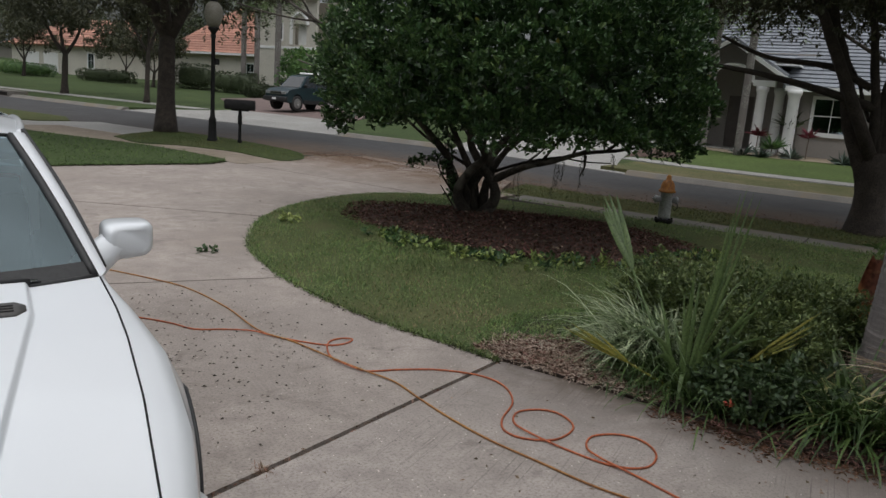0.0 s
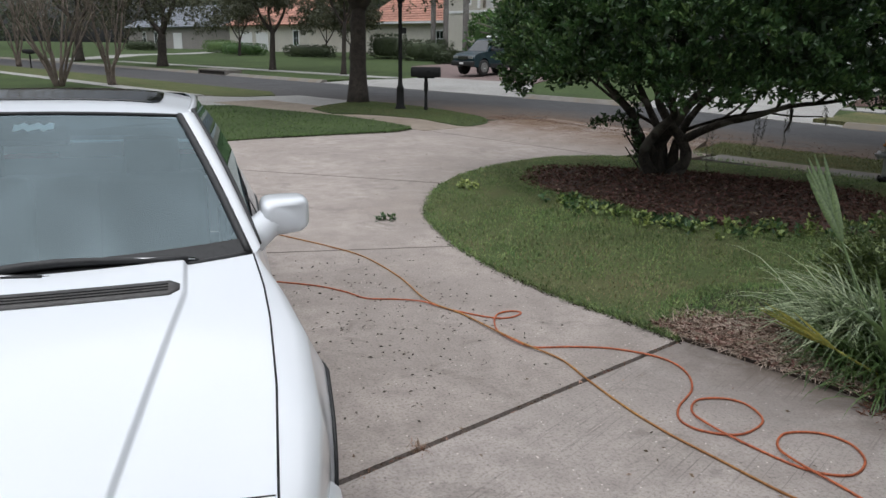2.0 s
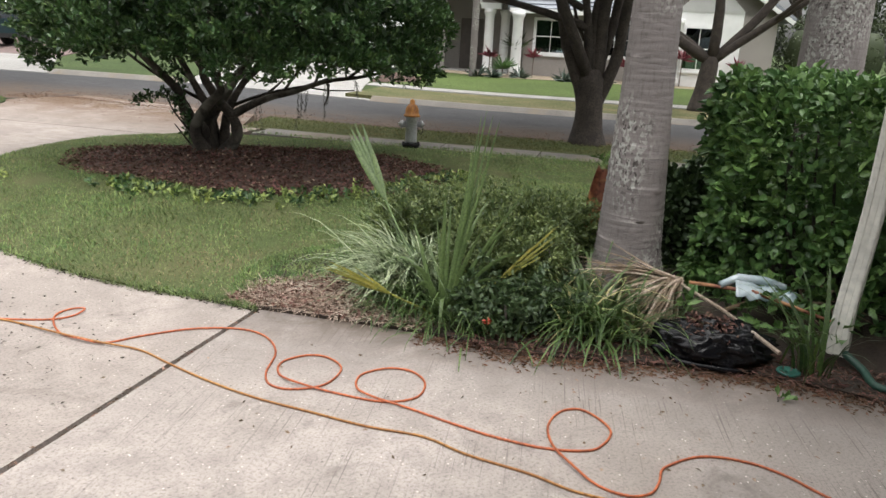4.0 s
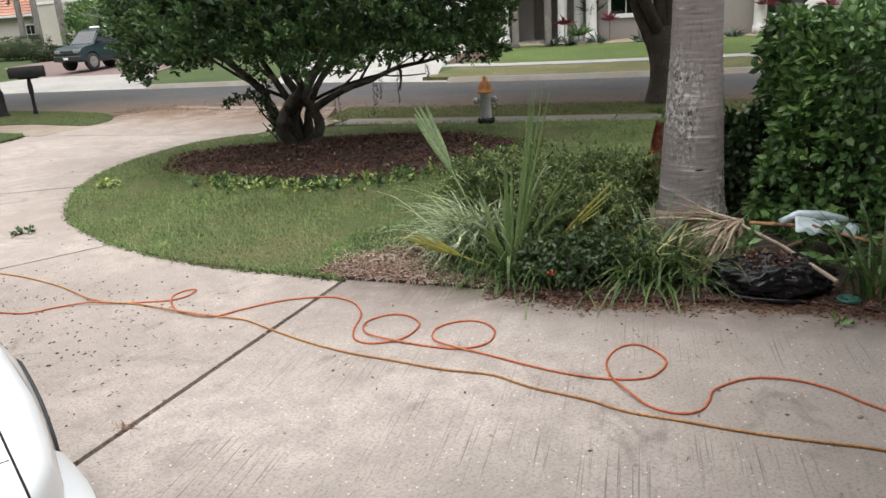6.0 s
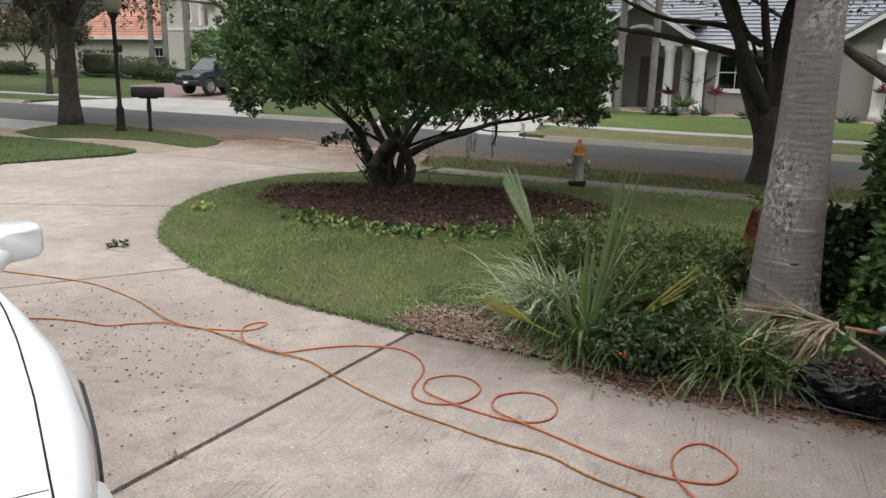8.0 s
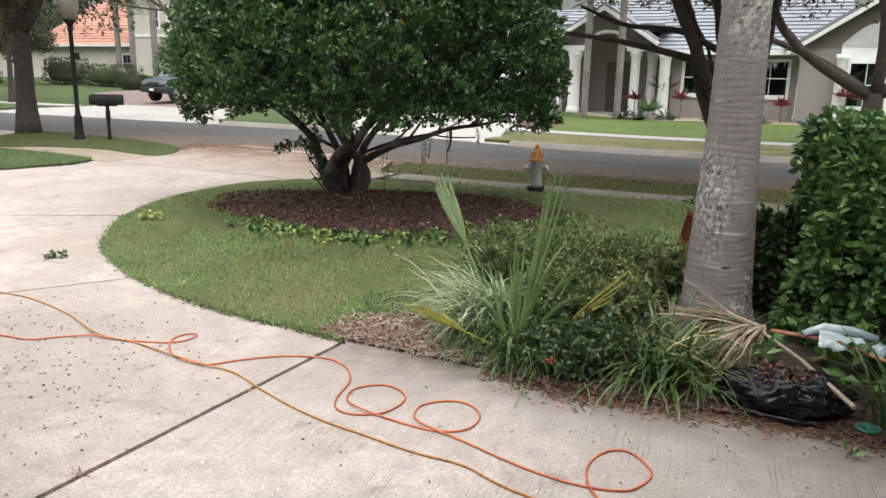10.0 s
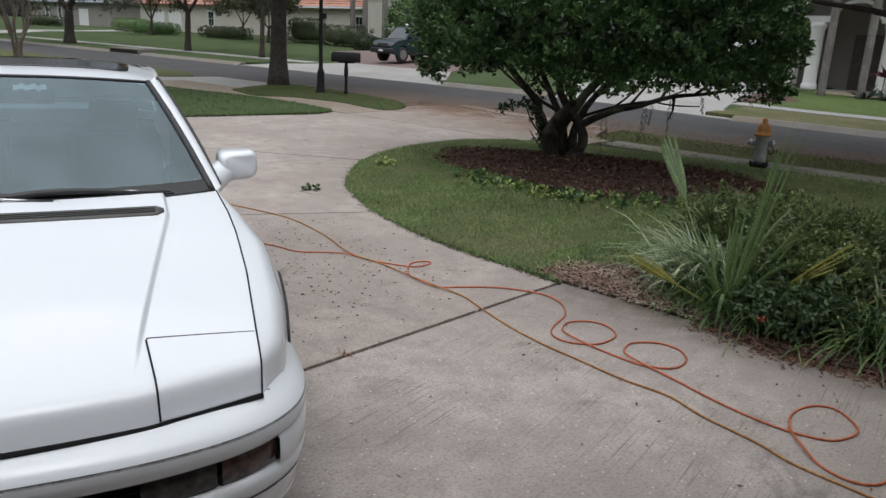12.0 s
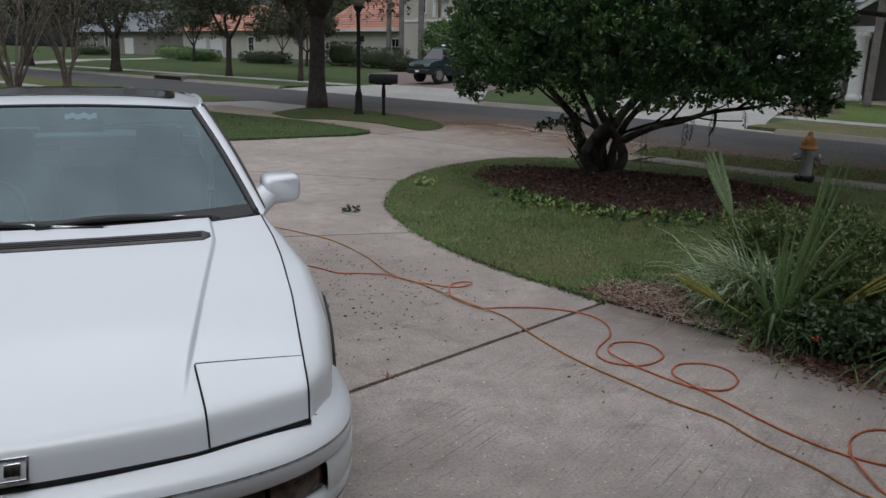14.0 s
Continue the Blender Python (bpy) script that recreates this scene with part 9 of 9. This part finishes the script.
def slim_palm(n, s, h, label, seed, lean=0.0, r0=0.13):
    x, y = road_xy(n, s)
    ob = thing("palm_tree", label, "palm tree", (x, y, land(x, y)))
    rn, r = random.Random(seed), np.random.RandomState(seed)
    part("trunk", tubed([(lean * (k / 20) ** 2, 0, -0.1 + h * k / 20) for k in range(21)], [r0 * (1.15 if k < 1 else 1) * (1 + 0.05 * (k % 2)) for k in range(21)], 10, 0.03, rn), "palm_bark", ob, "", True)
    sets = []
    for q in range(18):
        a, e = r.uniform(0, 6.28), r.uniform(-0.3, 1.0)
        pts = np.array([(lean + math.cos(a) * 1.7 * t, math.sin(a) * 1.7 * t, h + 1.2 * e * t - 1.3 * t * t) for t in np.linspace(0.1, 1, 12)])
        pts = np.repeat(pts, 4, 0)
        side = np.array((-math.sin(a), math.cos(a), 0))
        way = np.where(np.arange(len(pts))[:, None] % 2 == 0, side, -side) + np.array((math.cos(a), math.sin(a), -0.6)) * 0.6
        sets.append(leaves(pts, way, 0.5, 0.05, r))
    array_mesh("fronds", *joined(*sets), "frond", ob)


for k, (n, s) in enumerate(((28.6, -5.55), (28.8, -4.35))):
    slim_palm(n, s, 5.5, "slim palm with a smooth grey trunk before the porch", 120 + k)
for k, (n, s) in enumerate(((41, -43.0), (41, -41.6), (38, -36.5))):
    slim_palm(n, s, 6.5, "slim palm before the clay-roofed house", 130 + k, 0, 0.2)


def box_hedge(n, s0, s1, z, d, label, leaf=0.12, mat="far_leaf", seed=1, count=800):
    (x, y), turn = frame_of(n, (s0 + s1) / 2)
    w = s1 - s0
    ob = hedge("hedge", (-w / 2, w / 2, -d / 2, d / 2, z), label, leaf, count, mat, seed, per=5, core=0.0 if mat == "twig_leaf" else 0.78)
    ob.matrix_basis = pose(x, y, land(x, y), 0, 0, turn)


box_hedge(40, -49.5, -45.0, 1.9, 1.2, "dense dark box-cut hedge before the cream wall", seed=140)
box_hedge(39, -44.2, -39.0, 1.5, 1.5, "rounded dark shrub by the palms", seed=141)
box_hedge(36, -37.2, -34.9, 0.85, 1.2, "small rounded shrub at the drive's edge", seed=142, count=600)
box_hedge(39, -61.0, -53.3, 1.0, 1.2, "low dark hedge along the lawn", seed=143)
box_hedge(39, -73.0, -64.5, 1.1, 1.2, "low green hedge along the lawn", seed=144, mat="hedge_leaf")
box_hedge(41, -81.0, -73.8, 1.3, 1.4, "yellow-green shrubs before the house", seed=145, mat="young_leaf")
box_hedge(38, -35.6, -32.0, 3.2, 2.0, "feathery palm-like shrub beside the entry", seed=146, mat="hedge_leaf", leaf=0.3, count=500)
box_hedge(41, -104, -94, 1.2, 1.4, "dark shrubs before the grey house", seed=147)
box_hedge(33.0, 6.9, 11.5, 2.7, 2.2, "tall dark shrubs at the side of the house", seed=148, count=1500)
box_hedge(-0.5, -19.8, -17.6, 1.0, 1.0, "bare brown clipped shrub by the next drive", seed=149, mat="twig_leaf", count=700, leaf=0.06)

# planting before the house opposite
gx = [road_xy(n, s) for n, s in ((29.4, -6.0), (28.9, -3.0), (29.3, 0.0), (29.0, 3.0), (29.3, 6.4), (31.0, 6.6), (31.0, -2.6), (30.6, -6.0))]
tagged(part("planting_bed", sheet(gx, 0.02, step=2), "gravel"), "tan gravel bed along the house front", "planting bed", kind="structure")
mound = [road_xy(n, s) for n, s in ((23.9, -6.8), (24.6, -6.0), (25.8, -5.4), (27.2, -6.2), (27.6, -7.2), (25.6, -7.1))]
tagged(part("planting_bed", sheet(mound, 0.02, step=2), "mulch_bed"), "brown mulch bed at the drive's corner", "planting bed", kind="structure")


def rosette_plant(name, n, s, count, length, width, mat, label, seed, stem=0.0, up=0.5):
    x, y = road_xy(n, s)
    ob = thing(name, label, "plant", (x, y, land(x, y)))
    r = np.random.RandomState(seed)
    way = r.normal(0, 1, (count, 3)) * (1, 1, 0.3) + (0, 0, up)
    at = np.zeros((count, 3)) + (0, 0, stem)
    array_mesh("leaves", *leaves(at, way, length, width, r), mat, ob)
    if stem:
        part("stem", tubed([(0, 0, -0.02), (0.02, 0, stem)], 0.02, 6), "smooth_bark", ob)


for k, (n, s) in enumerate(((28.9, -3.6), (29.3, -2.6), (29.2, -0.9), (29.5, 0.5), (29.3, 2.2), (29.2, 4.9), (29.0, -4.2))):
    rosette_plant("agave", n, s, 46, 0.55, 0.09, "agave", "blue-grey spiky agave in gravel", 150 + k)
for k, (n, s, st) in enumerate(((29.8, -3.9, 0.7), (29.9, -2.2, 0.75), (29.7, 3.3, 1.0), (29.9, 1.3, 0.6), (29.8, 5.3, 0.8), (30.2, -0.7, 0.5))):
    rosette_plant("red_cordyline", n, s, 40, 0.45, 0.08, "red_leaf", "dark red leafy plant on a stem", 160 + k, st, 0.7)
rosette_plant("cycad", 29.4, -3.3, 110, 0.6, 0.06, "hedge_leaf", "dark green spreading cycad by the column", 170, 0.3, 0.6)
rosette_plant("areca_palm", 30.6, -2.95, 70, 0.8, 0.06, "far_leaf", "dark slender palm between the columns", 171, 1.0, 0.9)


def bare_shrub_tree(at, h, stems, label, seed, spread=0.5, leafy=0.35, r0=0.05):
    """A many-stemmed, half bare small tree."""
    ob = thing("crape_myrtle", label, "tree", (*at, land(*at)))
    rn, r = random.Random(seed), np.random.RandomState(seed)
    tips, twigs = [], bmesh.new()
    for k in range(stems):
        bm = bmesh.new()
        a = 2 * math.pi * k / stems + rn.uniform(-0.4, 0.4)
        reach = spread * rn.uniform(0.5, 1.1)
        line = [(0.10 * math.cos(a), 0.10 * math.sin(a), -0.03)]
        for f in (0.25, 0.5, 0.75, 1.0):
            line.append((reach * f * math.cos(a) + rn.uniform(-.06, .06), reach * f * math.sin(a) + rn.uniform(-.06, .06), h * 0.5 * f * rn.uniform(0.92, 1.08)))
        pts = smooth_line(line, 4)
        tube(bm, pts, [r0 * rn.uniform(0.75, 1.1) * (1.15 - 0.6 * j / (len(pts) - 1)) for j in range(len(pts))], 7, 0.1, rn)
        for j in (6, 10, len(pts) - 1, len(pts) - 1):
            e = Vector(pts[j])
            e2 = e + Vector((rn.uniform(-.5, .5) + 0.3 * math.cos(a), rn.uniform(-.5, .5) + 0.3 * math.sin(a), h * rn.uniform(0.18, 0.36)))
            tips += branching(twigs, e, e2, r0 * 0.42, rn, 2 if j > 10 else 1, 0.7)
        part("stem", bm, "smooth_bark", ob, "pale bare stem", True)
    tagged(part("twig_work", twigs, "smooth_bark", ob, "", True), "thin bare twigs", kind="stuff")
    tp = np.repeat(np.array([tuple(t) for t in tips]), 5, 0)
    tp = tp + r.normal(0, 0.28, tp.shape)
    array_mesh("crown", *rosettes(tp, r.normal(0, 1, tp.shape), 4, 0.09, 0.03, r, 1.1), "twig_leaf", ob, "thin scatter of small faded leaves")


hedge("hedge", (-8.6, -6.75, 19.2, 20.2, 1.0), "clipped half-bare brown hedge by the next house's drive", 0.055, 3600, "twig_leaf", 77, slim=0.45, power=7)
bare_shrub_tree((-4.72, 13.8), 4.4, 9, "many-stemmed bare crape myrtle on the lawn", 180, 0.42, r0=0.042)
bare_shrub_tree((-4.15, 13.45), 3.6, 4, "thin-stemmed crape myrtle on the lawn", 181, 0.22, r0=0.022)
bare_shrub_tree((-4.55, 27.3), 4.6, 9, "bare crape myrtle near the road", 182, 1.25, r0=0.05)
bare_shrub_tree((-3.0, 28.2), 4.6, 5, "bare crape myrtle near the road", 183, 0.6, r0=0.05)
bare_shrub_tree((-8.6, 21.5), 4.4, 6, "bare crape myrtle by the next house", 184, 0.6, r0=0.05)
bare_shrub_tree((-11.0, 51.2), 4.8, 4, "bare crape myrtle further up the road", 185, 0.5, r0=0.07)


# ---- plants on the other side of the car ----
def fan_palm(at, h, label, seed, count=14, size=0.62):
    ob = thing("fan_palm", label, "palm", (*at, 0.02))
    rn = random.Random(seed)
    bm = bmesh.new()
    turned(bm, [(0.14, -0.02), (0.16, 0.1), (0.12, h * 0.5), (0.10, h * 0.7)], 12)
    part("trunk", bm, "boot", ob, "", True)
    for k in range(count):
        a, e = rn.uniform(0, 6.28), rn.uniform(0.05, 1.2)
        hub = Vector((math.cos(a) * 0.45 * math.cos(e), math.sin(a) * 0.45 * math.cos(e), h * 0.65 + 0.45 * math.sin(e)))
        bm = tubed([(0, 0, h * 0.62), hub], [0.012, 0.008], 5)
        fw = Vector((math.cos(a) * math.cos(e), math.sin(a) * math.cos(e), math.sin(e)))
        side = Vector((-math.sin(a), math.cos(a), 0))
        for j in range(22):
            b = (j / 21 - 0.5) * 3.6
            w = (fw * math.cos(b) + side * math.sin(b)).normalized()
            nrm = w.cross(side.cross(fw)).normalized()
            rows = []
            for q in range(4):
                t = q / 3
                p = hub + w * size * t + Vector((0, 0, -0.16 * t * t))
                hw = 0.027 * (0.6 + t) * (1 - t) ** 0.5
                rows.append([p - nrm * hw, p + nrm * hw])
            grid_faces(bm, rows)
        part("frond", bm, "frond", ob, "green fan-shaped frond" if k == 0 else "")
    return ob


fan_palm((-2.75, 4.1), 1.25, "bushy fan palm in the bed by the drive", 190, size=0.8)
fan_palm((-3.3, 3.1), 0.8, "low fan palm in the bed by the drive", 191, 10)
ob = thing("dead_frond", "heap of brown dead palm fronds at the bed's edge", "dead palm frond", (-2.85, 4.75, 0.02))
r_ = np.random.RandomState(5)
root = np.column_stack([r_.normal(0, 0.12, (320, 2)), np.full(320, 0.18)])
array_mesh("blade", *blades(root, 0.55, 0.02, 1.3, r_, 5, 0.7), "brown_frond", ob)
part("heart", tubed([(0, 0, 0), (0.0, 0, 0.16), (0.02, 0, 0.26)], [0.2, 0.17, 0.06], 10), "boot", ob, "", True)
def slender_tree(at):
    ob = thing("slender_tree", "slender tree with one leafy branch arching over the drive", "tree", (*at, 0.0))
    rn, r = random.Random(61), np.random.RandomState(61)
    bm = bmesh.new()
    line = smooth_line([(0, 0, -0.05), (0.05, 0.02, 1.4), (0.0, 0.05, 2.8), (0.15, 0.15, 3.7), (0.45, 0.45, 4.12), (0.78, 0.85, 4.22), (0.90, 1.4, 4.24), (0.97, 2.05, 4.16)], 5)
    tube(bm, line, [0.05 - 0.046 * k / (len(line) - 1) for k in range(len(line))], 8, 0.06, rn)
    part("trunk", bm, "bark", ob, "", True)
    t = r.uniform(0, 1, 260)
    mid = np.column_stack([0.80 + 0.17 * t, 0.9 + 1.15 * t, 4.24 - 0.08 * t])
    wide = np.interp(t, (0, 0.25, 0.6, 1), (0.16, 0.19, 0.14, 0.02))[:, None]
    p = mid + r.normal(0, 0.55, (260, 3)) * wide * (1, 0.5, 0.7)
    array_mesh("leaves", *rosettes(p, np.tile((0.1, 0.6, 0.1), (260, 1)), 6, 0.085, 0.034, r, 0.8), "dark_leaf", ob, "spray of dark leaves")


slender_tree((-2.95, 1.0))
hedge("shrub", (-2.9, -2.05, 1.4, 3.0, 0.5), "low shrub with small green leaves beside the car", 0.06, 900, "hedge_leaf", 192)
hedge("shrub", (-2.8, -2.0, -0.6, 1.2, 0.6), "low shrub with small green leaves beside the car", 0.06, 900, "hedge_leaf", 193)
xy = scatter([(-1.95, 2.5), (-2.4, 3.6), (-2.9, 5.2), (-2.5, 5.2), (-1.9, 3.6), (-1.5, 2.4)], 420, rng)
stuff("leaf_litter", [leaves(on_land(xy, 0.03), rng.normal(0, 1, (len(xy), 3)) * (1, 1, 0.25), 0.05, 0.022, rng)], "dark_leaf", "green and brown clippings along the bed", "litter")

# ---- repeats that belong together ----
GROUPS = {"agave": "agaves before the house", "red_cordyline": "red plants before the house", "lily_turf": "strap-leaf clumps in the bed",
          "variegated_grass": "striped tufts in the bed", "flowering_shrub": "low shrubs in the bed", "crape_myrtle": "bare small trees",
          "oak_tree": "street oaks", "extension_cord": "cords on the drive", "dead_frond": "dead fronds in the bed", "tall_grass": "tall grass in the bed"}
for ob in bpy.data.objects:
    kind_name = ob.name.split(".")[0]
    if ob.parent is None and kind_name in GROUPS:
        tagged(ob, group=GROUPS[kind_name])
